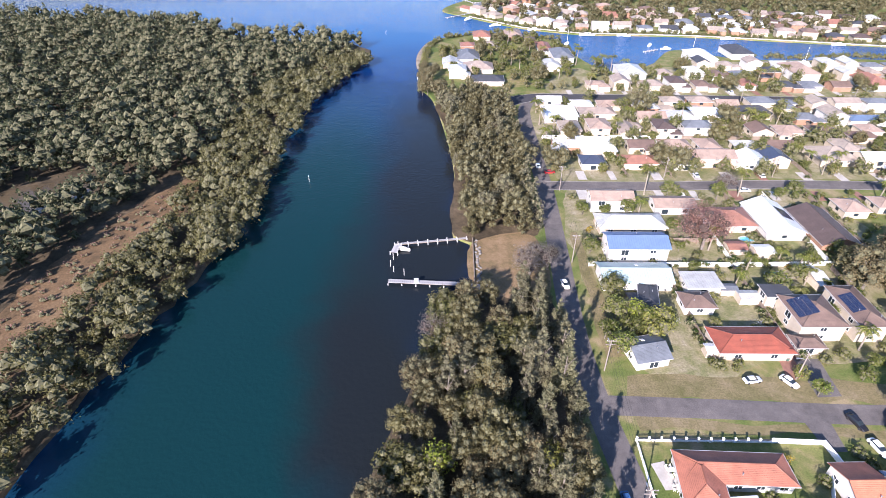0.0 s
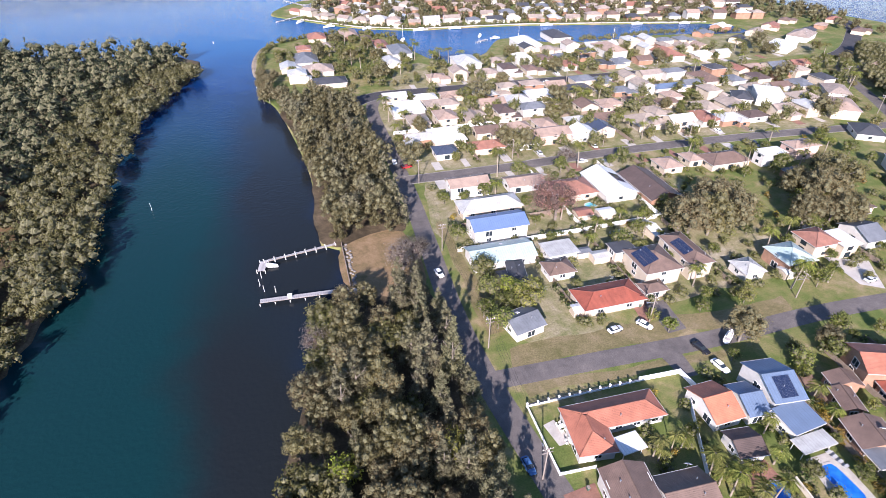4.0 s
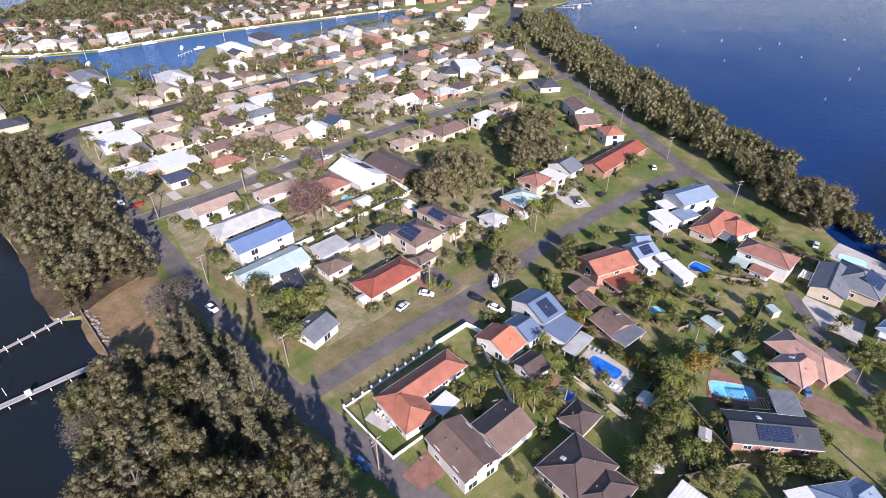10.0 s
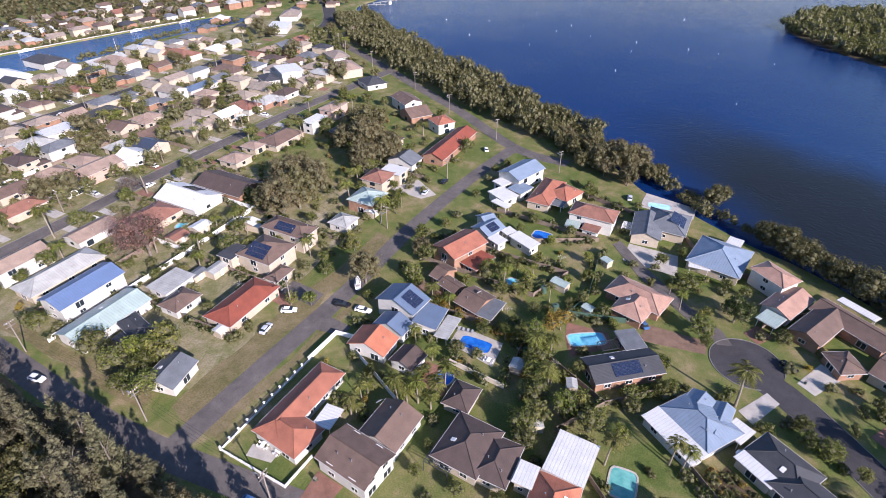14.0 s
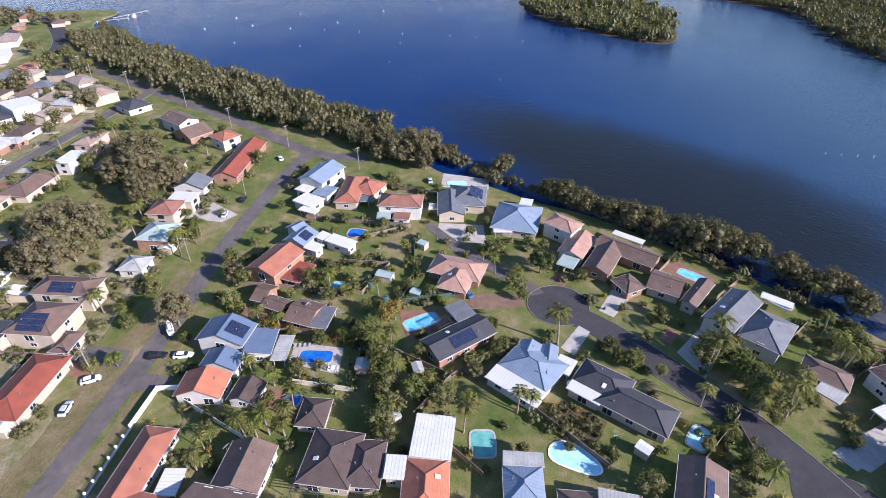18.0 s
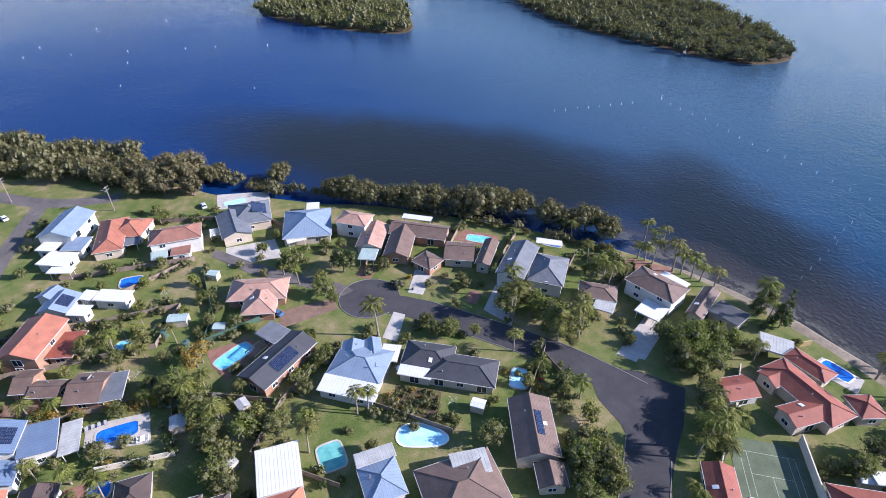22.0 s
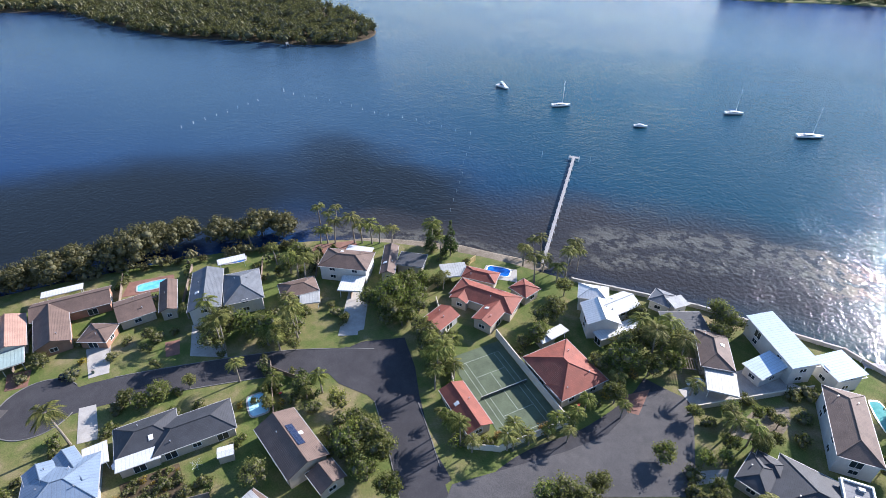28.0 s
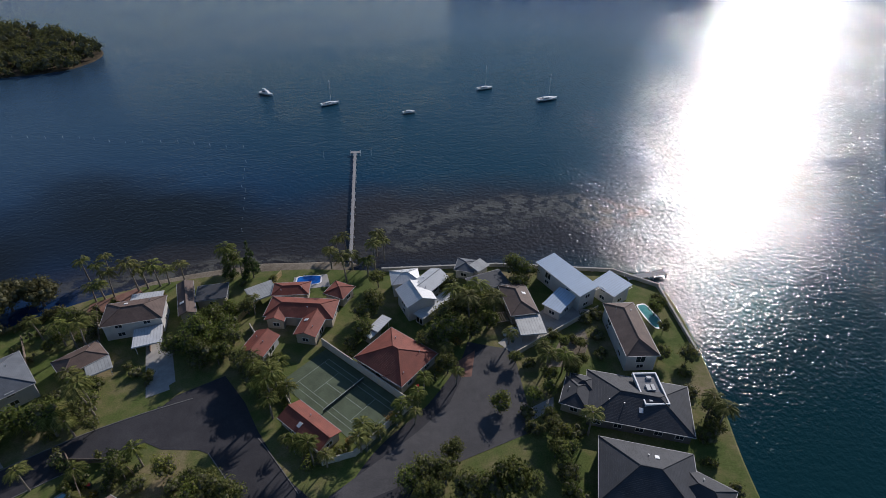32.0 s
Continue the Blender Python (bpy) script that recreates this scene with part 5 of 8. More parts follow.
tree("yellow", 111.1, 22.1, 1)
tree("bare", 85.6, 148.8, 1.5)
tree("grey_bare", 26.9, 134.7, 1.1)
tree("grey_bare", 32.2, 140.4, 0.9)
tree("grey_bare", 102.0, 219.2, 0.9)
tree("grey_bare", 110.5, 189.7, 0.8)
tree("garden", 49.1, 124.1, 1.3)
tree("garden", 48.2, 114.8, 1.4)
tree("garden", 43.3, 106.5, 1.2)
tree("garden", 50.0, 107.2, 1.3)
tree("garden", 54.9, 110.4, 1.1)
tree("garden", 45.6, 101.3, 1.2)
tree("tall_gum", 105.3, 79.1, 0.75)
tree("tall_gum", 125.1, 70.7, 0.6)
tree("garden", 132.7, 74.5, 1.3)
tree("garden", 113.5, 67.9, 0.9)
tree("garden", 124.3, 68.4, 1)
tree("garden", 115.8, 72.3, 0.7)
tree("tall_gum", 120.3, 290.4, 0.7)
tree("pale_shrub", 107.6, 55.6, 1.2)
tree("pale_shrub", 106.3, 53.7, 1.2)
tree("pale_shrub", 105.1, 51.8, 1.2)
tree("pale_shrub", 106.9, 50.5, 1.2)
tree("pale_shrub", 105.6, 48.6, 1.2)
tree("pale_shrub", 104.4, 46.7, 1.2)
tree("pale_shrub", 106.2, 45.4, 1.2)
tree("pale_shrub", 104.9, 43.5, 1.2)
tree("pale_shrub", 103.7, 41.7, 1.2)
tree("pale_shrub", 105.5, 40.3, 1.2)
tree("pale_shrub", 104.2, 38.5, 1.2)
tree("pale_shrub", 103.0, 36.6, 1.2)
tree("pale_shrub", 104.7, 35.2, 1.2)
tree("pale_shrub", 103.5, 33.4, 1.2)
tree("pale_shrub", 102.3, 31.6, 1.2)
tree("pale_shrub", 104.0, 30.1, 1.2)
tree("garden", 123.3, 48.2, 1)
tree("garden", 119.0, 40.8, 0.9)
tree("garden", 122.0, 34.5, 0.8)
tree("garden", 133.9, 53.7, 0.7)
tree("garden", 127.0, 43.7, 0.8)
tree("garden", 104.2, 25.7, 1.2)
tree("garden", 97.5, 23.1, 1)
tree("garden", 91.6, 20.6, 1.1)
tree("garden", 85.6, 18.3, 1)
tree("garden", 84.3, 12.5, 1.2)
tree("garden", 84.1, 6.2, 1.3)
tree("garden", 79.5, 16.7, 1.2)
tree("garden", 76.2, 18.3, 1.1)
tree("garden", 72.9, 17.0, 0.9)
tree("garden", 122.9, 11.9, 0.7)
tree("garden", 101.5, -7.1, 0.9)
tree("garden", 103.8, -8.8, 0.7)
tree("garden", 92.9, -2.1, 0.7)
tree("garden", 87.1, 10.1, 0.9)
tree("garden", 137.2, 19.7, 0.8)
tree("garden", 126.4, 18.4, 0.7)
tree("garden", 104.7, -36.7, 1)
tree("garden", 100.0, -40.7, 1)
tree("garden", 96.6, -46.9, 0.8)
tree("garden", 104.1, -64.8, 1.2)
tree("garden", 101.3, -59.0, 1.1)
tree("garden", 146.1, -7.6, 1)
tree("garden", 156.3, 1.5, 0.8)
tree("garden", 127.6, -13.1, 1.1)
tree("garden", 145.4, -5.2, 0.9)
tree("garden", 133.7, -32.9, 0.7)
tree("garden", 48.6, -50.2, 1.1)
tree("garden", 50.9, -55.8, 1.1)
tree("garden", 46.5, -54.7, 1.1)
tree("garden", 52.5, -52.2, 1)
tree("garden", 54.9, -58.0, 0.8)
tree("garden", 72.7, -59.6, 0.8)
tree("garden", 64.5, -37.0, 1.1)
tree("garden", 108.0, -75.8, 1.4)
tree("garden", 98.7, -66.8, 1.3)
tree("garden", 92.4, -68.0, 1.4)
tree("garden", 87.0, -71.6, 1.2)
tree("garden", 72.7, -97.0, 1.3)
tree("garden", 68.4, -96.8, 1.2)
tree("garden", 70.8, -103.5, 1.2)
tree("garden", 63.7, -97.3, 1.1)
tree("garden", 70.2, -92.0, 1)
tree("garden", 54.9, -87.5, 1.2)
tree("garden", 50.4, -84.2, 1.1)
tree("garden", 46.2, -81.1, 1)
tree("shrub", 123.8, -34.3, 1)
tree("shrub", 101.7, -30.3, 1)
tree("shrub", 105.4, -33.6, 1)
tree("shrub", 83.2, -85.1, 1)
tree("shrub", 78.7, -83.0, 1)
tree("shrub", 110.6, -65.1, 1)
tree("shrub", 110.0, -61.8, 1)
tree("shrub", 93.4, -39.9, 1)
tree("shrub", 89.7, -44.2, 1)
tree("shrub", 97.7, -44.1, 1)
tree("shrub", 78.7, -55.4, 1)
tree("shrub", 67.0, -56.5, 1)
tree("shrub", 59.7, -53.7, 1)
tree("shrub", 56.5, -49.3, 1)
tree("shrub", 82.1, -15.4, 1)
tree("shrub", 99.2, -2.3, 1)
tree("shrub", 100.7, -5.2, 1)
tree("shrub", 105.7, 5.2, 1)
tree("shrub", 105.5, -12.0, 1)
tree("shrub", 101.8, -8.2, 1.4)
tree("shrub", 101.2, -14.3, 1)
tree("shrub", 108.5, -22.2, 1.2)
tree("garden", 43.6, -99.4, 0.9)
tree("garden", 33.1, -99.9, 0.7)
tree("garden", 30.3, -102.8, 0.7)
tree("garden", 16.9, -112.5, 1.3)
tree("garden", 14.6, -117.6, 1.3)
tree("garden", 9.1, -110.4, 1.5)
tree("garden", 5.9, -114.7, 1.5)
tree("garden", 8.8, -104.1, 1.4)
tree("garden", 9.3, -123.7, 1.2)
tree("garden", 2.7, -116.8, 1.4)
tree("garden", -2.0, -110.7, 1.3)
tree("garden", 2.4, -105.9, 1.3)
tree("garden", -3.0, -120.7, 1.2)
tree("garden", 13.7, -102.1, 1.1)
tree("garden", 7.2, -93.5, 1.1)
tree("garden", 10.5, -96.1, 0.9)
tree("garden", 30.8, -125.4, 1.2)
tree("garden", 29.4, -114.3, 1.3)
tree("garden", 31.9, -110.5, 1.2)
tree("garden", 30.9, -104.0, 1)
tree("garden", 71.9, -104.4, 1.2)
tree("garden", 66.5, -101.9, 1.1)
tree("garden", 71.9, -98.4, 1.2)
tree("garden", 68.6, -90.7, 1.1)
tree("garden", 64.3, -92.6, 1.3)
tree("garden", 59.6, -91.0, 1)
tree("garden", 49.4, -91.3, 0.8)
tree("garden", -7.8, -126.6, 1)
tree("garden", -9.4, -134.6, 1.2)
tree("garden", -12.5, -132.8, 1.1)
tree("garden", -10.4, -128.1, 1)
tree("garden", 3.9, -69.3, 1.1)
tree("garden", 9.3, -64.8, 1.1)
tree("garden", 51.2, -56.9, 1.2)
tree("garden", 46.5, -54.5, 1.3)
tree("garden", 46.6, -48.8, 1.1)
tree("garden", 39.4, -48.3, 1.3)
tree("garden", -17.9, -77.3, 1.1)
tree("garden", -19.3, -71.7, 1.1)
tree("garden", -27.4, -89.5, 1)
tree("garden", -31.6, -83.7, 1.2)
tree("garden", -25.3, -82.7, 1)
tree("garden", -53.2, -85.5, 1)
tree("garden", -53.0, -80.9, 1)
tree("garden", -41.8, -78.7, 0.8)
tree("garden", -7.4, -63.5, 1.5)
tree("garden", -10.7, -61.7, 1.3)
tree("garden", -4.1, -62.1, 1.4)
tree("garden", 4.9, -63.8, 1.3)
tree("garden", 7.9, -60.0, 1.2)
tree("garden", 11.5, -62.3, 1.1)
tree("garden", 0.2, -60.8, 1.2)
palm(105.8, -23.2, None, 1.2)
palm(87.7, -54.2, None, 0.9)
palm(78.5, -56.9, None, 0.8)
palm(68.2, -61.7, None, 0.9)
palm(86.9, -74.4, None, 1)
palm(99.7, -59.6, None, 0.9)
palm(107.7, -64.8, None, 0.9)
palm(90.8, -68.4, 3, 1.1, label="broad date palm with arching fronds")
palm(97.4, -68.2, 3, 0.9, label="broad date palm with arching fronds")
palm(110.4, -110.8, None, 0.9)
palm(108.4, -112.0, None, 1)
palm(106.4, -113.3, None, 0.9)
palm(100.8, -116.6, None, 1)
palm(98.7, -118.0, None, 1)
palm(95.7, -119.4, None, 1)
palm(93.6, -120.8, None, 1)
palm(129.8, -98.2, None, 1)
palm(117.3, -63.4, None, 0.8)
palm(103.7, -92.5, None, 1)
palm(100.3, -91.9, None, 0.9)
palm(107.2, -93.1, None, 1)
palm(101.6, -86.0, None, 0.8)
palm(103.6, -99.7, None, 0.8)
palm(114.5, -94.5, None, 0.8)
palm(90.0, -122.9, None, 0.8)
palm(75.6, -125.1, None, 1)
palm(73.0, -125.9, None, 0.8)
palm(82.3, -14.1, None, 0.7)
palm(82.6, -11.7, None, 0.7)
palm(105.2, -61.4, None, 1)
palm(99.6, -60.4, None, 1)
palm(85.9, -72.7, None, 1)
palm(39.7, -68.8, None, 0.6)
palm(37.5, -67.5, None, 0.6)
palm(35.3, -66.2, None, 0.6)
palm(32.7, -65.2, None, 0.7)
palm(29.9, -65.2, None, 0.7)
palm(23.6, -69.4, None, 0.7)
palm(22.6, -70.3, None, 0.6)
palm(20.1, -72.9, None, 0.6)
palm(17.1, -76.8, None, 0.6)
palm(14.0, -80.9, None, 0.7)
palm(13.2, -82.5, None, 0.7)
palm(50.4, -81.5, None, 0.9)
palm(47.1, -80.2, None, 0.9)
palm(45.8, -82.0, None, 0.9)
palm(45.5, -76.0, None, 0.8)
palm(53.4, -86.6, None, 0.8)
palm(48.3, -85.0, None, 0.9)
palm(4.8, -90.1, None, 0.6)
palm(47.2, -133.3, None, 0.9)
palm(40.7, -133.7, None, 1)
palm(34.9, -130.5, None, 1)
palm(33.6, -134.5, None, 0.9)
palm(40.8, -127.0, None, 0.9)
palm(31.5, -139.1, None, 0.8)
palm(1.3, -117.0, None, 1.2)
palm(-3.7, -113.0, None, 1.2)
palm(2.9, -111.4, None, 1.1)
palm(7.6, -113.3, None, 1.1)
palm(-7.8, -105.0, None, 0.8)
palm(-17.3, -97.7, None, 0.9)
palm(-22.1, -95.5, None, 0.9)
palm(-20.9, -96.4, None, 0.8)
palm(13.2, -77.8, None, 0.6)
palm(-23.9, -96.7, None, 0.8)
palm(-16.4, -99.8, None, 0.8)
palm(-30.7, -86.9, None, 0.9)
palm(-52.7, -85.9, None, 0.9)
palm(-53.2, -81.3, None, 0.8)
palm(-25.2, -78.6, None, 0.9)
palm(63.0, 55.0, None, 0.7)
palm(67.7, 55.3, None, 0.7)
palm(74.6, 47.7, None, 0.6)
palm(72.8, 39.6, None, 0.8)
palm(75.6, 39.7, None, 0.7)
palm(79.2, 37.2, None, 0.5)
palm(99.6, 25.4, None, 0.5)
palm(112.2, 20.8, None, 0.6)
palm(121.8, 41.2, None, 0.8)
palm(129.1, 39.8, None, 0.7)
palm(78.5, 2.0, None, 0.7)
palm(110.2, 136.3, None, 0.8)
palm(109.6, 130.2, None, 0.8)
palm(101.4, 116.9, None, 0.7)
palm(106.9, 141.4, None, 0.8)
palm(133.2, 254.5, None, 0.9)
palm(159.8, 247.4, None, 0.9)
palm(164.5, 262.7, None, 0.9)
palm(161.0, 211.3, None, 0.8)
palm(77.9, 41.3, None, 0.8)
palm(79.0, 39.2, None, 0.7)
palm(70.9, 47.4, None, 0.9)
palm(71.9, 45.5, None, 0.9)
palm(72.8, 43.0, None, 0.8)
palm(78.3, 2.8, None, 0.9)
palm(76.5, 0.4, None, 0.8)
palm(74.1, 3.6, None, 0.7)
palm(102.6, 28.8, None, 0.7)
palm(122.8, 49.5, None, 0.8)
palm(125.0, 47.6, None, 0.8)
palm(121.1, 37.0, None, 0.7)
palm(101.5, 20.3, None, 0.8)
palm(98.0, 22.8, None, 0.8)
palm(91.8, 17.7, None, 0.7)
palm(144.7, 255.5, None, 0.9)
palm(149.5, 257.4, None, 1)
palm(156.8, 257.4, None, 1)
palm(164.4, 257.4, None, 1)
palm(172.1, 257.4, None, 0.9)
palm(81.5, 403.6, None, 0.8)
palm(90.8, 387.8, None, 0.8)
palm(281.2, 287.8, None, 0.8)
palm(200.1, 216.2, None, 1)
palm(151.5, 217.9, None, 1)
palm(153.6, 211.2, None, 0.9)
palm(161.6, 214.6, None, 0.9)
palm(156.8, 203.8, None, 0.8)
tree("mangrove", 225.4, 54.4, 1)
tree("mangrove", 223.1, 48.0, 1)
tree("mangrove", 214.1, 41.4, 1)
tree("mangrove", 214.2, 34.2, 1.1)
tree("mangrove", 221.1, 26.9, 1)
tree("mangrove", 207.5, 22.6, 0.9)
tree("mangrove", 216.2, 15.6, 0.9)
tree("mangrove", 184.3, -30.3, 1)
tree("mangrove", 179.3, -35.3, 1)
tree("mangrove", 176.3, -42.8, 0.9)
tree("mangrove", 172.1, -47.8, 0.8)
tree("mangrove", 170.3, -56.0, 0.8)
tree("mangrove", 164.5, -62.6, 0.8)
tree("mangrove", 162.0, -70.5, 0.9)
tree("mangrove", 159.4, -78.6, 1)
tree("mangrove", 154.7, -83.2, 1)
tree("mangrove", 151.8, -88.7, 1)
tree("mangrove", 142.0, -97.3, 0.8)
tree("mangrove", 138.5, -101.1, 0.7)
tree("mangrove", 133.2, -108.4, 0.9)
tree("mangrove", 126.7, -109.8, 0.8)
tree("garden", 100.8, -60.0, 0.9)
tree("garden", 102.8, -64.8, 0.8)
tree("garden", 97.0, -72.6, 0.9)
tree("garden", 89.7, -70.5, 1)
tree("garden", 83.5, -69.1, 0.8)
tree("garden", 87.8, -74.8, 0.9)
tree("garden", 92.6, -81.2, 0.9)
tree("garden", 111.4, -100.6, 0.9)
tree("garden", 107.6, -101.0, 0.9)
tree("garden", 108.2, -93.8, 0.8)
tree("garden", 77.7, -92.9, 1.1)
tree("garden", 72.0, -93.6, 1.2)
tree("garden", 71.8, -99.5, 1.1)
tree("garden", 66.8, -99.6, 1.1)
tree("garden", 69.0, -89.0, 1)
tree("garden", 64.7, -90.7, 1)
tree("garden", 69.7, -109.0, 1)
tree("garden", 64.5, -109.8, 0.9)
tree("garden", 77.3, -130.1, 1)
tree("garden", 53.2, -84.8, 1)
tree("garden", 50.8, -85.9, 1)
tree("garden", 48.1, -80.5, 1)
tree("garden", 45.6, -82.3, 0.9)
tree("garden", 56.9, -89.6, 0.9)
tree("garden", 151.6, -18.1, 0.6)
tree("garden", 123.6, -14.7, 0.7)
tree("garden", 99.3, -41.0, 0.8)
tree("garden", 101.0, -37.7, 0.8)
tree("garden", 100.2, -42.2, 0.7)
palm(118.7, -120.1, None, 0.9)
palm(115.4, -121.0, None, 0.9)
palm(114.6, -124.1, None, 0.8)
palm(90.8, -66.9, None, 1)
palm(86.9, -67.1, None, 0.9)
palm(94.1, -78.6, None, 0.9)
palm(96.8, -84.6, None, 0.9)
palm(47.8, -142.6, None, 0.8)
palm(45.0, -143.1, None, 0.8)
palm(48.5, -136.4, None, 0.8)
palm(34.5, -141.3, None, 0.9)
palm(34.7, -145.2, None, 0.9)
tree("shrub", 133.4, -41.8, 0.9)
tree("shrub", 135.7, -37.1, 1)
tree("shrub", 134.5, -33.0, 1)
tree("shrub", 123.1, -48.9, 1)
tree("shrub", 121.9, -63.8, 1)
tree("shrub", 116.5, -49.6, 1)
tree("shrub", 117.4, -53.8, 1)
tree("shrub", 80.5, -55.0, 1)
tree("shrub", 77.5, -56.5, 1)
tree("shrub", 71.3, -56.6, 1)
tree("shrub", 66.9, -57.6, 1)
tree("shrub", 58.2, -53.8, 1)
tree("shrub", 59.8, -57.3, 1)
tree("shrub", 52.9, -54.5, 1)
tree("shrub", 53.2, -51.0, 1)
tree("shrub", 82.8, -20.0, 1)
tree("shrub", 78.0, -22.3, 1)
tree("shrub", 79.2, -26.9, 1)
tree("shrub", 75.1, -27.9, 1)
tree("shrub", 73.3, -31.3, 1)
tree("shrub", 79.1, -18.6, 1)
tree("shrub", 73.9, -22.0, 1)
tree("shrub", 84.8, -12.6, 1)
tree("shrub", 81.5, -15.5, 1)
tree("shrub", 97.6, -1.4, 1.5)
tree("shrub", 98.4, -4.2, 1.2)
tree("shrub", 102.3, -7.9, 1.5)
tree("shrub", 133.1, 9.6, 1)
tree("shrub", 131.1, 15.6, 1)
tree("shrub", 147.3, -8.3, 1)
tree("shrub", 146.7, -3.2, 1)
tree("shrub", 32.0, -100.6, 1.2)
tree("shrub", 33.3, -96.9, 1)
tree("shrub", 33.3, -101.6, 1)
tree("shrub", 89.5, 71.2, 1)
tree("shrub", 89.3, 67.2, 1)
tree("shrub", 89.1, 63.4, 1)
tree("shrub", 94.6, 63.3, 1)
tree("shrub", 88.7, 55.9, 1)
tree("shrub", 92.1, 54.5, 1)
tree("shrub", 92.7, 49.6, 1)
tree("shrub", 87.2, 43.2, 1)
tree("shrub", 85.4, 39.0, 1)
tree("shrub", 93.2, 37.4, 1)
tree("shrub", 78.2, 64.7, 1)
tree("shrub", 69.7, 67.1, 1)
tree("shrub", 65.2, 60.9, 1)
tree("shrub", 109.2, 27.7, 1)
tree("shrub", 118.1, 26.2, 1)
tree("shrub", 121.5, 20.9, 1)
tree("shrub", 118.9, 12.4, 1)
tree("shrub", 106.3, 13.1, 1)
tree("shrub", 108.9, 40.8, 1)
tree("shrub", 115.0, 40.1, 1)
tree("shrub", 130.8, 45.3, 1)
tree("shrub", 137.3, 40.5, 1)
tree("shrub", 138.3, 33.5, 1)
tree("garden", 93.5, 57.1, 0.7)
tree("garden", 91.6, 42.3, 0.7)
tree("garden", 100.9, 38.8, 0.8)
tree("garden", 109.7, 37.9, 0.7)
tree("garden", 102.0, 29.6, 0.7)
tree("garden", 115.5, 29.4, 0.6)
tree("garden", 98.5, 73.7, 0.7)
tree("garden", 89.5, 87.3, 0.8)
tree("garden", 97.3, 100.7, 0.8)
tree("garden", 103.2, 92.1, 0.7)

# garden trees and shrubs between the houses
HOUSE_SPOTS = [(o.location.x, o.location.y) for o in scene.objects if o.name.startswith("house")]
BUILT = []
for o in list(scene.objects):
    if o.name.startswith("roof") and "vent" not in o.name and o.parent:
        m = Matrix.Translation(o.parent.location) @ o.matrix_basis
        cs = [m @ v.co for v in o.data.vertices]
        BUILT.append((min(c.x for c in cs) - 1.2, max(c.x for c in cs) + 1.2, min(c.y for c in cs) - 1.2, max(c.y for c in cs) + 1.2))


def on_street(x, y):
    return x < 46 or abs(y - 82) < 9 or abs(y - 194) < 7 or abs(y - 296) < 9


def taken(x, y):
    return on_street(x, y) or any(a < x < b and c < y < d for a, b, c, d in BUILT)


YARDS = [(48, 95), (48, 190), (235, 190), (240, 122), (212, 92), (205, 70), (150, 70), (130, 95)]
for k, (x, y) in enumerate(scatter(YARDS, 5.0, 3, taken)):
    if k % 14 == 0:
        palm(x, y)
    elif k % 4 == 2:
        tree("garden", x, y, 0.6 + (k % 5) * 0.16)
    elif k % 2:
        tree("pale_shrub" if k % 9 == 1 else "lime_shrub" if k % 9 == 5 else "shrub", x, y, 1.1)
FAR_YARDS = [(46, 198), (46, 300), (10, 325), (-8, 400), (70, 425), (90, 350), (250, 350), (380, 300), (300, 215), (260, 165), (235, 190)]
far_spots = scatter(FAR_YARDS, 6.4, 33, lambda x, y: abs(y - 194) < 7 or abs(y - 296) < 9 or any(a < x < b and c < y < d for a, b, c, d in BUILT))
forest("garden_trees", far_spots[::2], 3.0, 6.6, 0.6, 12, 260, 0.46, "green", "mixed green trees in distant gardens", 31)
forest("garden_trees", far_spots[1::3], 2.2, 4.0, 0.3, 8, 170, 0.42, "gum", "mixed grey-green shrubs in distant gardens", 32)
forest("street_gums", far_spots[5::17], 5.2, 11.0, 2.0, 22, 800, 0.45, "gum", "tall grey-green trees in distant gardens", 34)
for k, (x, y) in enumerate(far_spots[3::9]):
    palm(x, y, k % 3, 1.1)
north_spots = scatter([(30, 540), (70, 475), (110, 456), (200, 450), (270, 434), (350, 418), (420, 400), (450, 330), (480, 420), (420, 620), (200, 660), (60, 610)], 9.0, 35, lambda x, y: any(a < x < b and c < y < d for a, b, c, d in BUILT))
forest("garden_trees", north_spots, 3.6, 7.5, 0.6, 9, 110, 0.8, "gum", "mixed trees in gardens across the canal", 36)


def on_bend(x, y):
    return in_outline(x, y, [(130, -36), (110, -46), (90, -66), (70, -84), (50, -76), (30, -60), (20, -40), (40, -45), (55, -60), (68, -66), (85, -54), (104, -32), (113, -14), (132, -18)])


POOL_SPOTS = [(81, -26, 6), (96.7, 39, 7), (111.9, 13.4, 7), (71.5, -23.5, 8), (73.9, -3.9, 6), (82.8, 41, 5), (139, -67.8, 6), (128.5, -89, 6), (78.8, -51.4, 5), (155, 40, 5), (52.5, -126.6, 5), (125.5, 40, 4), (194, 7, 6), (31, -84, 17), (117, -10, 12)]
YARDS_SOUTH = [(50, 70), (150, 72), (200, 42), (190, 5), (165, -20), (150, -60), (100, -115), (60, -125), (66, -90), (95, -62), (122, -34), (108, -20), (90, -45), (55, -40), (40, -30), (52, 10)]
for k, (x, y) in enumerate(scatter(YARDS_SOUTH, 5.6, 4, lambda x, y: taken(x, y) or on_bend(x, y) or any((x - a) ** 2 + (y - b) ** 2 < r * r for a, b, r in POOL_SPOTS))):
    if k % 9 == 0:
        tree("garden", x, y, 0.65)
    elif k % 17 == 1:
        palm(x, y, None, 0.6)
    elif k % 11 == 3:
        tree("lime", x, y, 0.7)
    elif k % 5 == 1:
        tree("lime_shrub" if k % 2 else "pale_shrub", x, y, 0.9)
    elif k % 2:
        tree("shrub", x, y, 0.9)
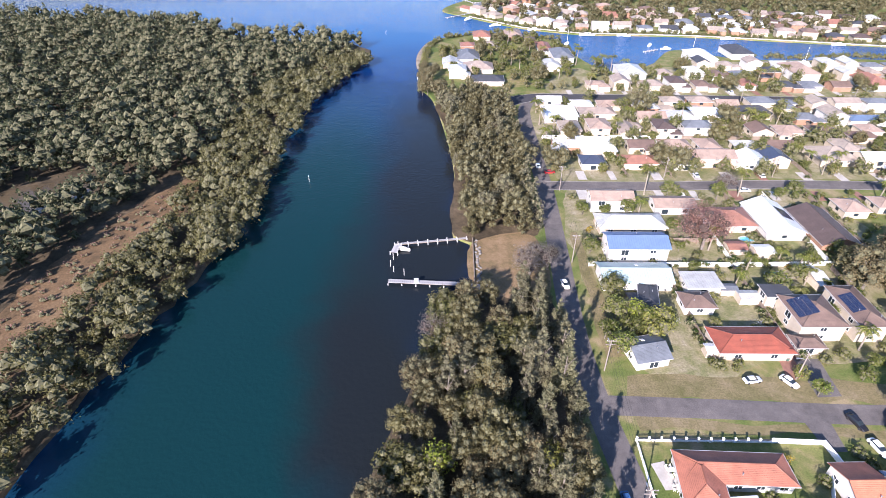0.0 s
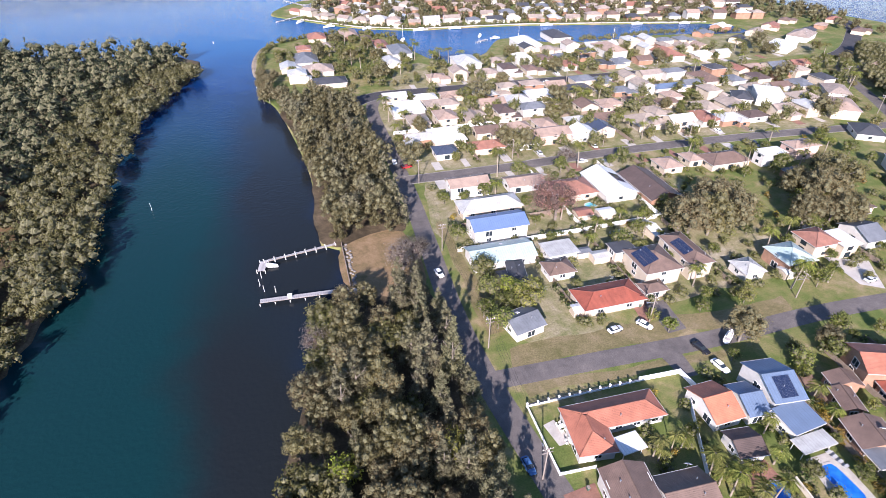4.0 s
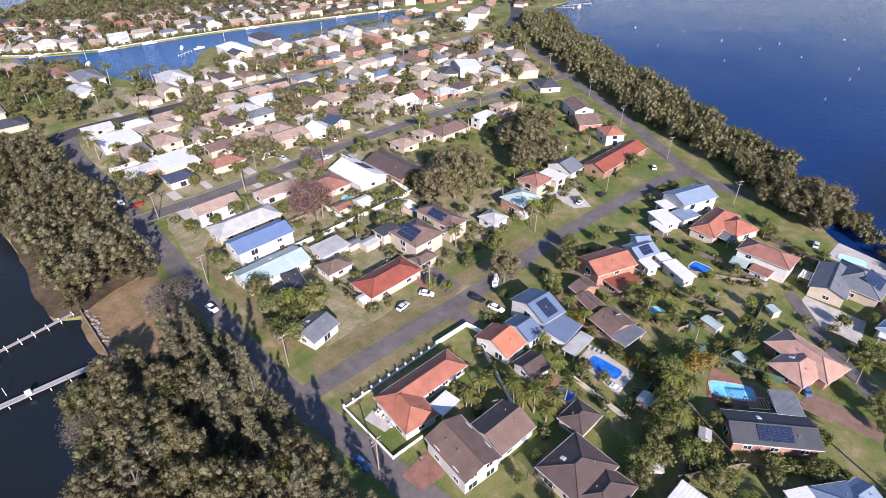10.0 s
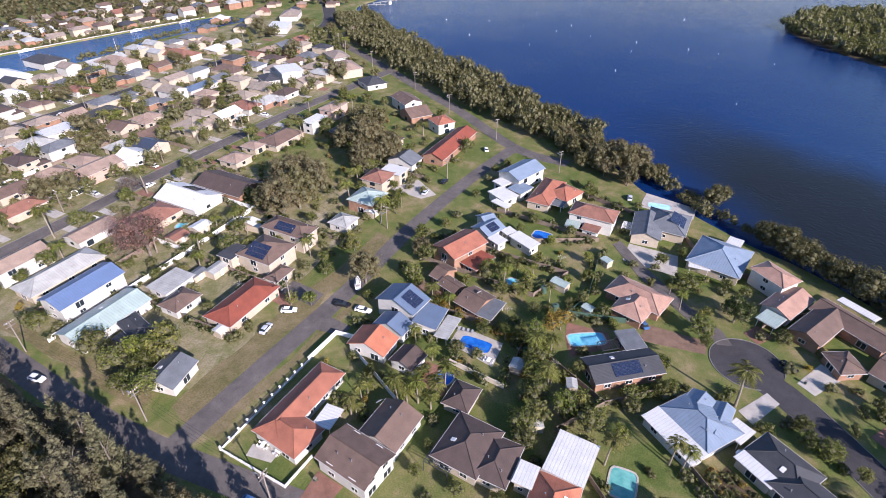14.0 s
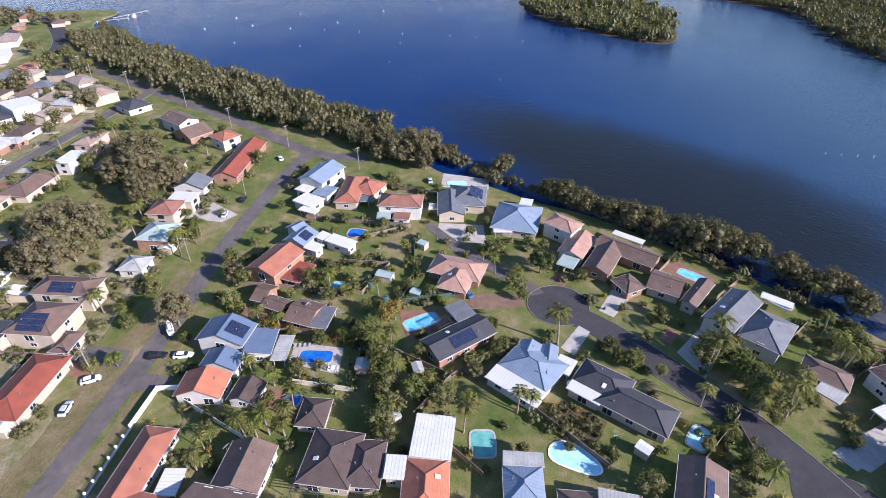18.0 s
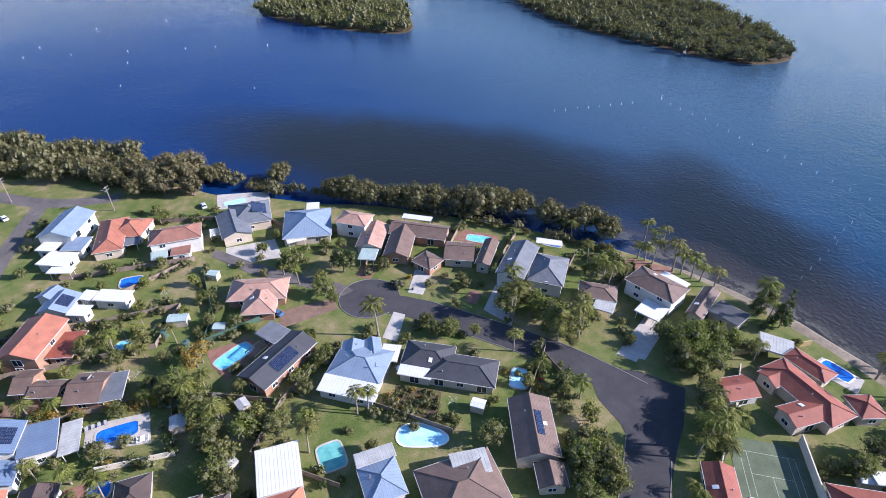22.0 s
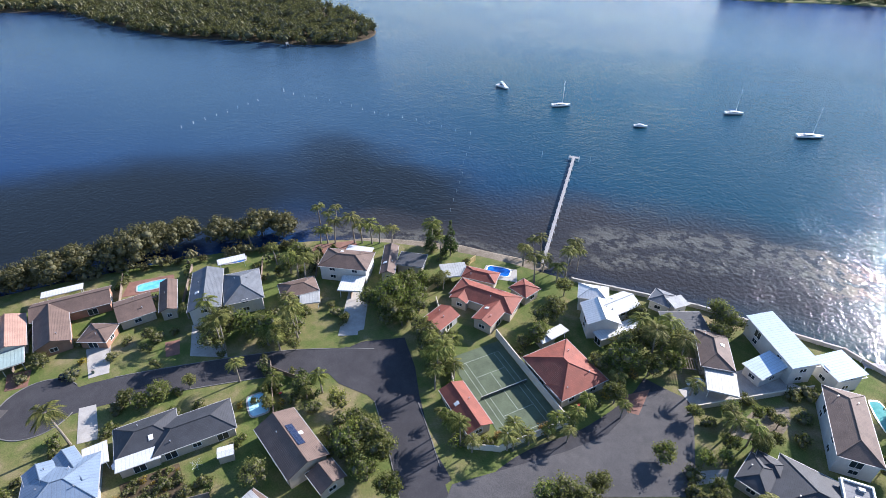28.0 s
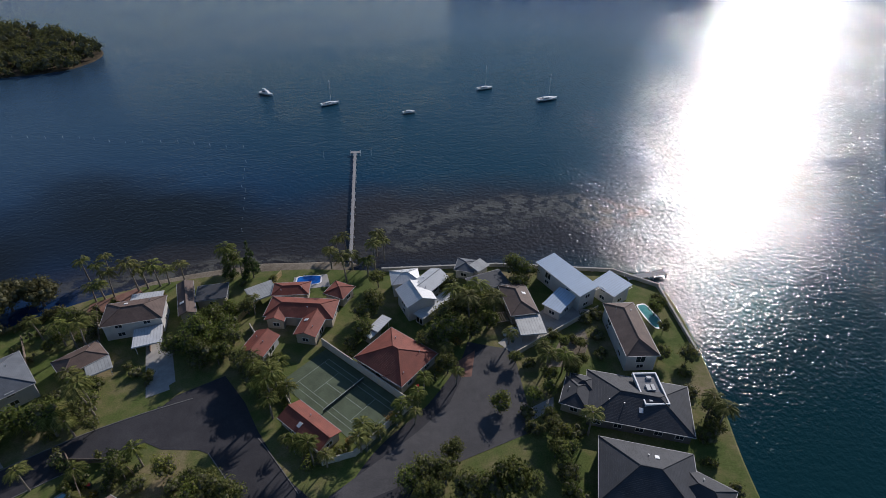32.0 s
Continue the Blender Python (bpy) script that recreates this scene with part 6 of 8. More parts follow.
YARDS_POINT = [(-8, -100), (-30, -128), (-52, -128), (-54, -60), (-20, -60), (-12, -80)]
for k, (x, y) in enumerate(scatter(YARDS_POINT, 3.6, 6, lambda x, y: any(a < x < b and c < y < d for a, b, c, d in BUILT))):
    if k % 3 == 0:
        tree("garden", x, y, 0.8)
    elif k % 3 == 1:
        tree("shrub", x, y, 1.1)

# planted rows beside the pools and along the court
ROWS = [((108, 57.7), (101.5, 28.1), 15, 0.8), ((86, 46), (69, 46), 8, 0.75), ((48, -88), (33, -65), 11, 0.9), ((30, -67), (17, -80), 7, 0.8), ((70, -58), (86, -46), 8, 0.6), ((86, 23), (104, 25), 7, 0.7), ((99, 12), (88, 20), 6, 0.7), ((64, 54), (72, 56), 5, 0.7), ((12, -88), (6, -104), 6, 0.8)]
for (x1, y1), (x2, y2), count, size in ROWS:
    for k in range(count):
        x, y = x1 + (x2 - x1) * k / (count - 1) + TREE_RNG.uniform(-0.7, 0.7), y1 + (y2 - y1) * k / (count - 1) + TREE_RNG.uniform(-0.7, 0.7)
        if k % 3 == 0:
            palm(x, y, 2, size, label="bushy yellow-green palm in a planted row")
        else:
            tree("lime_shrub" if k % 3 == 1 else "pale_shrub", x, y, size * 1.3)
for x, y, size in ((88, 10, 1.0), (84, -1, 0.9), (101, 22, 0.8), (119, 52, 0.7), (76, -52, 0.7), (62, -60, 1.0), (52, -55, 1.1), (48, -50, 0.9), (110, -6, 0.8), (128, 36, 0.8), (146, 22, 0.8), (-6, -84, 0.9), (-20, -78, 0.8), (88, 93, 0.8), (118, 92, 0.9), (123, 97, 0.7), (57, 108, 1.7), (53, 112, 1.4)):
    tree("lime", x, y, size)

# woods across the channel and on the islands
def clearing(x, y):
    return in_outline(x, y, [(-100, 200), (-117, 165), (-122, 125), (-140, 60), (-113, 60), (-104, 90), (-104, 124), (-95, 161)]) or in_outline(x, y, [(-178, 178), (-152, 199), (-137, 203), (-134, 185), (-153, 158), (-185, 145)])


near_edge = scatter([(-47, 370), (-72, 280), (-69, 211), (-68, 162), (-73, 132), (-81, 95), (-85, 55), (-112, 60), (-104, 90), (-103, 124), (-94, 161), (-100, 200), (-105, 280), (-75, 372)], 5.5, 7, clearing)
forest("mangrove_woods", near_edge, 4.2, 7.0, 0.5, 16, 260, 0.5, "mangrove", "dense grey-green mangroves along the channel bank", 11)
inland = scatter([(-62, 398), (-105, 285), (-104, 205), (-122, 160), (-130, 110), (-150, 60), (-330, 60), (-420, 470), (-371, 484), (-225, 468), (-127, 411), (-81, 412)], 5.6, 8, clearing)
forest("marsh_tufts", scatter([(-100, 198), (-116, 165), (-123, 120), (-139, 62), (-113, 62), (-105, 90), (-104, 124), (-95, 161)], 4.2, 18), 1.7, 0.7, 0.05, 5, 26, 0.3, "bare", "low brown saltmarsh tufts and dead scrub", 19)
forest("inland_woods", inland, 4.5, 11.5, 0.5, 10, 84, 0.74, "swamp", "wide grey-green swamp forest", 12, cones=0.2)
forest("island_woods", scatter([(544, -37), (615, -60), (648, -111), (598, -149), (498, -157), (434, -143), (432, -118), (476, -72)], 6.8, 9), 5.5, 8.0, 0.3, 10, 130, 0.85, "mangrove", "mangrove woods covering a small island", 13, -0.5)
forest("island_woods", scatter([(640, -230), (552, -279), (463, -270), (393, -270), (346, -287), (297, -301), (264, -326), (271, -366), (330, -399), (420, -430), (640, -438)], 7.2, 10), 5.5, 7.5, 0.3, 9, 105, 0.9, "mangrove", "mangrove woods covering a large island", 14, -0.5)
forest("far_woods", scatter([(55, -690), (0, -678), (-32, -692), (-100, -704), (-245, -698), (-245, -760), (55, -760)], 9.0, 15), 6.0, 10.0, 0.3, 8, 100, 1.2, "gum", "distant woods on the far shore", 15)

# scrub along the shores
edge = [p for q in ([(-12, 300), (-12, 322), (-12, 385), (-5, 416), (9, 431), (45, 443), (77, 426), (88, 380)], [(199, 378), (247, 376), (286, 379), (350, 369)], [(25, 501), (66, 464), (109, 446), (136, 445), (193, 440), (259, 427), (348, 407)]) for p in smooth_line(q, 4.5)]
forest("shore_scrub", [(p.x, p.y) for k, p in enumerate(edge) if k % 7], 2.4, 3.2, 0.1, 7, 90, 0.5, "mangrove", "low scrub along the canal and channel shore", 51)
edge = [p for q in ([(247, 50), (222, 15), (197, -12), (175, -42), (146, -74), (117, -104)], [(243, 52), (219, 18), (194, -9)]) for p in smooth_line(q, 3.2)]
forest("shore_scrub", [(p.x, p.y) for k, p in enumerate(edge) if k % 9], 2.2, 3.0, 0.1, 9, 130, 0.36, "mangrove", "low scrub along the lake shore", 52)

# ---- site works, boats and vehicles ----
TIMBER = surface("weathered_timber", (0.22, 0.17, 0.13), 0.9, 0.3, 0.6, 5.0)
JETTY_WOOD = surface("grey_jetty_timber", (0.36, 0.34, 0.33), 0.85, 0.3, 0.8, 4.0)
GREEN_STEEL = surface("green_sheet_fence", (0.06, 0.11, 0.085), 0.5, 0.12)
WHITE_PAINT = surface("white_paint", (0.8, 0.79, 0.77), 0.45, 0.06)
CREAM_WALL = surface("cream_rendered_wall", (0.58, 0.52, 0.42), 0.85, 0.12)
RUBBER = surface("black_rubber", (0.02, 0.02, 0.02), 0.8, 0.2)
STONE = surface("grey_rock", (0.22, 0.2, 0.18), 0.95, 0.35, 1.0, 5.0, 0.05)


def water_tint(name, colour, colour2):
    m, n, l, p = nodes_of(name)
    co = n.new("ShaderNodeTexCoord").outputs["Object"]
    l.new(ramp_node(n, l, noise_node(n, l, co, 0.5, 3.0), [(0.35, colour), (0.65, colour2)]), p.inputs["Base Color"])
    p.inputs["Roughness"].default_value = 0.08
    bump_node(n, l, p, noise_node(n, l, co, 1.5, 2.0), 0.15, 0.1)
    return m


POOL = {"cyan": water_tint("cyan_pool_water", (0.1, 0.42, 0.6), (0.22, 0.6, 0.75)), "blue": water_tint("deep_blue_pool_water", (0.008, 0.09, 0.42), (0.02, 0.16, 0.55)),
        "teal": water_tint("green_pool_water", (0.08, 0.3, 0.28), (0.16, 0.42, 0.38)), "pale": water_tint("pale_pool_water", (0.3, 0.6, 0.72), (0.45, 0.72, 0.8))}


def slab(name, pts, material, label):
    """A thin paved piece of ground."""
    slab.count += 1
    z = 0.045 + 0.004 * (slab.count % 6)
    ob = sheet(name, pts, z, material, label, name.replace("_", " "), step=0, bank=0.02, fall=0.1)
    return ob


slab.count = 0


def outline(kind, length, width):
    n = 28
    out = []
    for k in range(n):
        a = 2 * math.pi * k / n
        c, s = math.cos(a), math.sin(a)
        if kind == "rect":
            e = 6.0
            r = (abs(c) ** e + abs(s) ** e) ** (-1 / e)
            out.append((c * r * length / 2, s * r * width / 2))
        elif kind == "kidney":
            r = 1.0 - 0.28 * max(0.0, math.sin(a)) ** 4
            out.append((c * length / 2, s * r * width / 2 * (1 + 0.25 * c)))
        else:
            out.append((c * length / 2, s * width / 2))
    return out


def pool(x, y, length, width, turn, tint="cyan", kind="rect", label="rectangular swimming pool with clear blue water", rim=None):
    base = thing("swimming_pool", pose(x, y, 0, 0, 0, turn), label, "swimming pool")
    o = outline(kind, length, width)
    n = len(o)
    bm = bmesh.new()
    vs = []
    for px, py in o:
        d = Vector((px, py, 0))
        e = d + d.normalized() * 0.45
        vs.append([bm.verts.new((px, py, -0.1)), bm.verts.new((px, py, 0.14)), bm.verts.new((e.x, e.y, 0.14)), bm.verts.new((e.x, e.y, 0.0))])
    for a, b in zip(vs, vs[1:] + vs[:1]):
        for k in range(3):
            bm.faces.new((a[k], b[k], b[k + 1], a[k + 1]))
    part("coping", bm, rim or CONCRETE, base, "pale pool coping")
    me = mesh_from("pool_water", [(px, py, 0.09) for px, py in o], [tuple(range(n))], POOL[tint])
    part("pool_water", me, None, base)
    return base


def post_mesh(height, r=0.07):
    bm = boxed(-r, r, -r, r, -0.3, height)
    me = bpy.data.meshes.new("post")
    bm.to_mesh(me)
    bm.free()
    return me


def fence(x1, y1, x2, y2, height=1.7, material=None, label="", bay=8.0, thick=0.06, category="fence", name="fence"):
    """A fence of equal panels between posts."""
    material = material or TIMBER
    d = Vector((x2 - x1, y2 - y1, 0))
    n = max(1, round(d.length / bay))
    w = d.length / n
    base = thing(name, pose(x1, y1, 0, 0, 0, math.degrees(math.atan2(d.y, d.x))), label, category)
    bm = boxed(0.06, w - 0.06, -thick / 2, thick / 2, 0.05, height - 0.05)
    box(bm, 0.06, w - 0.06, -thick / 2 - 0.03, thick / 2 + 0.03, height - 0.05, height + 0.02)
    panel = bpy.data.meshes.new("panel")
    bm.to_mesh(panel)
    bm.free()
    panel.materials.append(material)
    post = post_mesh(height + 0.08, max(0.06, thick * 0.7))
    post.materials.append(material)
    for k in range(n):
        part("panel", panel, None, base).location = (k * w, 0, 0)
    for k in range(n + 1):
        part("post", post, None, base).location = (k * w, 0, 0)
    return base


def shed(x, y, length, width, turn, height, roof, wall_m, label="small garden shed with metal sheet roof"):
    base = thing("garden_shed", pose(x, y, 0, 0, 0, turn), label, "shed")
    part("wall", boxed(-length / 2, length / 2, -width / 2, width / 2, -0.1, height), wall_m, base)
    me, rise = roof_mesh(length, width, height + 0.06, "g", 14, 0.15)
    me.materials.append(ROOFS[roof])
    part("roof", me, None, base)
    part("door", boxed(-0.5, 0.5, -width / 2 - 0.05, -width / 2 - 0.003, 0, 1.9), FRAME, base)
    return base


CAR_PAINT = {c: surface("car_paint_" + c, v, 0.25, 0.04) for c, v in {"white": (0.78, 0.78, 0.78), "black": (0.015, 0.015, 0.018), "blue": (0.05, 0.12, 0.26), "silver": (0.45, 0.47, 0.5), "red": (0.35, 0.03, 0.03)}.items()}


def loft(bm, sections):
    """Closed skin through sections of equal point count."""
    rings = [[bm.verts.new(p) for p in s] for s in sections]
    n = len(rings[0])
    for a, b in zip(rings, rings[1:]):
        for k in range(n):
            bm.faces.new((a[k], a[(k + 1) % n], b[(k + 1) % n], b[k]))
    bm.faces.new(rings[0][::-1])
    bm.faces.new(rings[-1])
    return bm


def car(x, y, turn, colour="white", label="white car parked beside the street", z=0.01, long=4.5):
    base = thing("car", pose(x, y, z, 0, 0, turn), label, "car")
    k = long / 4.5

    def section(px, half, low, high):
        return [(px * k, -half, low), (px * k, -half * 0.98, high - 0.12), (px * k, -half * 0.8, high), (px * k, half * 0.8, high), (px * k, half * 0.98, high - 0.12), (px * k, half, low)]
    part("body", loft(bmesh.new(), [section(-2.25, 0.75, 0.4, 0.8), section(-2.0, 0.88, 0.3, 0.98), section(-1.0, 0.9, 0.28, 1.0), section(0.9, 0.9, 0.28, 0.98), section(1.8, 0.86, 0.3, 0.86), section(2.25, 0.7, 0.42, 0.66)]), CAR_PAINT[colour], base)
    part("window_band", loft(bmesh.new(), [section(-1.75, 0.74, 0.92, 1.05), section(-1.3, 0.72, 0.9, 1.4), section(0.25, 0.72, 0.9, 1.42), section(1.05, 0.76, 0.88, 1.0)]), GLASS, base, "dark car windows")
    part("car_roof", loft(bmesh.new(), [section(-1.32, 0.66, 1.36, 1.45), section(-0.6, 0.68, 1.38, 1.5), section(0.3, 0.66, 1.36, 1.45)]), CAR_PAINT[colour], base)
    for sx in (-1.4, 1.35):
        for sy in (-0.82, 0.82):
            part("wheel", tube(bmesh.new(), [(sx * k, sy - 0.1, 0.32), (sx * k, sy + 0.1, 0.32)], [0.32, 0.32], 14), RUBBER, base, "black tyre")
    for sy in (-0.55, 0.55):
        part("headlight", boxed(2.05 * k, 2.18 * k, sy - 0.16, sy + 0.16, 0.58, 0.7), GLASS, base)
    return base


def hull_mesh(length, beam, deck):
    secs = []
    for s in (-0.5, -0.3, 0.0, 0.25, 0.42, 0.5):
        w = beam / 2 * (1 - max(0.0, s * 1.9) ** 2.2) * (0.92 if s < -0.4 else 1.0)
        w = max(w, 0.04)
        lift = 0.15 * deck * max(0.0, s * 2) ** 2
        secs.append([(s * length, -w, deck + lift), (s * length, -w * 0.85, deck * 0.3), (s * length, 0, -0.35), (s * length, w * 0.85, deck * 0.3), (s * length, w, deck + lift)])
    return loft(bmesh.new(), secs)


def boat(x, y, turn, length=6.0, mast=0.0, cabin=1.0, label="white motor boat moored on the water", category="boat"):
    base = thing("sailing_boat" if mast else "motor_boat", pose(x, y, -0.62, 0, 0, turn), label, category)
    beam, deck = length * 0.32, 0.5 + length * 0.05
    part("hull", hull_mesh(length, beam, deck), WHITE_PAINT, base)
    part("deck", boxed(-0.42 * length, 0.2 * length, -beam * 0.33, beam * 0.33, deck + 0.005, deck + 0.06), JETTY_WOOD, base)
    if cabin:
        part("cabin", loft(bmesh.new(), [[(q * length, -beam * 0.3, deck), (q * length, -beam * 0.24, deck + hh), (q * length, beam * 0.24, deck + hh), (q * length, beam * 0.3, deck)] for q, hh in ((-0.22, 0.75 * cabin), (0.0, 0.8 * cabin), (0.12, 0.7 * cabin), (0.26, 0.12))]), WHITE_PAINT, base)
        part("windscreen", boxed(-0.2 * length, 0.02 * length, -beam * 0.31, beam * 0.31, deck + 0.32 * cabin, deck + 0.58 * cabin), GLASS, base)
    if cabin > 1.5:
        part("flybridge", boxed(-0.2 * length, -0.02 * length, -beam * 0.22, beam * 0.22, deck + 0.75 * cabin, deck + 0.75 * cabin + 0.7), WHITE_PAINT, base)
    if mast:
        part("mast", tube(bmesh.new(), [(0.06 * length, 0, deck), (0.06 * length, 0, deck + mast)], [0.09, 0.06], 6), WHITE_PAINT, base)
        part("boom", tube(bmesh.new(), [(0.05 * length, 0, deck + 1.3), (-0.35 * length, 0, deck + 1.3)], [0.13, 0.1], 6), CAR_PAINT["blue"], base, "boom with furled blue sail cover")
    return base


PILE = tube(bmesh.new(), [(0, 0, -2.0), (0, 0, 1.4), (0, 0, 1.5)], [0.11, 0.11, 0.07], 8)
PILE_MESH = bpy.data.meshes.new("pile")
PILE.to_mesh(PILE_MESH)
PILE.free()
PILE_MESH.materials.append(WHITE_PAINT)


def jetty(x1, y1, x2, y2, width=1.8, deck=0.45, gap=4.0, label="long narrow timber jetty on piles", boards=True, tops=True):
    d = Vector((x2 - x1, y2 - y1, 0))
    base = thing("jetty", pose(x1, y1, 0, 0, 0, math.degrees(math.atan2(d.y, d.x))), label, "jetty")
    n = max(1, int(d.length / 0.6)) if boards else 1
    step = d.length / n
    if boards and n < 160:
        me = bpy.data.meshes.new("plank")
        bm = boxed(0.02, step - 0.02, -width / 2, width / 2, deck - 0.06, deck)
        bm.to_mesh(me)
        bm.free()
        me.materials.append(JETTY_WOOD)
        for k in range(n):
            part("plank", me, None, base).location = (k * step, 0, 0)
    else:
        part("deck", boxed(0, d.length, -width / 2, width / 2, deck - 0.08, deck), JETTY_WOOD, base)
    for s in (-1, 1):
        part("beam", boxed(0, d.length, s * width * 0.36 - 0.07, s * width * 0.36 + 0.07, deck - 0.3, deck - 0.061), TIMBER, base)
    m = max(1, int(d.length / gap))
    for k in range(m + 1):
        for s in (-1, 1):
            part("pile", PILE_MESH, None, base, "white-topped timber pile").matrix_basis = pose(k * d.length / m, s * (width / 2 + 0.16), deck - (1.1 if tops else 1.75))
    return base


def marker(x, y, height=1.5, label="thin white marker post standing in water"):
    bm = tube(bmesh.new(), [(0, 0, -2), (0, 0, height - 0.1), (0, 0, height)], [0.08, 0.07, 0.04], 6)
    me = bpy.data.meshes.new("marker_post")
    bm.to_mesh(me)
    bm.free()
    me.materials.append(WHITE_PAINT)
    ob = new("marker_post", me)
    ob.location = (x, y, -0.7)
    return tagged(ob, label, "marker post", "marker posts in the lake")


def power_pole(x, y, turn=0, height=10.0, lamp=True):
    base = thing("power_pole", pose(x, y, 0, 0, 0, turn), "grey timber power pole with crossarms", "power pole", "street power poles")
    part("pole", tube(bmesh.new(), [(0, 0, -0.5), (0, 0, height)], [0.18, 0.12], 8), surface_pole, base)
    for z in (height - 0.5, height - 1.6):
        part("crossarm", boxed(-1.2, 1.2, -0.07, 0.07, z, z + 0.14), surface_pole, base)
    for s in (-1.05, -0.45, 0.45, 1.05):
        part("insulator", tube(bmesh.new(), [(s, 0, height - 0.36), (s, 0, height - 0.15)], [0.06, 0.04], 6), WHITE_PAINT, base)
    if lamp:
        part("lamp_arm", tube(bmesh.new(), [(0, 0, height - 2.4), (0, 1.0, height - 1.9), (0, 1.9, height - 1.8)], [0.05, 0.05, 0.05], 6), STEEL, base)
        part("lamp_head", boxed(-0.15, 0.15, 1.8, 2.5, height - 1.88, height - 1.74), STEEL, base)
    return base


surface_pole = surface("grey_pole_timber", (0.25, 0.21, 0.18), 0.9, 0.25)


def wires(a, b, height=9.6):
    base = thing("power_line", pose(a[0], a[1], 0), "thin overhead power lines between poles", "power line")
    d = Vector((b[0] - a[0], b[1] - a[1], 0))
    o = Vector((-d.y, d.x, 0)).normalized()
    for s in (-0.95, -0.4, 0.4, 0.95):
        pts = [o * s + d * (k / 8) + Vector((0, 0, height - 1.2 * 4 * (k / 8) * (1 - k / 8))) for k in range(9)]
        part("wire", tube(bmesh.new(), pts, [0.02] * 9, 3), RUBBER, base)
    return base

# paved places
slab("driveway", [(120.4, -36.3), (130.4, -41.9), (126.7, -46.3), (117.8, -40.0)], CONCRETE, "pale concrete driveway beside the lawn")
slab("driveway", [(76.3, -79.7), (84.6, -93.0), (80.8, -97.5), (72.9, -84.3)], CONCRETE, "pale concrete driveway beside the lawn")
slab("driveway", [(118.0, 1.2), (125.3, -0.1), (125.8, -15.3), (120.5, -15.4)], BROWN_DRIVE, "brown gravel driveway to the cul-de-sac")
slab("driveway", [(104.7, -23.9), (113.6, -29.8), (111.3, -32.5), (101.9, -27.1)], CONCRETE, "pale concrete driveway beside the lawn")
slab("driveway", [(105.3, -53.9), (114.3, -61.9), (109.6, -67.4), (96.7, -58.4)], CONCRETE, "grey concrete driveway in tree shade")
slab("driveway", [(110.3, -50.5), (115.0, -53.9), (112.6, -56.6), (108.2, -53.0)], BRICK_PAVING, "red brick driveway")
slab("driveway", [(133.7, -23.8), (138.8, -27.0), (135.4, -31.0), (130.6, -27.4)], BRICK_PAVING, "red brick driveway")
slab("driveway", [(40.7, 52.3), (48.1, 53.0), (47.5, 46.2), (41.3, 46.9)], BRICK_PAVING, "red brick paved forecourt")
slab("driveway", [(86.6, 103.2), (91.7, 102.4), (91.2, 94.1), (85.0, 91.6)], BRICK_PAVING, "salmon brick driveway")
slab("driveway", [(90.0, 99.2), (96.4, 99.3), (95.2, 87.2), (89.3, 86.8)], ASPHALT, "dark asphalt driveway")
slab("driveway", [(82.1, 80.2), (88.1, 80.7), (87.3, 72.0), (83.0, 72.0)], ASPHALT, "dark asphalt driveway")
slab("driveway", [(110.8, 66.2), (114.7, 64.2), (112.8, 55.2), (108.5, 56.9)], BROWN_DRIVE, "brown earth driveway")
slab("driveway", [(159.6, 104.0), (171.8, 98.1), (163.9, 85.7), (158.5, 89.4)], CONCRETE, "concrete driveway by the houses")
slab("driveway", [(166.3, 120.8), (175.2, 123.2), (168.9, 110.7), (162.2, 110.5)], CONCRETE, "concrete driveway by the houses")
slab("driveway", [(153.2, 12.5), (163.8, 12.6), (163.5, -3.1), (151.9, -4.3)], CONCRETE, "grey concrete forecourt")
slab("driveway", [(190.8, 14.1), (202.8, 13.6), (198.8, -5.0), (190.1, -4.9)], CONCRETE, "grey concrete lakeside terrace")
slab("driveway", [(164.2, 15.6), (152.1, 5.0), (139.0, -8.9), (131.7, -18.7), (127.1, -21.5), (125.7, -17.8), (136.5, -5.1), (147.4, 7.0), (160.8, 17.4)], ASPHALT, "brown asphalt shared drive along the lots")
slab("driveway", [(73.0, -81.7), (87.4, -104.4), (88.0, -97.6), (77.3, -78.7)], CONCRETE, "pale concrete driveway")
slab("driveway", [(-5.1, -105.4), (-19.7, -122.4), (-32.3, -121.2), (-20.6, -112.4), (-9.6, -101.2)], CONCRETE, "grey concrete drive beside white house")
slab("earth_patch", [(-17.3, -97.7), (-21.1, -107.0), (-28.4, -113.1), (-29.1, -108.0), (-26.2, -99.5)], SAND, "bare building site earth")
slab("driveway", [(5.6, -97.1), (0.8, -102.0), (1.3, -93.0), (3.8, -92.5)], BRICK_PAVING, "red brick driveway")
slab("driveway", [(-12.1, -84.2), (-18.4, -88.6), (-18.2, -85.5), (-12.9, -81.0)], CONCRETE, "concrete forecourt and path")
slab("pool_deck", [(94.0, 45.4), (101.2, 45.6), (100.3, 32.6), (91.2, 32.0)], CONCRETE, "grey pool deck paving")
slab("pool_deck", [(109.5, 18.6), (116.2, 20.1), (116.9, 9.0), (112.2, 6.5), (103.7, 15.4)], BRICK_PAVING, "tan paving round the pool")
slab("pool_deck", [(78.8, 47.3), (85.4, 47.8), (85.7, 38.7), (76.9, 38.8)], BRICK_PAVING, "brown paving round the pool")
slab("pool_deck", [(141.9, -59.6), (146.3, -65.2), (138.2, -74.6), (131.7, -70.5)], BRICK_PAVING, "brick paved pool terrace")
slab("deck", [(109.7, -104.5), (111.2, -109.2), (101.8, -117.9), (95.7, -113.3), (98.5, -109.2)], BRICK_PAVING, "red-brown timber deck by the water")
